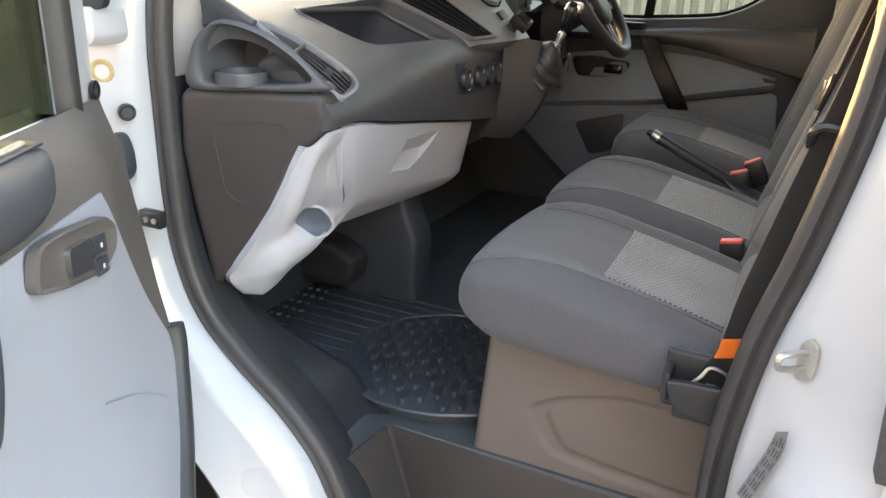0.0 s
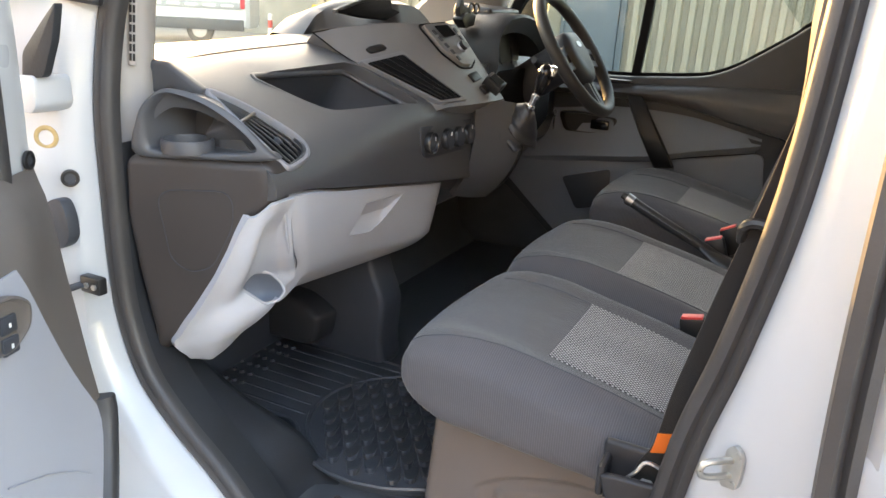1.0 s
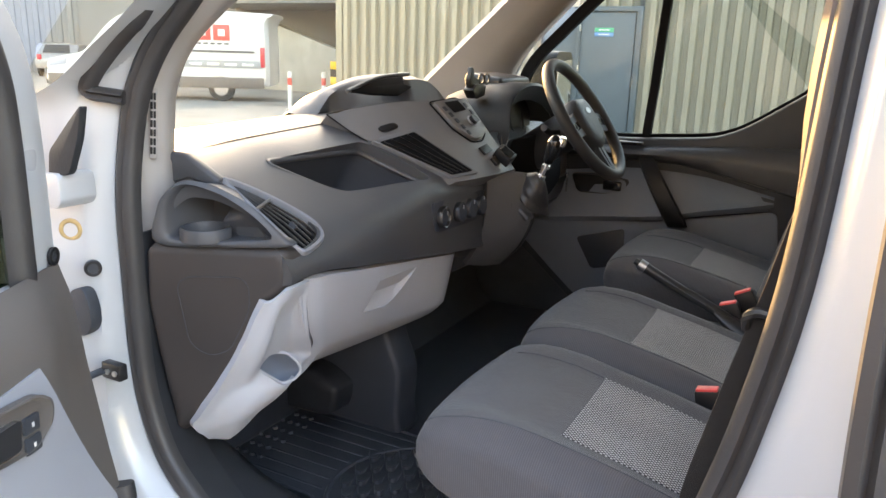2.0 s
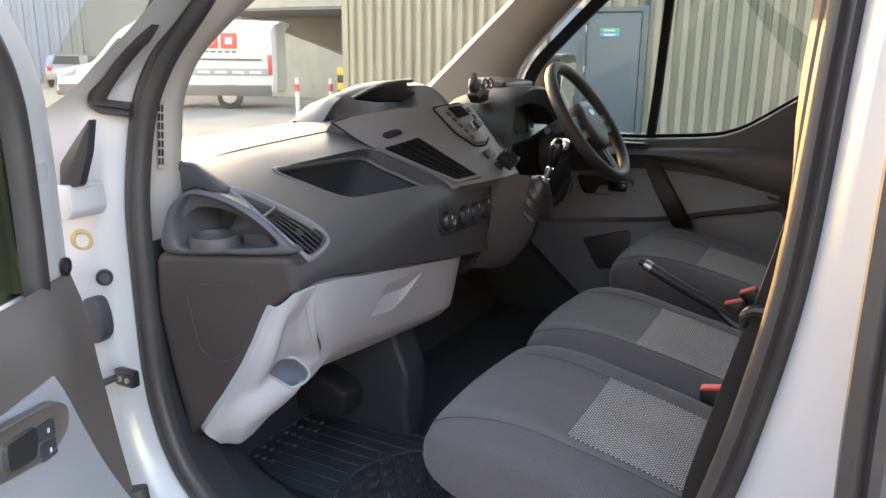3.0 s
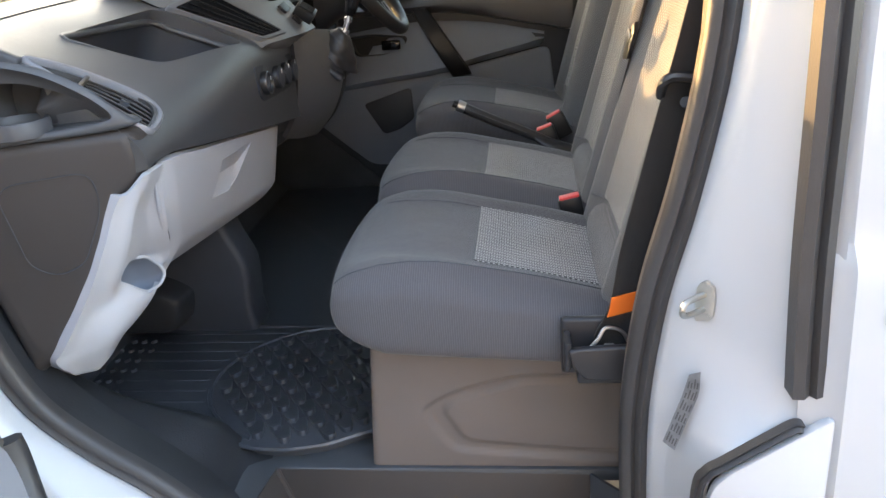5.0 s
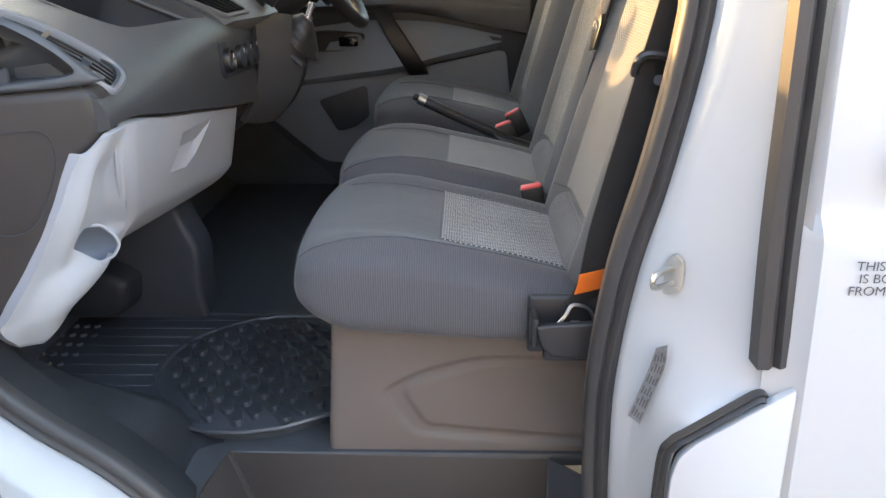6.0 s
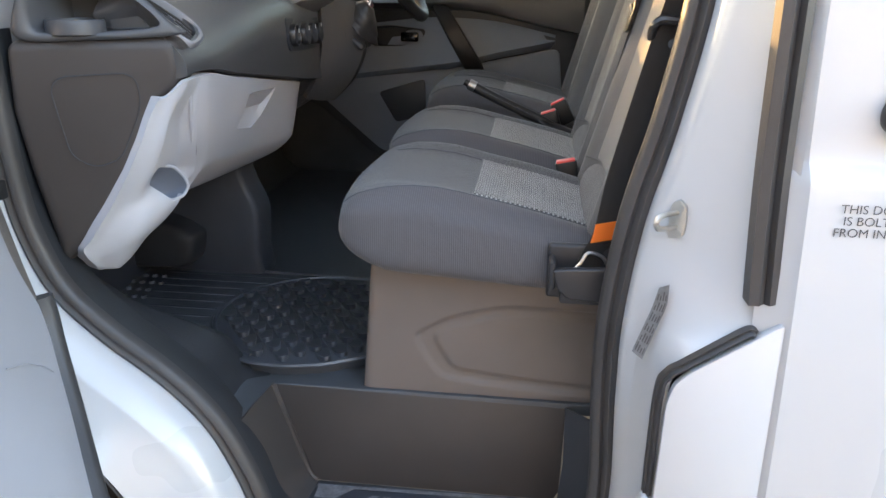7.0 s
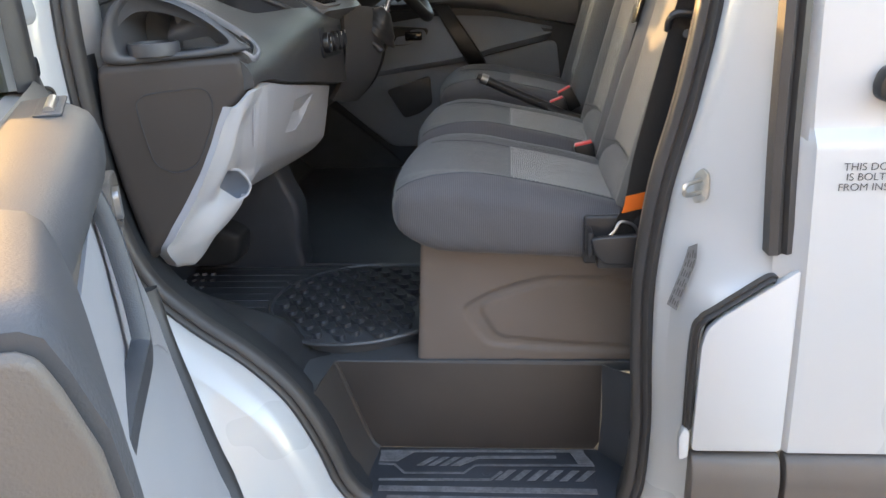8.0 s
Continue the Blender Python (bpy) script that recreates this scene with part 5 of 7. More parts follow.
part("rim", sweep(rim_pts, circle(0.0158, 12, 1.1), tuple(wnv), True), WHEELGRIP, sw, "", 60)
hubp = round_poly([(-0.070, -0.055), (-0.084, 0.02), (-0.055, 0.068), (0.055, 0.068), (0.084, 0.02), (0.070, -0.055), (0.0, -0.098)], 0.03)
part("hub", loft([[wc + wv * (a * k) + wu * (b * k - 0.005) + wnv * h for a, b in hubp] for k, h in ((0.95, -0.05), (1.0, -0.02), (1.0, 0.0), (0.9, 0.014), (0.6, 0.019))]), DARK, sw, "dark hub pad", 50)
part("hub_emblem", loft([[wc + wnv * h + wv * 0.021 * math.cos(a) + wu * (0.018 + 0.009 * math.sin(a)) for a in (2 * math.pi * k / 20 for k in range(20))] for h in (0.017, 0.021)]), SATIN, sw)
for a, w in ((radians(98), 0.030), (radians(-98), 0.030), (radians(180), 0.024)):
    d = wu * math.cos(a) + wv * math.sin(a)
    s = wnv.cross(d)
    part("spoke", loft([[wc + d * r + s * q * w * k + wnv * h for q, h in ((-1, -0.022 + dz), (1, -0.022 + dz), (1, -0.008 + dz), (-1, -0.008 + dz))] for r, k, dz in ((0.05, 1.3, 0.012), (0.10, 1.0, 0.008), (0.172, 0.9, 0.010))]), DARK, sw)
    part("spoke_trim", loft([[wc + d * r + s * q * w * 0.35 + wnv * h for q, h in ((-1, -0.006), (1, -0.006), (1, 0.003), (-1, 0.003))] for r in (0.085, 0.150)]), DARK if abs(a) > 2 else GLOSS, sw)
part("column_shroud", tube([wc - wnv * 0.03, wc - wnv * 0.22], 0.055, 16), DARK, sw)
for k, (q, e) in enumerate((((-0.06, -0.20), 0.0), ((-0.06, 0.20), 0.02))):
    a0 = wc - wnv * 0.07
    part("column_stalk", tube([a0, a0 + wv * q[1] * 0.6 + wu * 0.01, a0 + wv * q[1] + wu * 0.02 + wnv * 0.02], 0.009, 10), DARK, sw)
# phone clip on the hood
clip = thing("phone_clip", (-0.42, 1.25, 1.44), "black spring phone holder clamped on the instrument hood", "phone holder")
part("clip_pad", box((-0.10, -0.07, -0.026), (0.02, 0.15, 0.014), 0.012, 4, Matrix.Translation((-0.40, 1.43, 1.458)) @ pose(0, 0, 0, 0, 6, 0)), LEATHER, clip)
part("clip_jaw", prism(yz(round_poly([(1.185, 1.445), (1.180, 1.47), (1.192, 1.502), (1.200, 1.495), (1.205, 1.475), (1.235, 1.468), (1.235, 1.448), (1.21, 1.44)], 0.004), -0.405), (0.014, 0, 0), 0.003), BLACK, clip)
part("clip_base", prism(yz(round_poly([(1.175, 1.442), (1.20, 1.458), (1.26, 1.452), (1.25, 1.425), (1.20, 1.418)], 0.006), -0.41), (0.03, 0, 0), 0.003), BLACK, clip)
for k in range(2):
    part("clip_loop", tube([V(-0.40, 1.268 + 0.034 * k + 0.017 * math.cos(a), 1.468 + 0.013 * math.sin(a)) for a in (2 * math.pi * i / 16 for i in range(16))], 0.003, 6, (1, 0, 0), closed=True), BLACK, clip)
# ignition key
key = thing("ignition_key", (-0.246, 1.60, 1.16), "steel key hanging from a ring", "key")
part("key_ring", tube([V(-0.246, 1.60 + 0.010 * math.cos(a), 1.175 + 0.010 * math.sin(a)) for a in (2 * math.pi * i / 16 for i in range(16))], 0.0016, 6, (1, 0, 0), closed=True), CHROME, key)
part("key_blade", box((-0.248, 1.596, 1.125), (-0.245, 1.604, 1.168), 0.0006, 1), CHROME, key)

# ---------------------------------------------------------------- seats
def top_z(x, lift=0.0):
    return lerp_table([(-0.024, 0.972), (-0.020, 0.991), (-0.008, 1.011), (0.02, 1.025), (0.07, 1.031), (0.13, 1.027), (0.20, 1.013), (0.30, 0.991), (0.43, 0.955)], x)[0] + lift
def bot_z(x, lift=0.0):
    return lerp_table([(-0.024, 0.960), (-0.019, 0.945), (-0.006, 0.928), (0.02, 0.910), (0.06, 0.894), (0.20, 0.886), (0.43, 0.878)], x)[0] + lift
def cush(x, v, yc, h, lift, top=True):
    """A point of a cushion: v from -1 to 1 across it."""
    zt, zb = top_z(x, lift), bot_z(x, lift)
    zm, hz = (zt + zb) / 2, (zt - zb) / 2
    e = (1 - min(1.0, abs(v)) ** 5) ** 0.2
    near = max(0.0, min(1.0, (x + 0.024) / 0.10))
    squeeze = lerp_table([(-0.024, 0.84), (-0.018, 0.90), (0.0, 0.955), (0.03, 0.985), (0.08, 1.0), (0.14, 1.0)], x)[0]
    if top:
        z = zm + hz * e + (0.012 * math.exp(-(((abs(v) - 0.74) / 0.13) ** 2)) - 0.005 * (1 - v * v)) * near * (1 if e > 0.2 else 0)
    else:
        z = zm - hz * e
    return V(x + 0.022 * max(0.0, 1 - (x + 0.024) / 0.25) - 0.016 * (1 - v * v) * max(0.0, 1 - (x + 0.024) / 0.16), yc + h * v * squeeze, z)
XS = [-0.024, -0.022, -0.018, -0.011, -0.002, 0.012, 0.03, 0.06, 0.10, 0.14, 0.18, 0.22, 0.26, 0.30, 0.34, 0.38, 0.42]
SEAM = [(-0.024, 0.86), (0.0, 0.83), (0.05, 0.80), (0.12, 0.76), (0.20, 0.71), (0.30, 0.66), (0.42, 0.62)]
def across(x, n=24):
    """Stations across a cushion's top, from the seam on its outer side to the far one."""
    lo_ = -lerp_table(SEAM, x)[0]
    return [lo_ + (0.90 - lo_) * i / n for i in range(n + 1)]
def cushion(owner, yc, h, lift, ins, xs=XS):
    body = part("cushion", loft([[cush(x, v, yc, h, lift) for v in across(x)] for x in xs], False, False), CLOTH, owner, "dark grey cloth cushion", 70)
    for s in (-1, 1):
        rows = []
        for x in xs:
            v0 = lerp_table(SEAM, x)[0] if s < 0 else 0.90
            side_v = [v0 + (1 - v0) * f for f in (0.0, 0.3, 0.5, 0.7, 0.85, 0.94, 0.98, 1.0)]
            rows.append([cush(x, s * v, yc, h, lift) + V(0, s * 0.0008, 0) for v in side_v] + [cush(x, s * v, yc, h, lift, False) + V(0, s * 0.0008, 0) for v in (0.998, 0.99, 0.97, 0.93, 0.85, 0.6, 0.0)])
        part("cushion_side", loft(rows, False, False), SIDECLOTH, body, "ribbed purple-grey side cloth", 70)
        part("side_seam", tube([cush(x, s * ((lerp_table(SEAM, x)[0] if s < 0 else 0.90) + 0.004), yc, h, lift) + V(0, 0, 0.0001) for x in xs[3:]], 0.0012, 6), DARK, body)
    part("nose_seam", tube([cush(xs[2], v, yc, h, lift) + V(-0.0006, 0, 0) for v in across(xs[2])], 0.0011, 6), DARK, body)
    y0, y1 = ins
    f = lambda y: (y - yc) / h
    rows = [[cush(0.195 + (0.400 - 0.195) * i / 10, f(y0 + (y1 - y0) * j / 10), yc, h, lift) + V(0, 0, 0.0018) for j in range(11)] for i in range(11)]
    part("seat_insert", sheet(rows, 0.003), INSERT, body, "pale grey checked woven insert", 70)
    for y in ins[1:]:
        part("panel_seam", tube([cush(x, f(y), yc, h, lift) + V(0, 0, 0.0004) for x in (0.03, 0.06, 0.10, 0.14, 0.18, 0.195)], 0.0012, 6), DARK, body)
    part("cross_seam", tube([cush(0.195, f(y0 + (y1 - y0) * j / 8), yc, h, lift) + V(0, 0, 0.0008) for j in range(9)], 0.0012, 6), DARK, body)
    return body
def backx(z, lean=0.27):
    return 0.402 + (z - 1.0) * lean
def backrest(owner, yc, h, ins, zlo=0.935, zhi=1.60, dx=0.0, lean=0.27):
    zs = [zlo + (zhi - zlo) * i / 16 for i in range(17)]
    def pt(z, v, off=0.0):
        f = (z - zlo) / (zhi - zlo)
        hw = h * (0.97 - 0.10 * f)
        bol = 0.026 * math.exp(-(((abs(v) - 0.80) / 0.15) ** 2)) - 0.006 * (1 - v * v)
        edge = 0.055 * max(0.0, (abs(v) - 0.86) / 0.14) ** 2
        cap = 0.05 * max(0.0, (f - 0.93) / 0.07) ** 2 + 0.02 * max(0.0, (0.06 - f) / 0.06) ** 2
        return V(backx(z, lean) + dx - bol + edge + cap - off, yc + hw * v, z)
    vs = [-1 + 2 * i / 26 for i in range(27)]
    rows = []
    for z in zs:
        r = [pt(z, v) for v in vs]
        bk = [V(backx(z, lean) + dx + 0.12, p.y, z) for p in (r[-1], r[len(r) // 2], r[0])]
        rows.append(r + bk)
    body = part("backrest", loft(rows), CLOTH_V, owner, "dark grey cloth backrest", 70)
    y0, y1 = ins
    hw = lambda z: h * (0.97 - 0.10 * (z - zlo) / (zhi - zlo))
    rr = [[pt(1.025 + 0.50 * i / 14, (y0 + (y1 - y0) * j / 10 - yc) / hw(1.025 + 0.5 * i / 14), 0.0018) for j in range(11)] for i in range(15)]
    part("back_insert", sheet(rr, 0.003), INSERT_V, body, "pale grey woven insert", 70)
    for y in (y0, y1):
        part("back_seam", tube([pt(1.02 + 0.52 * i / 12, (y - yc) / hw(1.02 + 0.52 * i / 12), 0.001) for i in range(13)], 0.0013, 6), DARK, body)
    part("cross_seam", tube([pt(1.022, (y0 - 0.03 + (y1 - y0 + 0.06) * j / 8 - yc) / hw(1.02), 0.001) for j in range(9)], 0.0013, 6), DARK, body)
    return body

bench = thing("double_passenger_seat", (0.22, 0.62, 0.66), "grey cloth double passenger seat on a brown-grey plastic base", "car seat", "front seats")
BP = round_poly([(0.018, 0.663), (0.036, 0.900), (0.44, 0.900), (0.44, 0.652)], 0.008)
base = part("seat_base", prism([V(x, 0.294, z) for x, z in BP], (0, 0.69, 0), 0.004, 3), WARM, bench, "brown-grey plastic seat box with a moulded panel")
def inside_by(poly, x, z):
    """How far (x, z) lies inside the outline poly; below nought outside."""
    best, odd = 9.0, False
    for (ax, az), (bx, bz) in zip(poly, poly[1:] + poly[:1]):
        dx, dz_ = bx - ax, bz - az
        f = max(0.0, min(1.0, ((x - ax) * dx + (z - az) * dz_) / (dx * dx + dz_ * dz_ + 1e-12)))
        best = min(best, math.hypot(x - ax - f * dx, z - az - f * dz_))
        if (az > z) != (bz > z) and x < ax + (z - az) * dx / dz_:
            odd = not odd
    return best if odd else -best
IP = round_poly([(0.138, 0.764), (0.150, 0.780), (0.262, 0.817), (0.460, 0.813), (0.460, 0.690), (0.381, 0.689), (0.275, 0.697), (0.170, 0.708)], 0.016, 4)
OP = round_poly([(0.104, 0.770), (0.158, 0.803), (0.215, 0.821), (0.262, 0.831), (0.47, 0.828), (0.47, 0.672), (0.395, 0.673), (0.23, 0.681), (0.150, 0.690), (0.122, 0.730)], 0.018, 4)
rows = []
for i in range(57):
    z = 0.661 + (0.898 - 0.661) * i / 56
    x0 = 0.0185 + (z - 0.663) * 0.076
    row = [V(x0 - 0.0002, 0.300, z)]
    for j in range(86):
        x = x0 + (0.4395 - x0) * (j / 85) ** 1.05
        fo_, fi_ = inside_by(OP, x, z), inside_by(IP, x, z)
        soft_ = lambda v, w: 0.5 + 0.5 * math.sin(math.pi * max(-0.5, min(0.5, v / w)))
        dip = 0.0068 * soft_(fo_ - 0.003, 0.006) - 0.0052 * soft_(fi_ - 0.001, 0.0045)
        row.append(V(x, 0.2868 + dip + 0.004 * max(0.0, 1 - j / 3) ** 2, z))
    rows.append(row)
part("base_side", loft(rows, False, False), WARM, base, "moulded side panel with a recessed band", 60)
cushion(bench, 0.410, 0.203, 0.0, (0.306, 0.527))
cushion(bench, 0.800, 0.190, 0.008, (0.685, 0.915))
backrest(bench, 0.408, 0.197, (0.31, 0.52))
backrest(bench, 0.798, 0.190, (0.69, 0.91))
for y0, y1 in ((0.232, 0.594), (0.622, 0.980)):
    rows = []
    for k in range(15):
        f = k / 14
        y, e = y0 + (y1 - y0) * f, (1 - abs(2 * f - 1) ** 6) ** 0.5
        rows.append([V(0.412 - (0.012 + 0.026 * e) * math.cos(a), y, 0.955 + (0.02 + 0.042 * e) * math.sin(a)) for a in (2 * math.pi * q / 20 for q in range(20))])
    part("crease_roll", loft(rows), CLOTH_V, bench, "", 60)
COVERBLACK = mat("anchor_plastic", (0.022, 0.022, 0.025), 0.4, 0, 0.12, 8, 0.3, 700, spec=0.4)
cover = part("belt_anchor_cover", prism([V(x, 0.152, z) for x, z in round_poly([(0.322, 0.948), (0.330, 0.922), (0.345, 0.905), (0.440, 0.900), (0.440, 0.957), (0.338, 0.951)], 0.006)], (0, 0.012, 0), 0.004, 3), COVERBLACK, bench, "black plastic anchor cover")
part("cover_floor", box((0.335, 0.160, 0.895), (0.44, 0.205, 0.915), 0.004), COVERBLACK, cover)
part("cover_back", box((0.316, 0.192, 0.890), (0.44, 0.206, 0.974), 0.006, 3), COVERBLACK, cover)
part("cover_end", box((0.318, 0.156, 0.915), (0.328, 0.200, 0.958), 0.005), COVERBLACK, cover)
part("anchor_bolt", disc((0.376, 0.176, 0.915), (0, -0.3, 1), 0.011, 0.030, 6, 0.002), STEEL, cover)
part("anchor_strap", tube(curve([(0.350, 0.172, 0.940), (0.362, 0.174, 0.954), (0.372, 0.178, 0.968), (0.392, 0.180, 0.962), (0.402, 0.180, 0.944)], 4), 0.0026, 8), SATIN, cover)

drv = thing("driver_seat", (0.22, 1.41, 0.66), "dark grey cloth driver seat with a pale woven insert", "car seat", "front seats")
part("seat_base", prism([V(x, 1.19, z) for x, z in BP], (0, 0.44, 0), 0.006, 3), DARK, drv)
cushion(drv, 1.405, 0.228, 0.018, (1.285, 1.500))
backrest(drv, 1.405, 0.220, (1.29, 1.52), dx=-0.012)
part("tunnel_cover", box((0.10, 1.00, 0.66), (0.45, 1.19, 0.93), 0.02, 3), DARK, drv)

# ---------------------------------------------------------------- buckles, belts, handbrake
def buckle(at, lean, label):
    o = thing("belt_buckle", at, label, "belt buckle", "belt buckles")
    m = Matrix.Translation(at) @ pose(0, 0, 0, 0, lean, 0)
    part("buckle_body", box((-0.021, -0.012, -0.062), (0.021, 0.012, 0.0), 0.004, 2, m), BLACK, o)
    part("release_button", box((-0.018, -0.0105, -0.004), (0.018, 0.0105, 0.0028), 0.002, 2, m), RED, o, "red release button")
buckle((0.352, 0.612, 0.997), -12, "black belt buckle with a red button between the cushions")
buckle((0.345, 1.118, 1.032), -28, "black belt buckle with a red button beside the driver seat")
buckle((0.322, 1.070, 1.014), -20, "black belt buckle with a red button beside the middle seat")
def ribbon(path, width, thick=0.0014):
    rows = []
    for p in path:
        rows.append([p - width, p - width * 0.33, p + width * 0.33, p + width])
    return sheet(rows, thick)
belt = thing("seat_belt", (0.40, 0.22, 0.93), "black seat belt with an orange tag and a black guide", "seat belt", "seat belts")
bw = V(0.0205, 0.0050, 0.003)
part("webbing", ribbon(curve([(0.378, 0.190, 0.930), (0.380, 0.190, 0.960), (0.397, 0.190, 1.000), (0.408, 0.190, 1.072), (0.427, 0.190, 1.16), (0.4485, 0.190, 1.255), (0.462, 0.190, 1.31), (0.485, 0.186, 1.42), (0.515, 0.182, 1.56)], 6), bw), WEB, belt, "black webbing")
part("orange_tag", ribbon([V(0.3945, 0.1875, 0.985), V(0.398, 0.1870, 0.998), V(0.3995, 0.1870, 1.012)], bw * 1.03, 0.0024), ORANGE, belt, "orange cloth tag")
part("belt_guide", tube(curve([(0.430, 0.190, 1.258), (0.430, 0.180, 1.274), (0.440, 0.178, 1.282), (0.462, 0.177, 1.280), (0.486, 0.180, 1.278), (0.490, 0.190, 1.268)], 5), 0.0058, 8), BLACK, belt, "black belt guide")
part("stop_button", disc((0.456, 0.181, 1.253), (-0.3, -0.95, 0), 0.0060, 0.004, 14, 0.001), DARK, belt)
belt2 = thing("seat_belt", (0.41, 0.60, 0.96), "thin black seat belt hanging in front of the backrest", "seat belt", "seat belts")
part("webbing", ribbon(curve([(0.388, 0.602, 0.965), (0.405, 0.592, 1.06), (0.430, 0.575, 1.16), (0.452, 0.560, 1.26), (0.478, 0.545, 1.38), (0.505, 0.53, 1.50)], 6), V(0.008, 0.016, 0.004)), WEB, belt2)
part("tongue", prism([V(0.445, 0.545, 1.245), V(0.442, 0.575, 1.240), V(0.450, 0.575, 1.285), V(0.458, 0.560, 1.300), V(0.455, 0.545, 1.285)], (-0.008, -0.004, 0), 0.002), BLACK, belt2, "black belt tongue")
part("tongue_loop", tube([V(0.443, 0.562 + 0.012 * math.cos(a), 1.278 + 0.009 * math.sin(a)) for a in (2 * math.pi * i / 14 for i in range(14))], 0.0022, 6, (1, 0, 0), closed=True), STEEL, belt2)
hb = thing("handbrake", (0.33, 1.045, 0.95), "black handbrake lever with a leather grip", "handbrake")
part("lever", tube(curve([(0.360, 1.050, 0.965), (0.30, 1.047, 0.998), (0.22, 1.044, 1.034), (0.150, 1.042, 1.068), (0.126, 1.041, 1.080)], 4), 0.0125, 12), LEATHER, hb, "", 60)
part("grip_seam", tube(curve([(0.28, 1.034, 1.010), (0.22, 1.032, 1.038), (0.150, 1.031, 1.070)], 4), 0.0016, 6), DARK, hb)
part("grip_collar", tube([V(0.140, 1.042, 1.073), V(0.124, 1.041, 1.081)], 0.0135, 12), SATIN, hb)
part("release_tip", tube([V(0.126, 1.041, 1.080), V(0.114, 1.041, 1.086)], 0.0080, 10), BLACK, hb)
part("lever_gaiter", loft([[V(x, 1.048 + r * math.cos(a), z + r * 0.7 * math.sin(a)) for a in (2 * math.pi * k / 14 for k in range(14))] for x, z, r in ((0.30, 0.995, 0.016), (0.33, 0.975, 0.026), (0.37, 0.955, 0.036), (0.42, 0.935, 0.038))]), LEATHER, hb)

# ---------------------------------------------------------------- floor mat
matt = thing("floor_mat", (-0.25, 0.5, 0.665), "black rubber floor mat with ribs and raised tongues, dusty", "floor mat")
MO = [(-0.62, 0.40), (-0.62, 0.69), (-0.307, 0.708), (0.03, 0.70), (0.03, 0.352), (-0.005, 0.334), (-0.06, 0.304), (-0.12, 0.290), (-0.175, 0.292), (-0.235, 0.310), (-0.268, 0.335), (-0.295, 0.375), (-0.33, 0.40)]
zm_ = 0.6935
mat_mid = (-0.28, 0.53)
sheet_ob = part("mat_sheet", prism(xy(round_poly(MO, 0.012), zm_ - 0.0095), (0, 0, 0.0055), 0.002), MATRUB, matt)
part("mat_foot", prism(xy([(mat_mid[0] + (x - mat_mid[0]) * 0.95, mat_mid[1] + (y - mat_mid[1]) * 0.93) for x, y in MO], 0.662), (0, 0, zm_ - 0.0095 - 0.662), 0), MATRUB, matt)
edge_pts = [V(x, y, zm_ - 0.004) for x, y in round_poly(MO, 0.012)]
part("mat_rim", tube(edge_pts, 0.0045, 6, closed=True), MATRUB, matt)
disc_edge = [V(-0.085 + 0.238 * math.cos(a), 0.50 + 0.205 * math.sin(a), zm_ - 0.003) for a in (math.pi * (0.35 + 1.0 * i / 24) for i in range(25))]
part("disc_rim", tube([p for p in disc_edge if p.y < 0.70 and p.y > 0.30], 0.0045, 6), MATRUB, matt)
bm = bmesh.new()
dv = V(0.43, -0.903, 0)
sv = V(0.903, 0.43, 0)
TONGUE = [(-0.040, 0.0150), (-0.020, 0.0135), (-0.004, 0.0112), (0.006, 0.0096), (0.0125, 0.0066), (0.0158, 0.0026)]
out = [(a, -w) for a, w in TONGUE] + [(a, w) for a, w in reversed(TONGUE)]
for i in range(-12, 13):
    for j in range(-12, 13):
        p = V(-0.1143, 0.4504, zm_ - 0.0045) + V(0.026, -0.0335, 0) * i + V(0.0245, 0.0215, 0) * j
        if ((p.x + 0.085) / 0.226) ** 2 + ((p.y - 0.50) / 0.197) ** 2 > 1 or p.x > 0.01 or p.y < 0.312 + 0.4 * max(0.0, p.x + 0.08) or p.y > 0.672:
            continue
        wob = 1 + 0.10 * math.sin(i * 3.7 + j * 1.9)
        levels = []
        for k0, h0, h1 in ((1.05, 0.0, 0.0), (1.0, 0.0, 0.0092), (0.90, 0.0004, 0.0104), (0.66, 0.0004, 0.0090)):
            levels.append([bm.verts.new(p + dv * (a * (k0 if a > 0 else 1)) + sv * (w * k0) + V(0, 0, (h0 + (h1 - h0) * max(0.0, (a + 0.040) / 0.0542) ** 1.3) * wob)) for a, w in out])
        for lo_, hi_ in zip(levels, levels[1:]):
            for k in range(12):
                bm.faces.new((lo_[k], lo_[(k + 1) % 12], hi_[(k + 1) % 12], hi_[k]))
        for k in range(5):
            bm.faces.new((levels[-1][k], levels[-1][k + 1], levels[-1][10 - k], levels[-1][11 - k]))
part("tongue_field", bm, MATRUB, matt, "raised rubber tongues", 30, "stuff")
for k in range(8):
    y = 0.425 + 0.036 * k
    x1 = -0.085 - 0.238 * math.sqrt(max(0.0, 1 - ((y - 0.5) / 0.205) ** 2)) - 0.012
    part("mat_rib", box((-0.52, y, zm_ - 0.006), (x1, y + 0.008, zm_ - 0.0032), 0.001, 1), MATRUB, matt)
bm = bmesh.new()
for i in range(5):
    for j in range(7):
        disc((-0.605 + 0.022 * i + 0.011 * (j % 2), 0.42 + 0.038 * j, zm_ - 0.006), (0, 0, 1), 0.0075, 0.007, 8, 0, bm, 0.005)
part("mat_dots", bm, MATRUB, matt, "raised rubber dots", 30, "stuff")

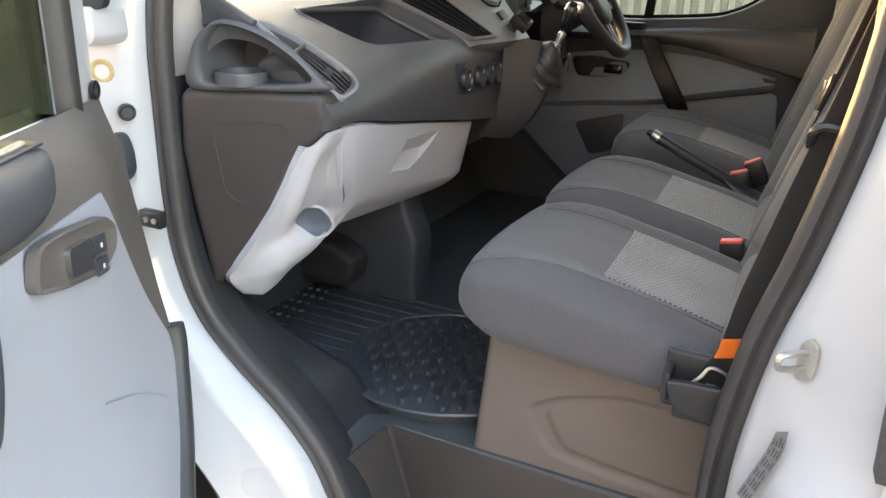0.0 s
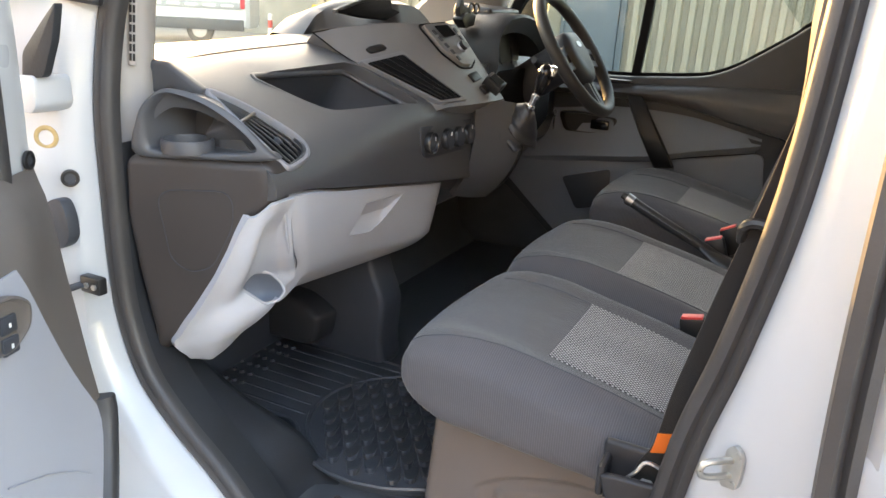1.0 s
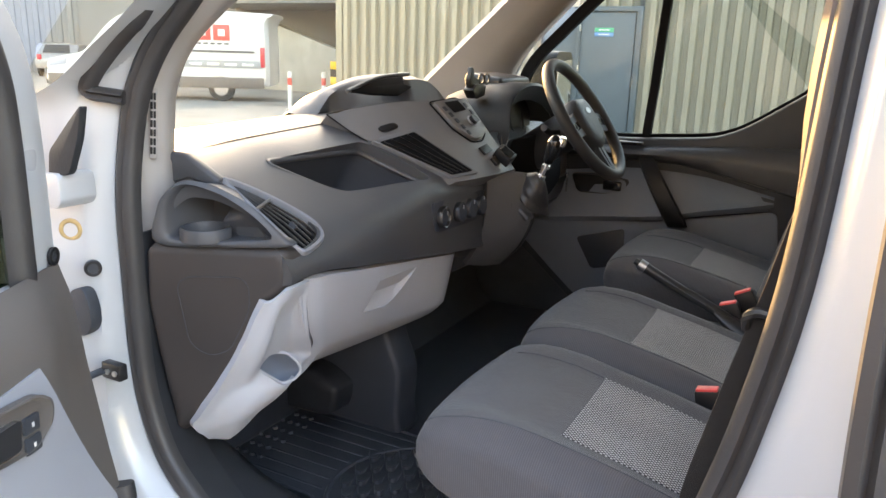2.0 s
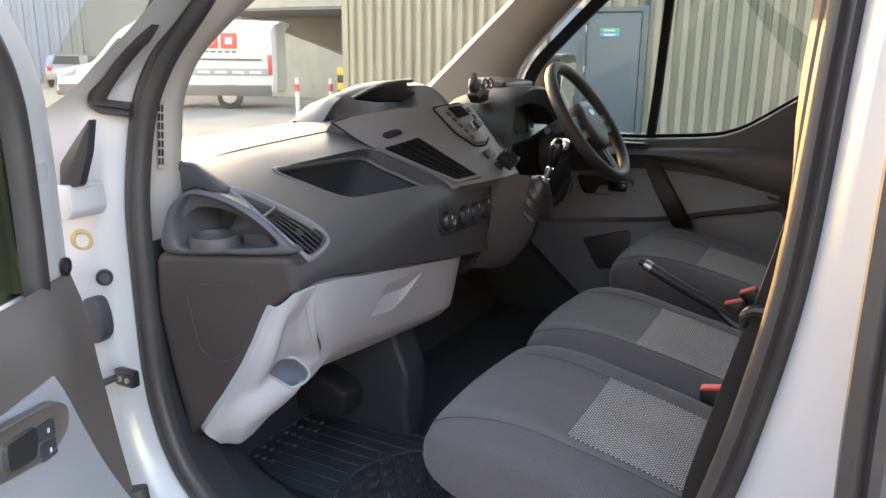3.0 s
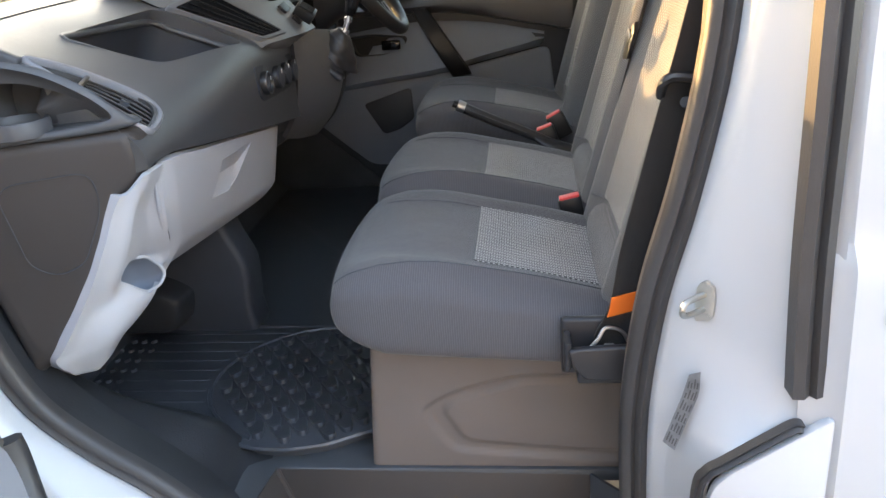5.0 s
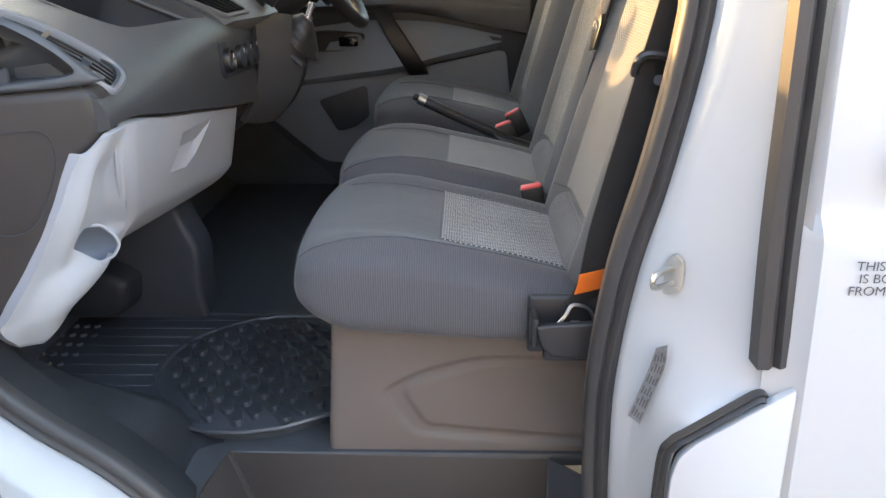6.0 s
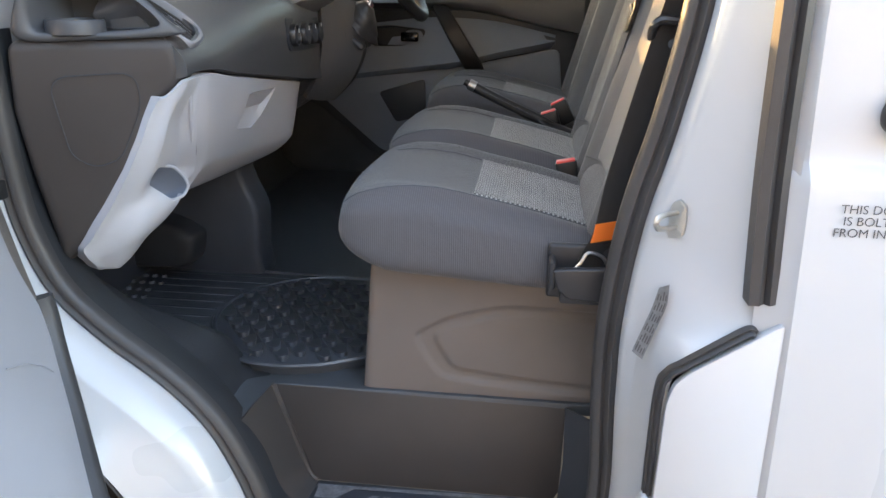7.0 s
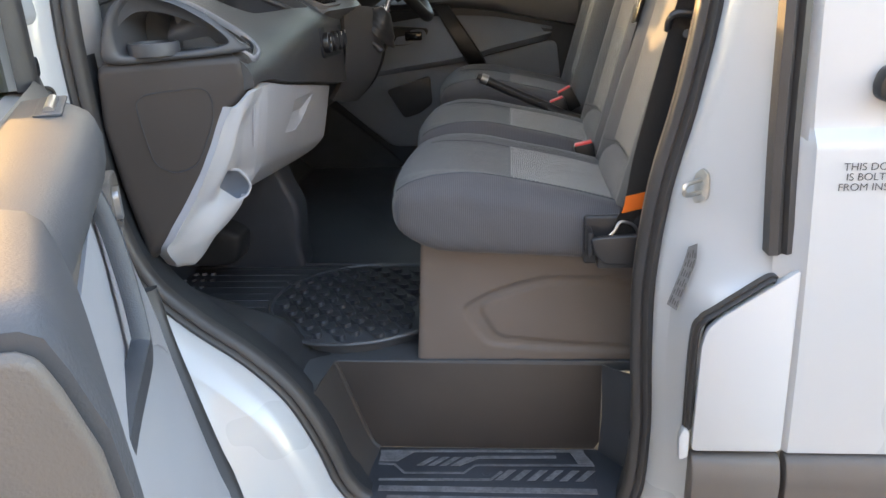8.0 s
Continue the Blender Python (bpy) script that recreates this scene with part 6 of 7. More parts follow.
# ---------------------------------------------------------------- open passenger door (own axes: along, inward, up)
th = radians(63)
DM = Matrix(((math.cos(th), math.sin(th), 0, -0.3514), (-math.sin(th), math.cos(th), 0, 0), (0, 0, 1, 0), (0, 0, 0, 1)))
pdoor = thing("passenger_door", (0, 0, 0), "open white passenger door with a grey lining and a pull strap", "door", m=DM)
def dz(poly, n):
    return [V(u, n, z) for u, z in poly]
shell = round_poly([(-0.045, 0.97), (-0.03, 1.235), (0.93, 1.235), (0.96, 1.1), (0.955, 0.47), (0.30, 0.47), (0.10, 0.70)], 0.03)
part("door_shell", prism(dz(shell, -0.16), (0, 0.094, 0), 0.012, 3), WHITE, pdoor, "white painted shell")
fo = curve([(0.012, 0, 1.215), (0.012, 0, 1.40), (0.022, 0, 1.50), (0.062, 0, 1.575), (0.16, 0, 1.68), (0.28, 0, 1.79), (0.42, 0, 1.85), (0.80, 0, 1.86), (0.88, 0, 1.80), (0.90, 0, 1.60), (0.92, 0, 1.215)], 5)
cw = V(0.47, 0, 1.52)
fo = [p + V(-0.006, -0.034, 0) for p in fo]
wide = [p + V(-0.022 * max(0.0, min(1.0, (0.5 - p.x) / 0.4)), 0, 0) for p in fo]
fi = [cw + (p - cw) * 0.905 + V(0.012, 0, -0.004) for p in fo]
fi = [V(p.x, q.y, p.z) for p, q in zip(fi, fo)]
bm = loft([[p + V(0, -0.085, 0) for p in wide], [p + V(0, -0.04, 0) for p in wide], [p.lerp(q, 0.5) + V(0, -0.032, 0) for p, q in zip(wide, fi)], [p + V(0, -0.038, 0) for p in fi], [p + V(0, -0.085, 0) for p in fi], [p + V(0, -0.085, 0) for p in wide]], False, False)
part("window_frame", bm, WHITE, pdoor, "", 50)
part("window_seal", sweep([p + V(0, -0.036, 0) for p in fi], [(-0.020, -0.010), (0.016, -0.010), (0.016, 0.006), (0.0, 0.014), (-0.016, 0.008)], (0, 1, 0)), RUBBER, pdoor, "", 60)
part("window_pane", prism([p + V(0, -0.062, 0) for p in fi], (0, 0.004, 0), 0), DOORGLASS, pdoor, shadow=False)
# dark lining: its hinge-side edge (z: along, inward), and its depth further in
edge_t = [(0.52, 0.42, 0.085), (0.62, 0.34, 0.084), (0.72, 0.245, 0.072), (0.755, 0.195, 0.058), (0.818, 0.113, 0.038), (0.885, 0.060, 0.022), (0.935, 0.040, 0.015), (1.0, 0.037, 0.003), (1.115, 0.034, -0.016), (1.172, 0.022, -0.030), (1.222, -0.004, -0.055), (1.248, 0.000, -0.062)]
body_t = [(0.52, 0.06), (0.72, 0.060), (0.82, 0.042), (0.90, 0.022), (1.0, 0.008), (1.10, 0.001), (1.17, -0.004), (1.215, -0.022), (1.24, -0.045), (1.252, -0.060)]
def lin_n(u, z):
    ue, ne = lerp_table(edge_t, z)
    (nb,) = lerp_table(body_t, z)
    f = max(0.0, min(1.0, (u - ue) / 0.13))
    return ne + (nb - ne) * f * f * (3 - 2 * f)
rows = []
for i in range(40):
    z = 0.52 + (1.252 - 0.52) * i / 39
    ue = lerp_table(edge_t, z)[0]
    rows.append([V(ue, lin_n(ue, z) - 0.03, z)] + [V(ue + (0.945 - ue) * j / 30, lin_n(ue + (0.945 - ue) * j / 30, z), z) for j in range(31)])
part("lining", sheet(rows, 0.004), STEPGREY, pdoor, "dark grey door lining", 60)
rows = []
for i in range(30):
    z = 1.176 - (1.176 - 0.56) * i / 29
    ul = 0.170 + (0.050 - 0.170) * (1.176 - z) / (1.176 - 0.93) if z > 0.93 else lerp_table(edge_t, z)[0] + 0.012
    rows.append([V(ul + (0.90 - ul) * j / 24, lin_n(ul + (0.90 - ul) * j / 24, z) + 0.003 + (0.002 if z < 0.905 else 0.0), z) for j in range(25)])
part("lining_panel", sheet(rows, 0.003), DOORGREY, pdoor, "pale blue-grey lining panel with a pocket", 60)
part("pocket_joint", tube([V(u, lin_n(u, z) + 0.0055, z) for u, z in ((0.118, 0.880), (0.15, 0.905), (0.20, 0.935), (0.27, 0.966))], 0.0010, 6), DOORGREY, pdoor)
PAD = mat("pad_plastic", (0.058, 0.061, 0.069), 0.55, 0, 0.08, 5, 0.3, 700, spec=0.32)
EO_ = [(-0.06, 1.283), (-0.02, 1.284), (0.006, 1.284), (0.016, 1.283), (0.021, 1.280), (0.025, 1.270), (0.031, 1.250), (0.034, 1.221), (0.036, 1.180), (0.037, 1.130), (0.038, 1.060), (0.038, 0.980), (0.034, 0.930), (0.030, 0.915), (-0.06, 0.915)]
EI_ = [(-0.06, 1.250), (-0.04, 1.250), (-0.026, 1.249), (-0.016, 1.246), (-0.010, 1.240), (-0.007, 1.230), (-0.006, 1.216), (-0.008, 1.195), (-0.012, 1.165), (-0.016, 1.130), (-0.020, 1.070), (-0.022, 1.010), (-0.024, 0.980), (-0.028, 0.970), (-0.06, 0.970)]
rows = []
for u in (0.68, 0.70, 0.72, 0.75, 0.78, 0.82, 0.86, 0.89, 0.915):
    f = ((u - 0.68) / 0.235) ** 0.7
    rows.append([V(u, a[0] + (b[0] - a[0]) * f, a[1] + (b[1] - a[1]) * f) for a, b in zip(EI_, EO_)])
rows.append([V(0.922, n * 0.97, 1.0 + (z - 1.0) * 0.988) for n, z in EO_])
bol = part("rear_bolster", loft(rows), PAD, pdoor, "grey padded end of the door lining", 60)
# Browner than the pad: warm ground light is put into this face's colour.
part("bolster_end", prism([V(0.9225, n * 0.90, 1.0 + (z - 1.0) * 0.975) for n, z in EO_], (0.006, 0, 0), 0.003, 3), STEPGREY, bol, "end face coloured brown-grey for warm ground light")
part("end_cover", tube([V(0.930, -0.006 + 0.014 * math.cos(a), 1.205 + 0.012 * math.sin(a)) for a in (math.pi * q / 12 for q in range(-4, 9))], 0.0008, 6, (1, 0, 0)), DARK, bol)
bz = [(0.352, 1.178), (0.30, 1.176), (0.20, 1.160), (0.172, 1.140), (0.176, 1.115), (0.215, 1.100), (0.30, 1.118), (0.366, 1.138)]
bez = part("handle_bezel", loft([[V(0.27 + (u - 0.27) * k, n, 1.139 + (z - 1.139) * k) for u, z in round_poly(bz, 0.014)] for k, n in ((1.0, 0.002), (1.0, 0.0115), (0.94, 0.013), (0.86, 0.0095))]), STEPGREY, pdoor, "dark inner handle with lock switches")
part("inner_handle", loft([[V(u, n, z) for u, z in round_poly([(0.30, 1.158), (0.245, 1.152), (0.250, 1.118), (0.30, 1.128)], 0.008)] for n in (0.009, 0.016)]), SATIN, bez, "satin pull handle")
for k in range(2):
    sw_ = part("lock_switch", prism(dz(round_poly([(0.236, 1.146 - 0.024 * k), (0.206, 1.142 - 0.024 * k), (0.206, 1.122 - 0.024 * k), (0.236, 1.126 - 0.024 * k)], 0.003), 0.009), (0, 0.0035, 0), 0.001), DARK, bez)
    part("switch_mark", prism(dz([(0.2225, 1.1360 - 0.024 * k), (0.2185, 1.1355 - 0.024 * k), (0.2185, 1.1305 - 0.024 * k), (0.2225, 1.1310 - 0.024 * k)], 0.0127), (0, 0.0006, 0), 0), MARK, bez)
# padded door top
ar = []
for u in (0.245, 0.255, 0.275, 0.31, 0.36, 0.45, 0.60, 0.75, 0.88, 0.935):
    k = min(1.0, max(0.0, (u - 0.245) / 0.10)) ** 0.5
    r = 0.026 * max(0.0, min(1.0, (u - 0.42) / 0.36))
    n1 = -0.020 + 0.036 * k - 0.014 * max(0.0, (u - 0.5) / 0.43)
    ar.append([V(u, -0.06, 1.250), V(u, -0.035, 1.252), V(u, n1 - 0.018, 1.250), V(u, n1 - 0.004, 1.243), V(u, n1, 1.228), V(u, n1 - 0.001, 1.205 + r), V(u, n1 - 0.008, 1.190 + r), V(u, -0.04, 1.184 + r)])
part("armrest", loft(ar), PAD, pdoor, "dark grey padded door top", 60)
part("lock_pull_base", prism([V(u, n, 1.2505) for u, n in round_poly([(0.255, -0.040), (0.255, -0.014), (0.38, -0.012), (0.38, -0.036)], 0.006)], (0, 0, 0.003), 0.001), DARK, pdoor)
part("lock_pull", tube([V(0.275, -0.026, 1.253), V(0.36, -0.024, 1.253)], 0.0050, 10), SATIN, pdoor)
st = curve([(0.44, 0.002, 1.205), (0.447, 0.012, 1.17), (0.462, 0.019, 1.12), (0.480, 0.022, 1.080), (0.492, 0.021, 1.066), (0.53, 0.015, 1.061), (0.58, 0.007, 1.057), (0.62, 0.002, 1.054)], 6)
part("pull_strap", sweep(st, [(-0.012, -0.010), (0.012, -0.010), (0.014, -0.002), (0.010, 0.005), (-0.010, 0.005), (-0.014, -0.002)], (0, 1, 0)), DARK, pdoor, "dark moulded pull strap", 60)
part("lower_edge_rubber", sweep([V(lerp_table(edge_t, z)[0] - 0.002, lerp_table(edge_t, z)[1] - 0.002, z) for z in [0.945 - 0.425 * i / 24 for i in range(25)]], [(-0.012, -0.016), (0.012, -0.016), (0.013, 0.012), (0.006, 0.019), (-0.007, 0.019), (-0.013, 0.012)], (0, 1, 0)), mat("door_edge_rubber", (0.030, 0.030, 0.032), 0.5, 0, 0.2, 9, 0.25, 300), pdoor, "", 60)
part("door_grommet", ring((0.008, -0.064, 1.262), (0, 1, 0), 0.006, 0.0125, 0.005, 20), BLACK, pdoor)
part("grommet_centre", disc((0.008, -0.064, 1.262), (0, 1, 0), 0.008, 0.003, 16), DARK, pdoor)

# ---------------------------------------------------------------- driver door, far side
ddoor = thing("driver_door", (0.0, 1.78, 0.6), "closed driver door with a dark lining and a big side window", "door")
wl = [(-0.52, 1.288), (-0.149, 1.290), (0.0, 1.298), (0.132, 1.310), (0.190, 1.325), (0.250, 1.355), (0.37, 1.438), (0.42, 1.475), (0.50, 1.49)]
wlc = [(p.x, p.y) for p in curve([(x, z, 0) for x, z in wl], 5)]
part("lining", prism(xz(wlc + [(0.52, 1.40), (0.48, 0.66), (-0.19, 0.66), (-0.244, 0.717), (-0.340, 0.800), (-0.440, 0.884), (-0.70, 1.0), (-0.70, 1.25)], 1.745), (0, 0.06, 0), 0.008, 3), DARK, ddoor, "dark grey lining")
rows = []
for i in range(11):
    f = i / 10
    x = -0.50 + 0.93 * f
    zt = lerp_table([(-0.50, 1.262), (-0.15, 1.268), (0.13, 1.285), (0.43, 1.30)], x)[0]
    zb = lerp_table([(-0.50, 1.225), (-0.08, 1.222), (0.0, 1.225), (0.35, 1.165), (0.43, 1.15)], x)[0]
    rows.append([V(x, 1.748, zt), V(x, 1.715, zt - 0.012), V(x, 1.705, (zt + zb) / 2), V(x, 1.715, zb + 0.008), V(x, 1.748, zb)])
part("door_top_pad", loft(rows, True, True), DASH, ddoor, "", 60)
rows = []
for i in range(13):
    f = i / 12
    x = -0.42 + 0.765 * f
    zt = lerp_table([(-0.42, 1.16), (-0.20, 1.19), (-0.05, 1.205), (0.10, 1.200), (0.345, 1.155)], x)[0]
    zb = lerp_table([(-0.42, 0.985), (-0.20, 1.020), (0.05, 1.055), (0.12, 1.075), (0.345, 1.120)], x)[0]
    out = lerp_table([(-0.42, 1.735), (-0.2, 1.712), (0.05, 1.695), (0.25, 1.705), (0.345, 1.738)], x)[0]
    rows.append([V(x, 1.75, zt), V(x, 1.738, zt - 0.01), V(x, out + 0.018, zb + (zt - zb) * 0.45), V(x, out, zb + 0.012), V(x, out + 0.012, zb - 0.004), V(x, 1.75, zb - 0.012)])
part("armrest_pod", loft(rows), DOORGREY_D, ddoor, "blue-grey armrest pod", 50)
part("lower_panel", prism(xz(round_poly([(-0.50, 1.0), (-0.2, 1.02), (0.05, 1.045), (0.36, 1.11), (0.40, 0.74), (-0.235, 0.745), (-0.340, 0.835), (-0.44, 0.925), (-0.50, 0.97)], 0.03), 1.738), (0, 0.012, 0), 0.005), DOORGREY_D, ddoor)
part("pull_strap", loft([[V(x - w, y + 0.012, z - 0.004), V(x - w * 0.8, y, z), V(x + w * 0.8, y, z + 0.004), V(x + w, y + 0.012, z + 0.002)] for x, y, z, w in ((-0.040, 1.715, 1.245, 0.024), (-0.022, 1.690, 1.220, 0.026), (0.028, 1.672, 1.140, 0.030), (0.078, 1.662, 1.062, 0.032), (0.088, 1.672, 1.040, 0.030), (0.085, 1.71, 1.03, 0.026))]), BLACK, ddoor, "black pull strap", 60)
hz = part("handle_bezel", loft([[V(-0.175 + (x + 0.175) * k, y, 1.132 + (z - 1.132) * k) for x, z in round_poly([(-0.275, 1.165), (-0.20, 1.172), (-0.085, 1.162), (-0.080, 1.140), (-0.15, 1.108), (-0.25, 1.105)], 0.018)] for k, y in ((1.05, 1.738), (1.0, 1.728), (0.92, 1.726), (0.85, 1.732))]), BLACK, ddoor)
part("inner_handle", box((-0.165, 1.718, 1.122), (-0.105, 1.730, 1.152), 0.005), GLOSS, hz)
part("sill_cover", box((-0.72, 1.768, 0.60), (0.50, 1.83, 1.02), 0.01, 2), CARPET, van)
part("speaker_grille", prism(xz(round_poly([(-0.245, 0.952), (-0.085, 1.000), (-0.080, 0.900), (-0.130, 0.865), (-0.185, 0.850)], 0.015), 1.732), (0, 0.008, 0), 0.002), DARK, ddoor, "")
part("window_switch", box((-0.150, 1.712, 1.276), (-0.050, 1.742, 1.2835), 0.006), BLACK, ddoor, "")
wf = curve([(-0.495, 1.80, 1.29), (-0.49, 1.80, 1.43), (-0.455, 1.80, 1.515), (-0.36, 1.79, 1.61), (-0.242, 1.775, 1.719), (-0.12, 1.75, 1.82), (0.0, 1.745, 1.85), (0.36, 1.745, 1.85), (0.43, 1.75, 1.80), (0.445, 1.775, 1.62), (0.44, 1.795, 1.50), (0.40, 1.80, 1.455)], 5)
part("window_seal", sweep(wf, [(-0.017, -0.014), (0.017, -0.014), (0.017, 0.012), (-0.017, 0.012)], (0, -1, 0)), MATTBLACK, ddoor, "", 60)
part("sill_seal", sweep([V(x, 1.798, z + 0.004) for x, z in wlc], [(-0.006, -0.01), (0.006, -0.01), (0.006, 0.008), (-0.006, 0.008)], (0, -1, 0)), MATTBLACK, ddoor, "", 60)
part("window_divider", loft([[V(x - 0.013, y, z), V(x + 0.013, y, z), V(x + 0.013, y + 0.02, z), V(x - 0.013, y + 0.02, z)] for x, y, z in ((-0.058, 1.785, 1.285), (-0.045, 1.782, 1.45), (-0.026, 1.760, 1.715), (-0.015, 1.742, 1.85))]), MATTBLACK, ddoor, "black window divider")
part("window_pane", prism([V(p.x, 1.806, p.z) for p in wf] + [V(x, 1.806, z) for x, z in reversed(wlc)], (0, 0.003, 0), 0), GLASS, ddoor, shadow=False)
Ls = curve([(-0.92, 1.70, 1.33), (-0.823, 1.70, 1.422), (-0.647, 1.69, 1.579), (-0.486, 1.68, 1.722), (-0.33, 1.66, 1.87)], 5)
Rs = curve([(-0.60, 1.795, 1.33), (-0.555, 1.79, 1.44), (-0.50, 1.785, 1.54), (-0.38, 1.77, 1.66), (-0.20, 1.74, 1.83)], 5)
part("far_pillar_trim", sheet([[p + V(-0.03, 0.02, 0) for p in Ls], Ls, [a.lerp(b, 0.5) + V(0.01, -0.012, 0) for a, b in zip(Ls, Rs)], Rs, [p + V(0, 0.05, 0) for p in Rs]], 0.004), BEIGE, van, "pale beige pillar trim", 60)
part("far_lock_pillar_trim", prism(xz([(0.46, 1.46), (0.45, 1.62), (0.44, 1.85), (0.64, 1.87), (0.64, 0.66), (0.47, 0.66)], 1.735), (0, 0.08, 0), 0.015, 3), BEIGE, van)
part("far_roof_rail", box((-0.30, 1.70, 1.84), (0.64, 1.86, 1.91), 0.02, 3), BEIGE, van)
part("far_pillar_skin", sheet([[p + V(-0.05, 0.10, 0.0) for p in Ls], [p + V(0.0, 0.10, 0.02) for p in Rs]], 0.01), WHITE, van)
mir = thing("door_mirror", (-0.52, 1.98, 1.40), "black housed driver side mirror", "mirror")
part("mirror_housing", loft([[V(x + k * 0.0, 1.985 + a * s, 1.49 + b * s) for a, b in round_poly([(-0.085, -0.13), (-0.085, 0.11), (-0.06, 0.135), (0.08, 0.135), (0.10, 0.10), (0.10, -0.13)], 0.03)] for k, (x, s) in enumerate(((-0.50, 1.0), (-0.53, 1.02), (-0.60, 0.85), (-0.63, 0.5)))]), BLACK, mir)
part("mirror_glass", prism(yz(round_poly([(1.915, 1.375), (1.915, 1.59), (2.07, 1.60), (2.07, 1.375)], 0.02), -0.499), (0.003, 0, 0), 0.001), mat("mirror_silver", (0.9, 0.9, 0.9), 0.01, 1.0, 0.01, 3, 0), mir)
part("mirror_arm", box((-0.58, 1.84, 1.34), (-0.52, 1.96, 1.38), 0.015), BLACK, mir)
for ob in mir.children:
    ob.data.transform(Matrix.Translation((0.085, 0, -0.075)))

# ---------------------------------------------------------------- yard: clad building with fire door
bld = thing("clad_building", (0, 14, 0), "long industrial building with cream ribbed metal cladding", "building")
def cladding(name, p0, p1, z0, z1, material, parent, pitch=0.25, depth=0.09):
    p0, p1 = V(*p0, 0), V(*p1, 0)
    d = (p1 - p0)
    L = d.length
    d.normalize()
    nn = V(d.y, -d.x, 0)
    pts, s = [], 0.0
    while s < L:
        for f, h in ((0.0, 0.0), (0.40, 0.0), (0.50, 1.0), (0.90, 1.0)):
            if s + f * pitch <= L:
                pts.append(p0 + d * (s + f * pitch) + nn * depth * h)
        s += pitch
    return part(name, loft([[p + V(0, 0, z0) for p in pts], [p + V(0, 0, z1) for p in pts]], False, False), material, parent, "", 20)
cladding("ribbed_wall", (-9.9, 14.0), (-5.0, 14.0), 0.12, 4.7, CLAD, bld)
cladding("ribbed_wall", (-3.05, 14.0), (9.0, 14.0), 0.12, 4.7, CLAD, bld)
cladding("ribbed_wall_above_door", (-5.0, 14.0), (-3.05, 14.0), 2.45, 4.7, CLAD, bld)
part("plinth", box((-9.9, 13.93, 0.0), (9.0, 14.2, 0.14), 0.01), CONCRETE, bld)
part("wall_core", box((-9.9, 14.05, 0.0), (9.0, 20.0, 4.7), 0.0), CLADDARK, bld)
part("door_panel_left", box((-5.0, 13.97, 0.14), (-4.28, 14.06, 2.45), 0.01), DOORSTEEL, bld)
part("corner_flashing", box((-9.98, 13.90, 0.0), (-9.82, 14.1, 4.75), 0.01), CLAD, bld)
fd = thing("fire_door", (-3.75, 13.95, 0.1), "grey steel fire door with a small green and blue sign", "door")
part("door_leaf", box((-4.22, 13.93, 0.12), (-3.18, 13.99, 2.35), 0.008), DOORSTEEL, fd)
part("door_frame", prism(xz([(-4.30, 0.10), (-4.30, 2.46), (-3.05, 2.46), (-3.05, 0.10), (-3.16, 0.10), (-3.16, 2.37), (-4.22, 2.37), (-4.22, 0.10)], 13.90), (0, 0.12, 0), 0.006), DOORSTEEL, fd)
part("door_sign_green", box((-3.95, 13.915, 1.99), (-3.58, 13.928, 2.07), 0.002), GREENSIGN, fd)
part("door_sign_blue", box((-3.95, 13.915, 1.91), (-3.58, 13.928, 1.985), 0.002), BLUESIGN, fd)
for z in (2.03, 1.948):
    part("sign_bar", box((-3.87, 13.908, z - 0.012), (-3.66, 13.914, z + 0.012), 0.001), MARK, fd)
for z in (0.45, 1.25, 2.0):
    part("door_hinge", box((-4.245, 13.89, z), (-4.215, 13.93, z + 0.12), 0.004), STEEL, fd)
tap = thing("wall_pipe", (0.3, 13.8, 0), "dark elbow pipe on a pale patch of wall", "pipe")
part("patch", box((-0.62, 13.91, 0.30), (0.35, 13.94, 0.72), 0.004), CONCRETE, tap)
part("elbow", tube(curve([(-0.25, 13.93, 0.62), (-0.25, 13.80, 0.62), (-0.25, 13.72, 0.55), (-0.25, 13.72, 0.40)], 5), 0.05, 10), BLACK, tap)
# recess with beam and ramp wall further along
rec_b = thing("loading_recess", (-14, 22, 0), "shaded loading recess with a pale fascia and a ramp wall", "building")
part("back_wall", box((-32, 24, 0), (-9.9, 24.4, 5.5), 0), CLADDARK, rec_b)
part("fascia", box((-22, 20.0, 3.0), (-9.9, 20.5, 5.2), 0.02), CONCRETE, rec_b)
part("upper_wall", box((-23, 20.2, 5.2), (-9.9, 20.6, 9.8), 0.02), CLAD, rec_b)
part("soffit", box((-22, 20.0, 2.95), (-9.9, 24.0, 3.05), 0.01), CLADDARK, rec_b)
part("ramp_wall", prism(xz([(-20, 0.0), (-20, 2.9), (-12.5, 0.6), (-12.5, 0)], 21.5), (0, 0.3, 0), 0.02), CONCRETE, rec_b)
def bollard(x, y, band):
    o = thing("bollard", (x, y, 0), "thin steel bollard with a red and white band" if band else "thin steel bollard post", "bollard", "yard bollards")
    part("post", tube([V(x, y, 0), V(x, y, 0.95)], 0.055, 12), MARK, o)
    part("band", tube([V(x, y, 0.62), V(x, y, 0.80)], 0.058, 12), LIVERYRED, o)
    part("base", disc((x, y, 0), (0, 0, 1), 0.10, 0.04, 14, 0.01), CONCRETE, o)
bollard(-11.9, 14.6, True)
bollard(-11.3, 15.2, True)
bollard(-4.1, 11.2, True)
hz_b = thing("hazard_barrier", (-11.4, 16.2, 0), "orange barrier board with a yellow and black striped edge", "barrier")
part("board", prism(xz(round_poly([(-11.45, 0.0), (-11.45, 1.25), (-11.2, 1.25), (-10.75, 0.55), (-10.75, 0.0)], 0.05), 16.2), (0, 0.08, 0), 0.01), BARRIER, hz_b)
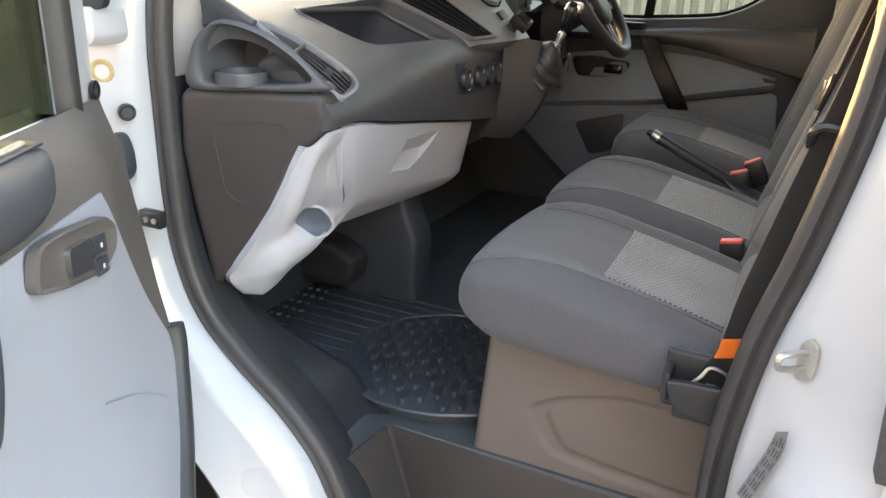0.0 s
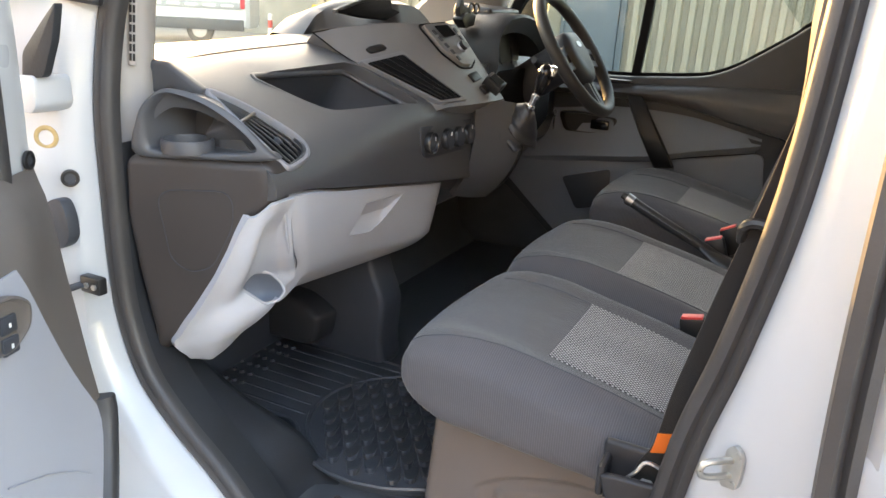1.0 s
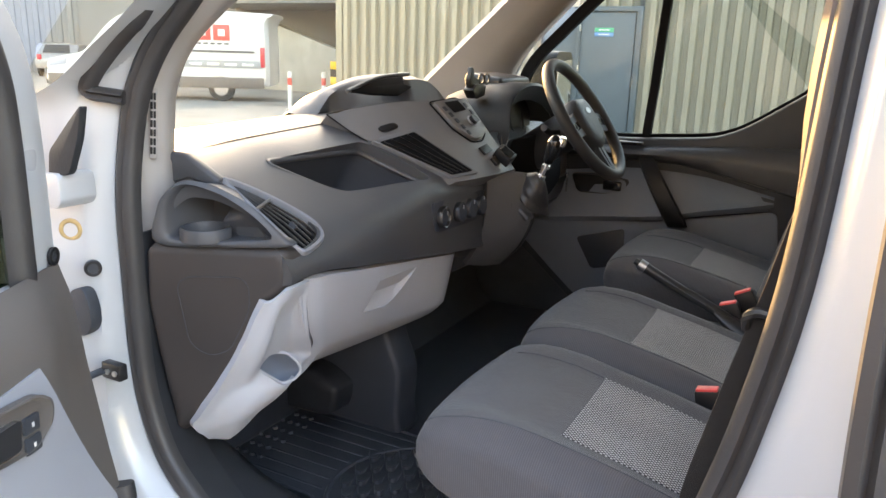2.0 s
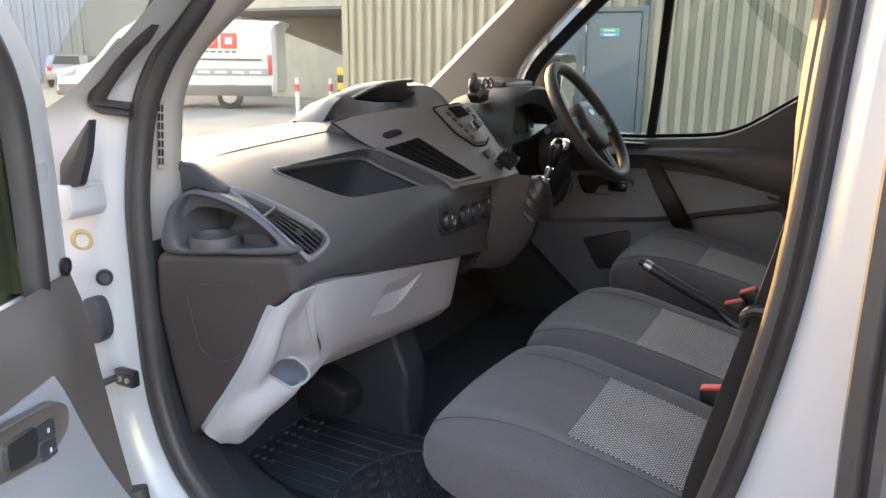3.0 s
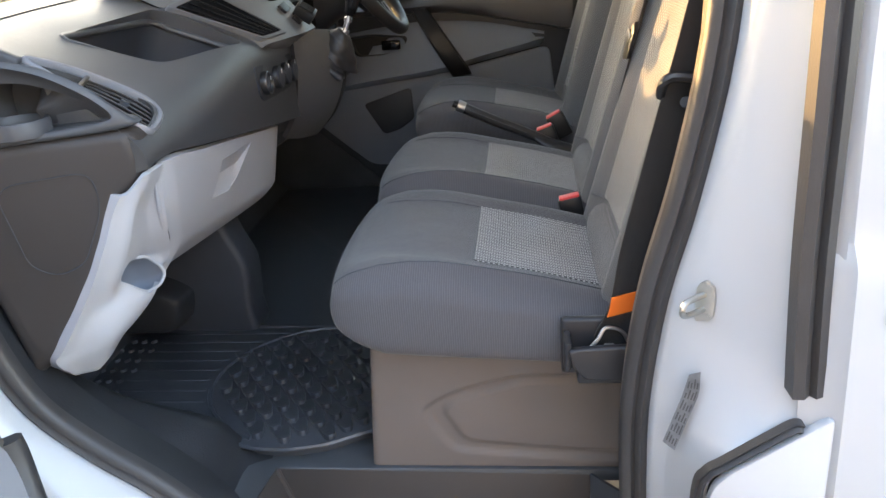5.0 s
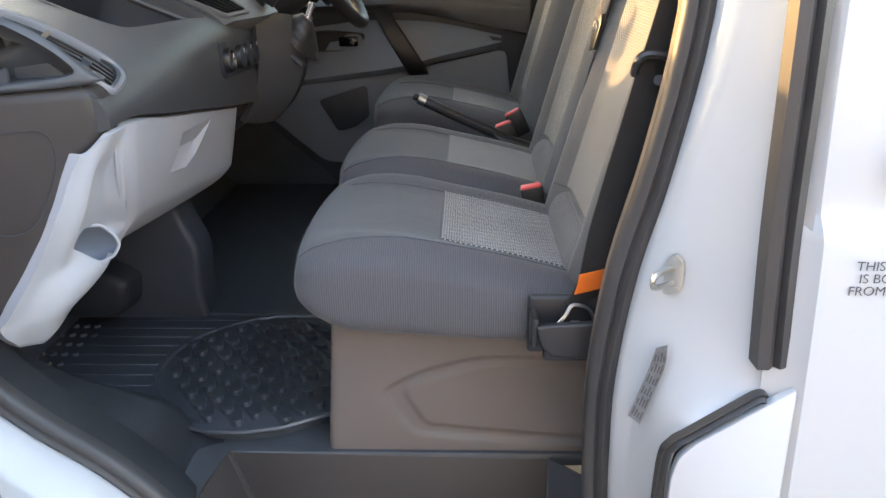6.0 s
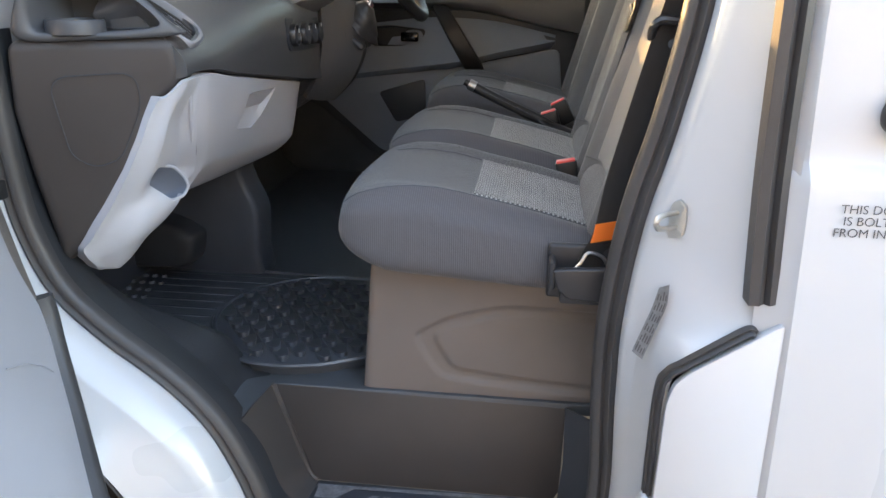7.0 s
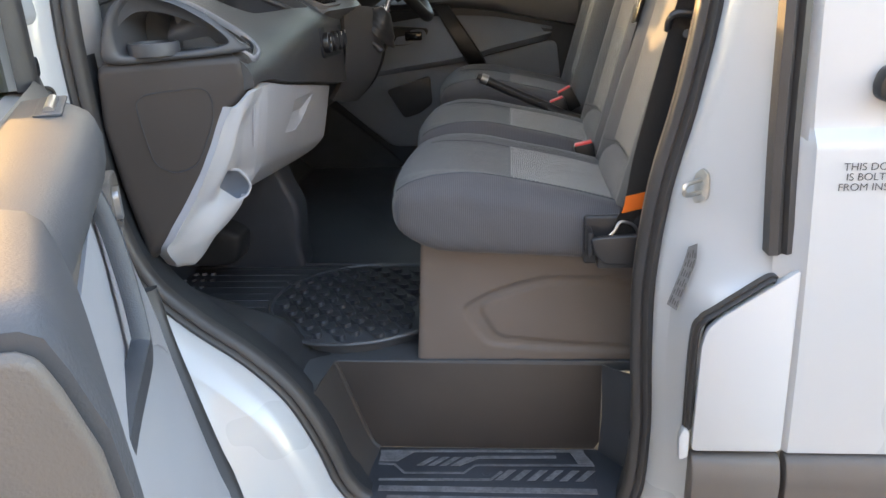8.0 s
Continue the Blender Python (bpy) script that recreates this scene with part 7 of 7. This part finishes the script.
for k in range(6):
    part("stripe", box((-11.80, 16.17, 0.2 * k), (-11.45, 16.25, 0.2 + 0.2 * k), 0.004), YELLOW if k % 2 else TYRE, hz_b)

# ---------------------------------------------------------------- parked van in the yard
def parked_van(m):
    o = thing("parked_van", (0, 0, 0), "white high-roof panel van with red livery squares and a grey band", "van", m=m)
    H, L, W = 2.45, 6.0, 2.0
    side = [(0.0, 0.45), (0.05, 0.75), (0.10, 0.98), (0.55, 1.14), (1.00, 1.26), (1.30, 1.55), (1.75, 2.08), (2.15, 2.36), (2.7, H), (5.9, H - 0.02), (5.98, 2.2), (L, 0.6), (5.9, 0.42), (0.15, 0.32)]
    sp = [(p.x, p.y) for p in curve([(a, b, 0) for a, b in side[:-1]], 3)] + [(0.15, 0.32)]
    part("body", loft([[V(x + (0.10 if k else 0.0), y, 1.2 + (z - 1.2) * s) for x, z in sp] for k, (y, s) in enumerate(((0.0, 0.93), (0.10, 0.99), (0.4, 1.0), (1.6, 1.0), (1.9, 0.99), (2.0, 0.93)))]), VANWHITE, o, "white body", 40)
    part("side_window", prism([V(x, -0.012, z) for x, z in round_poly([(1.30, 1.30), (1.42, 1.52), (1.80, 1.92), (2.42, 1.95), (2.45, 1.32)], 0.06)], (0, 0.03, 0), 0.005), VANGLASS, o)
    part("windscreen", prism([V(1.05, 0.22, 1.30), V(1.05, 1.78, 1.30), V(1.85, 1.66, 2.16), V(1.85, 0.34, 2.16)], (-0.03, 0, 0.03), 0.005), VANGLASS, o)
    part("lower_trim", box((0.05, -0.02, 0.36), (5.95, 0.05, 0.66), 0.02), VANGREY, o)
    part("front_bumper", box((-0.06, 0.05, 0.35), (0.4, 1.95, 0.82), 0.06, 3), VANGREY, o)
    part("headlamp", prism([V(0.10, -0.015, 0.84), V(0.16, -0.015, 1.02), V(0.62, -0.015, 1.14), V(0.55, -0.015, 0.90)], (0, 0.10, 0), 0.02), mat("headlamp_lens", (0.35, 0.4, 0.5), 0.1, 0.2, 0.2, 6, 0), o, "clear headlamp")
    part("livery_band", box((2.75, -0.014, 0.92), (5.92, 0.03, 1.12), 0.004), VANBAND, o)
    part("slide_rail", box((3.9, -0.03, 1.34), (5.7, 0.02, 1.39), 0.006), VANGREY, o)
    part("tail_light", box((5.86, -0.02, 0.95), (5.99, 0.12, 1.5), 0.02), TAIL, o)
    for k in range(3):
        sq = part("livery_square", box((3.55 + 0.52 * k, -0.016, 1.66), (4.00 + 0.52 * k, 0.03, 2.08), 0.01), LIVERYRED, o, "red livery square")
        part("square_mark", box((3.68 + 0.52 * k, -0.022, 1.78), (3.87 + 0.52 * k, -0.014, 1.96), 0.004), MARK, sq)
    for k in range(8):
        part("slogan_bar", box((3.55 + 0.19 * k, -0.018, 1.55), (3.68 + 0.19 * k, 0.0, 1.595), 0.002), VANGREY, o)
    for k in range(6):
        part("band_bar", box((2.95 + 0.48 * k, -0.020, 0.985), (3.28 + 0.48 * k, 0.0, 1.05), 0.002), MARK, o)
    for x in (1.0, 4.75):
        w = part("wheel", disc((x, 0.22, 0.35), (0, -1, 0), 0.35, 0.22, 28, 0.04), TYRE, o)
        part("rim", disc((x, -0.005, 0.35), (0, -1, 0), 0.20, 0.01, 20, 0.004), SATIN, w)
    part("wiper", tube([V(1.02, 0.5, 1.34), V(1.25, 0.9, 1.55)], 0.012, 6), TYRE, o)
    return o
a0, a1 = V(-19.2, 13.1, 0), V(-14.05, 16.3, 0)
ang = math.atan2(a1.y - a0.y, a1.x - a0.x)
parked_van(Matrix.Translation(a0) @ pose(0, 0, 0, 0, 0, math.degrees(ang)))
# far unit with sign, hatchback in front of it
unit = thing("far_unit", (-34, 24, 0), "grey trading unit with a pale sign and cream cladding", "building")
um = V(-0.75, 0.66, 0)
cladding("upper_cladding", (-40.0, 18.0), (-24.0, 33.0), 4.2, 7.0, CLAD, unit, 0.5, 0.14)
cladding("lower_cladding", (-40.0, 18.0), (-24.0, 33.0), 0.0, 4.2, CLADDARK, unit, 0.5, 0.05)
dn = V(16, 15, 0).normalized()
nf = V(dn.y, -dn.x, 0)
sp0 = V(-32.6, 24.95, 0) + nf * 0.25
part("sign_board", prism([sp0 + V(0, 0, 3.0), sp0 + dn * 3.6 + V(0, 0, 3.0), sp0 + dn * 3.6 + V(0, 0, 3.9), sp0 + V(0, 0, 3.9)], nf * 0.1, 0.01), GREY, unit, "pale sign board")
for k in range(5):
    q = sp0 + dn * (0.35 + 0.45 * k) + nf * 0.11
    part("sign_bar", prism([q + V(0, 0, 3.3), q + dn * 0.33 + V(0, 0, 3.3), q + dn * 0.33 + V(0, 0, 3.62), q + V(0, 0, 3.62)], nf * 0.02, 0), BLUESIGN if k > 2 else MARK, unit)
part("doorway", prism([sp0 + dn * 0.2 + V(0, 0, 0), sp0 + dn * 3.3, sp0 + dn * 3.3 + V(0, 0, 2.5), sp0 + dn * 0.2 + V(0, 0, 2.5)], nf * 0.05, 0), VANGLASS, unit)
# Unseen wall, added to close the yard and bounce light at the van.
opp = tagged(part("bounce_wall", box((-25, -11.4, 0.0), (25, -11.0, 6.5), 0.02), mat("bounce_wall_grey", (0.26, 0.26, 0.26), 0.85, 0, 0.2, 1.5, 0.6, 40)), "plain grey wall, unseen, added to close the yard and bounce light", "wall", "", "structure")
car = thing("hatchback", (0, 0, 0), "small grey hatchback seen from behind", "car", m=Matrix.Translation((-29.6, 20.9, 0)) @ pose(0, 0, 0, 0, 0, 128))
cr = [(0.0, 0.35), (-0.02, 0.7), (0.06, 0.95), (0.35, 1.36), (0.6, 1.42), (2.0, 1.40), (2.7, 0.98), (3.6, 0.85), (3.75, 0.4)]
part("body", loft([[V(x, y, 0.7 + (z - 0.7) * s) for x, z in cr] for y, s in ((-0.84, 0.9), (-0.78, 0.98), (-0.4, 1.0), (0.4, 1.0), (0.78, 0.98), (0.84, 0.9))]), CARGREY, car, "", 40)
part("rear_window", prism([V(0.085, -0.55, 1.0), V(0.085, 0.55, 1.0), V(0.32, 0.48, 1.33), V(0.32, -0.48, 1.33)], (-0.03, 0, 0.01), 0.004), VANGLASS, car)
for s in (-1, 1):
    part("tail_light", box((-0.04, s * 0.68 - 0.09, 0.72), (0.03, s * 0.68 + 0.09, 0.93), 0.02), TAIL, car)
    w = part("wheel", disc((0.55, s * 0.80, 0.31), (0, s, 0), 0.31, 0.08, 24, 0.02), TYRE, car)
part("number_plate", box((-0.05, -0.24, 0.58), (-0.02, 0.24, 0.69), 0.004), YELLOW, car)
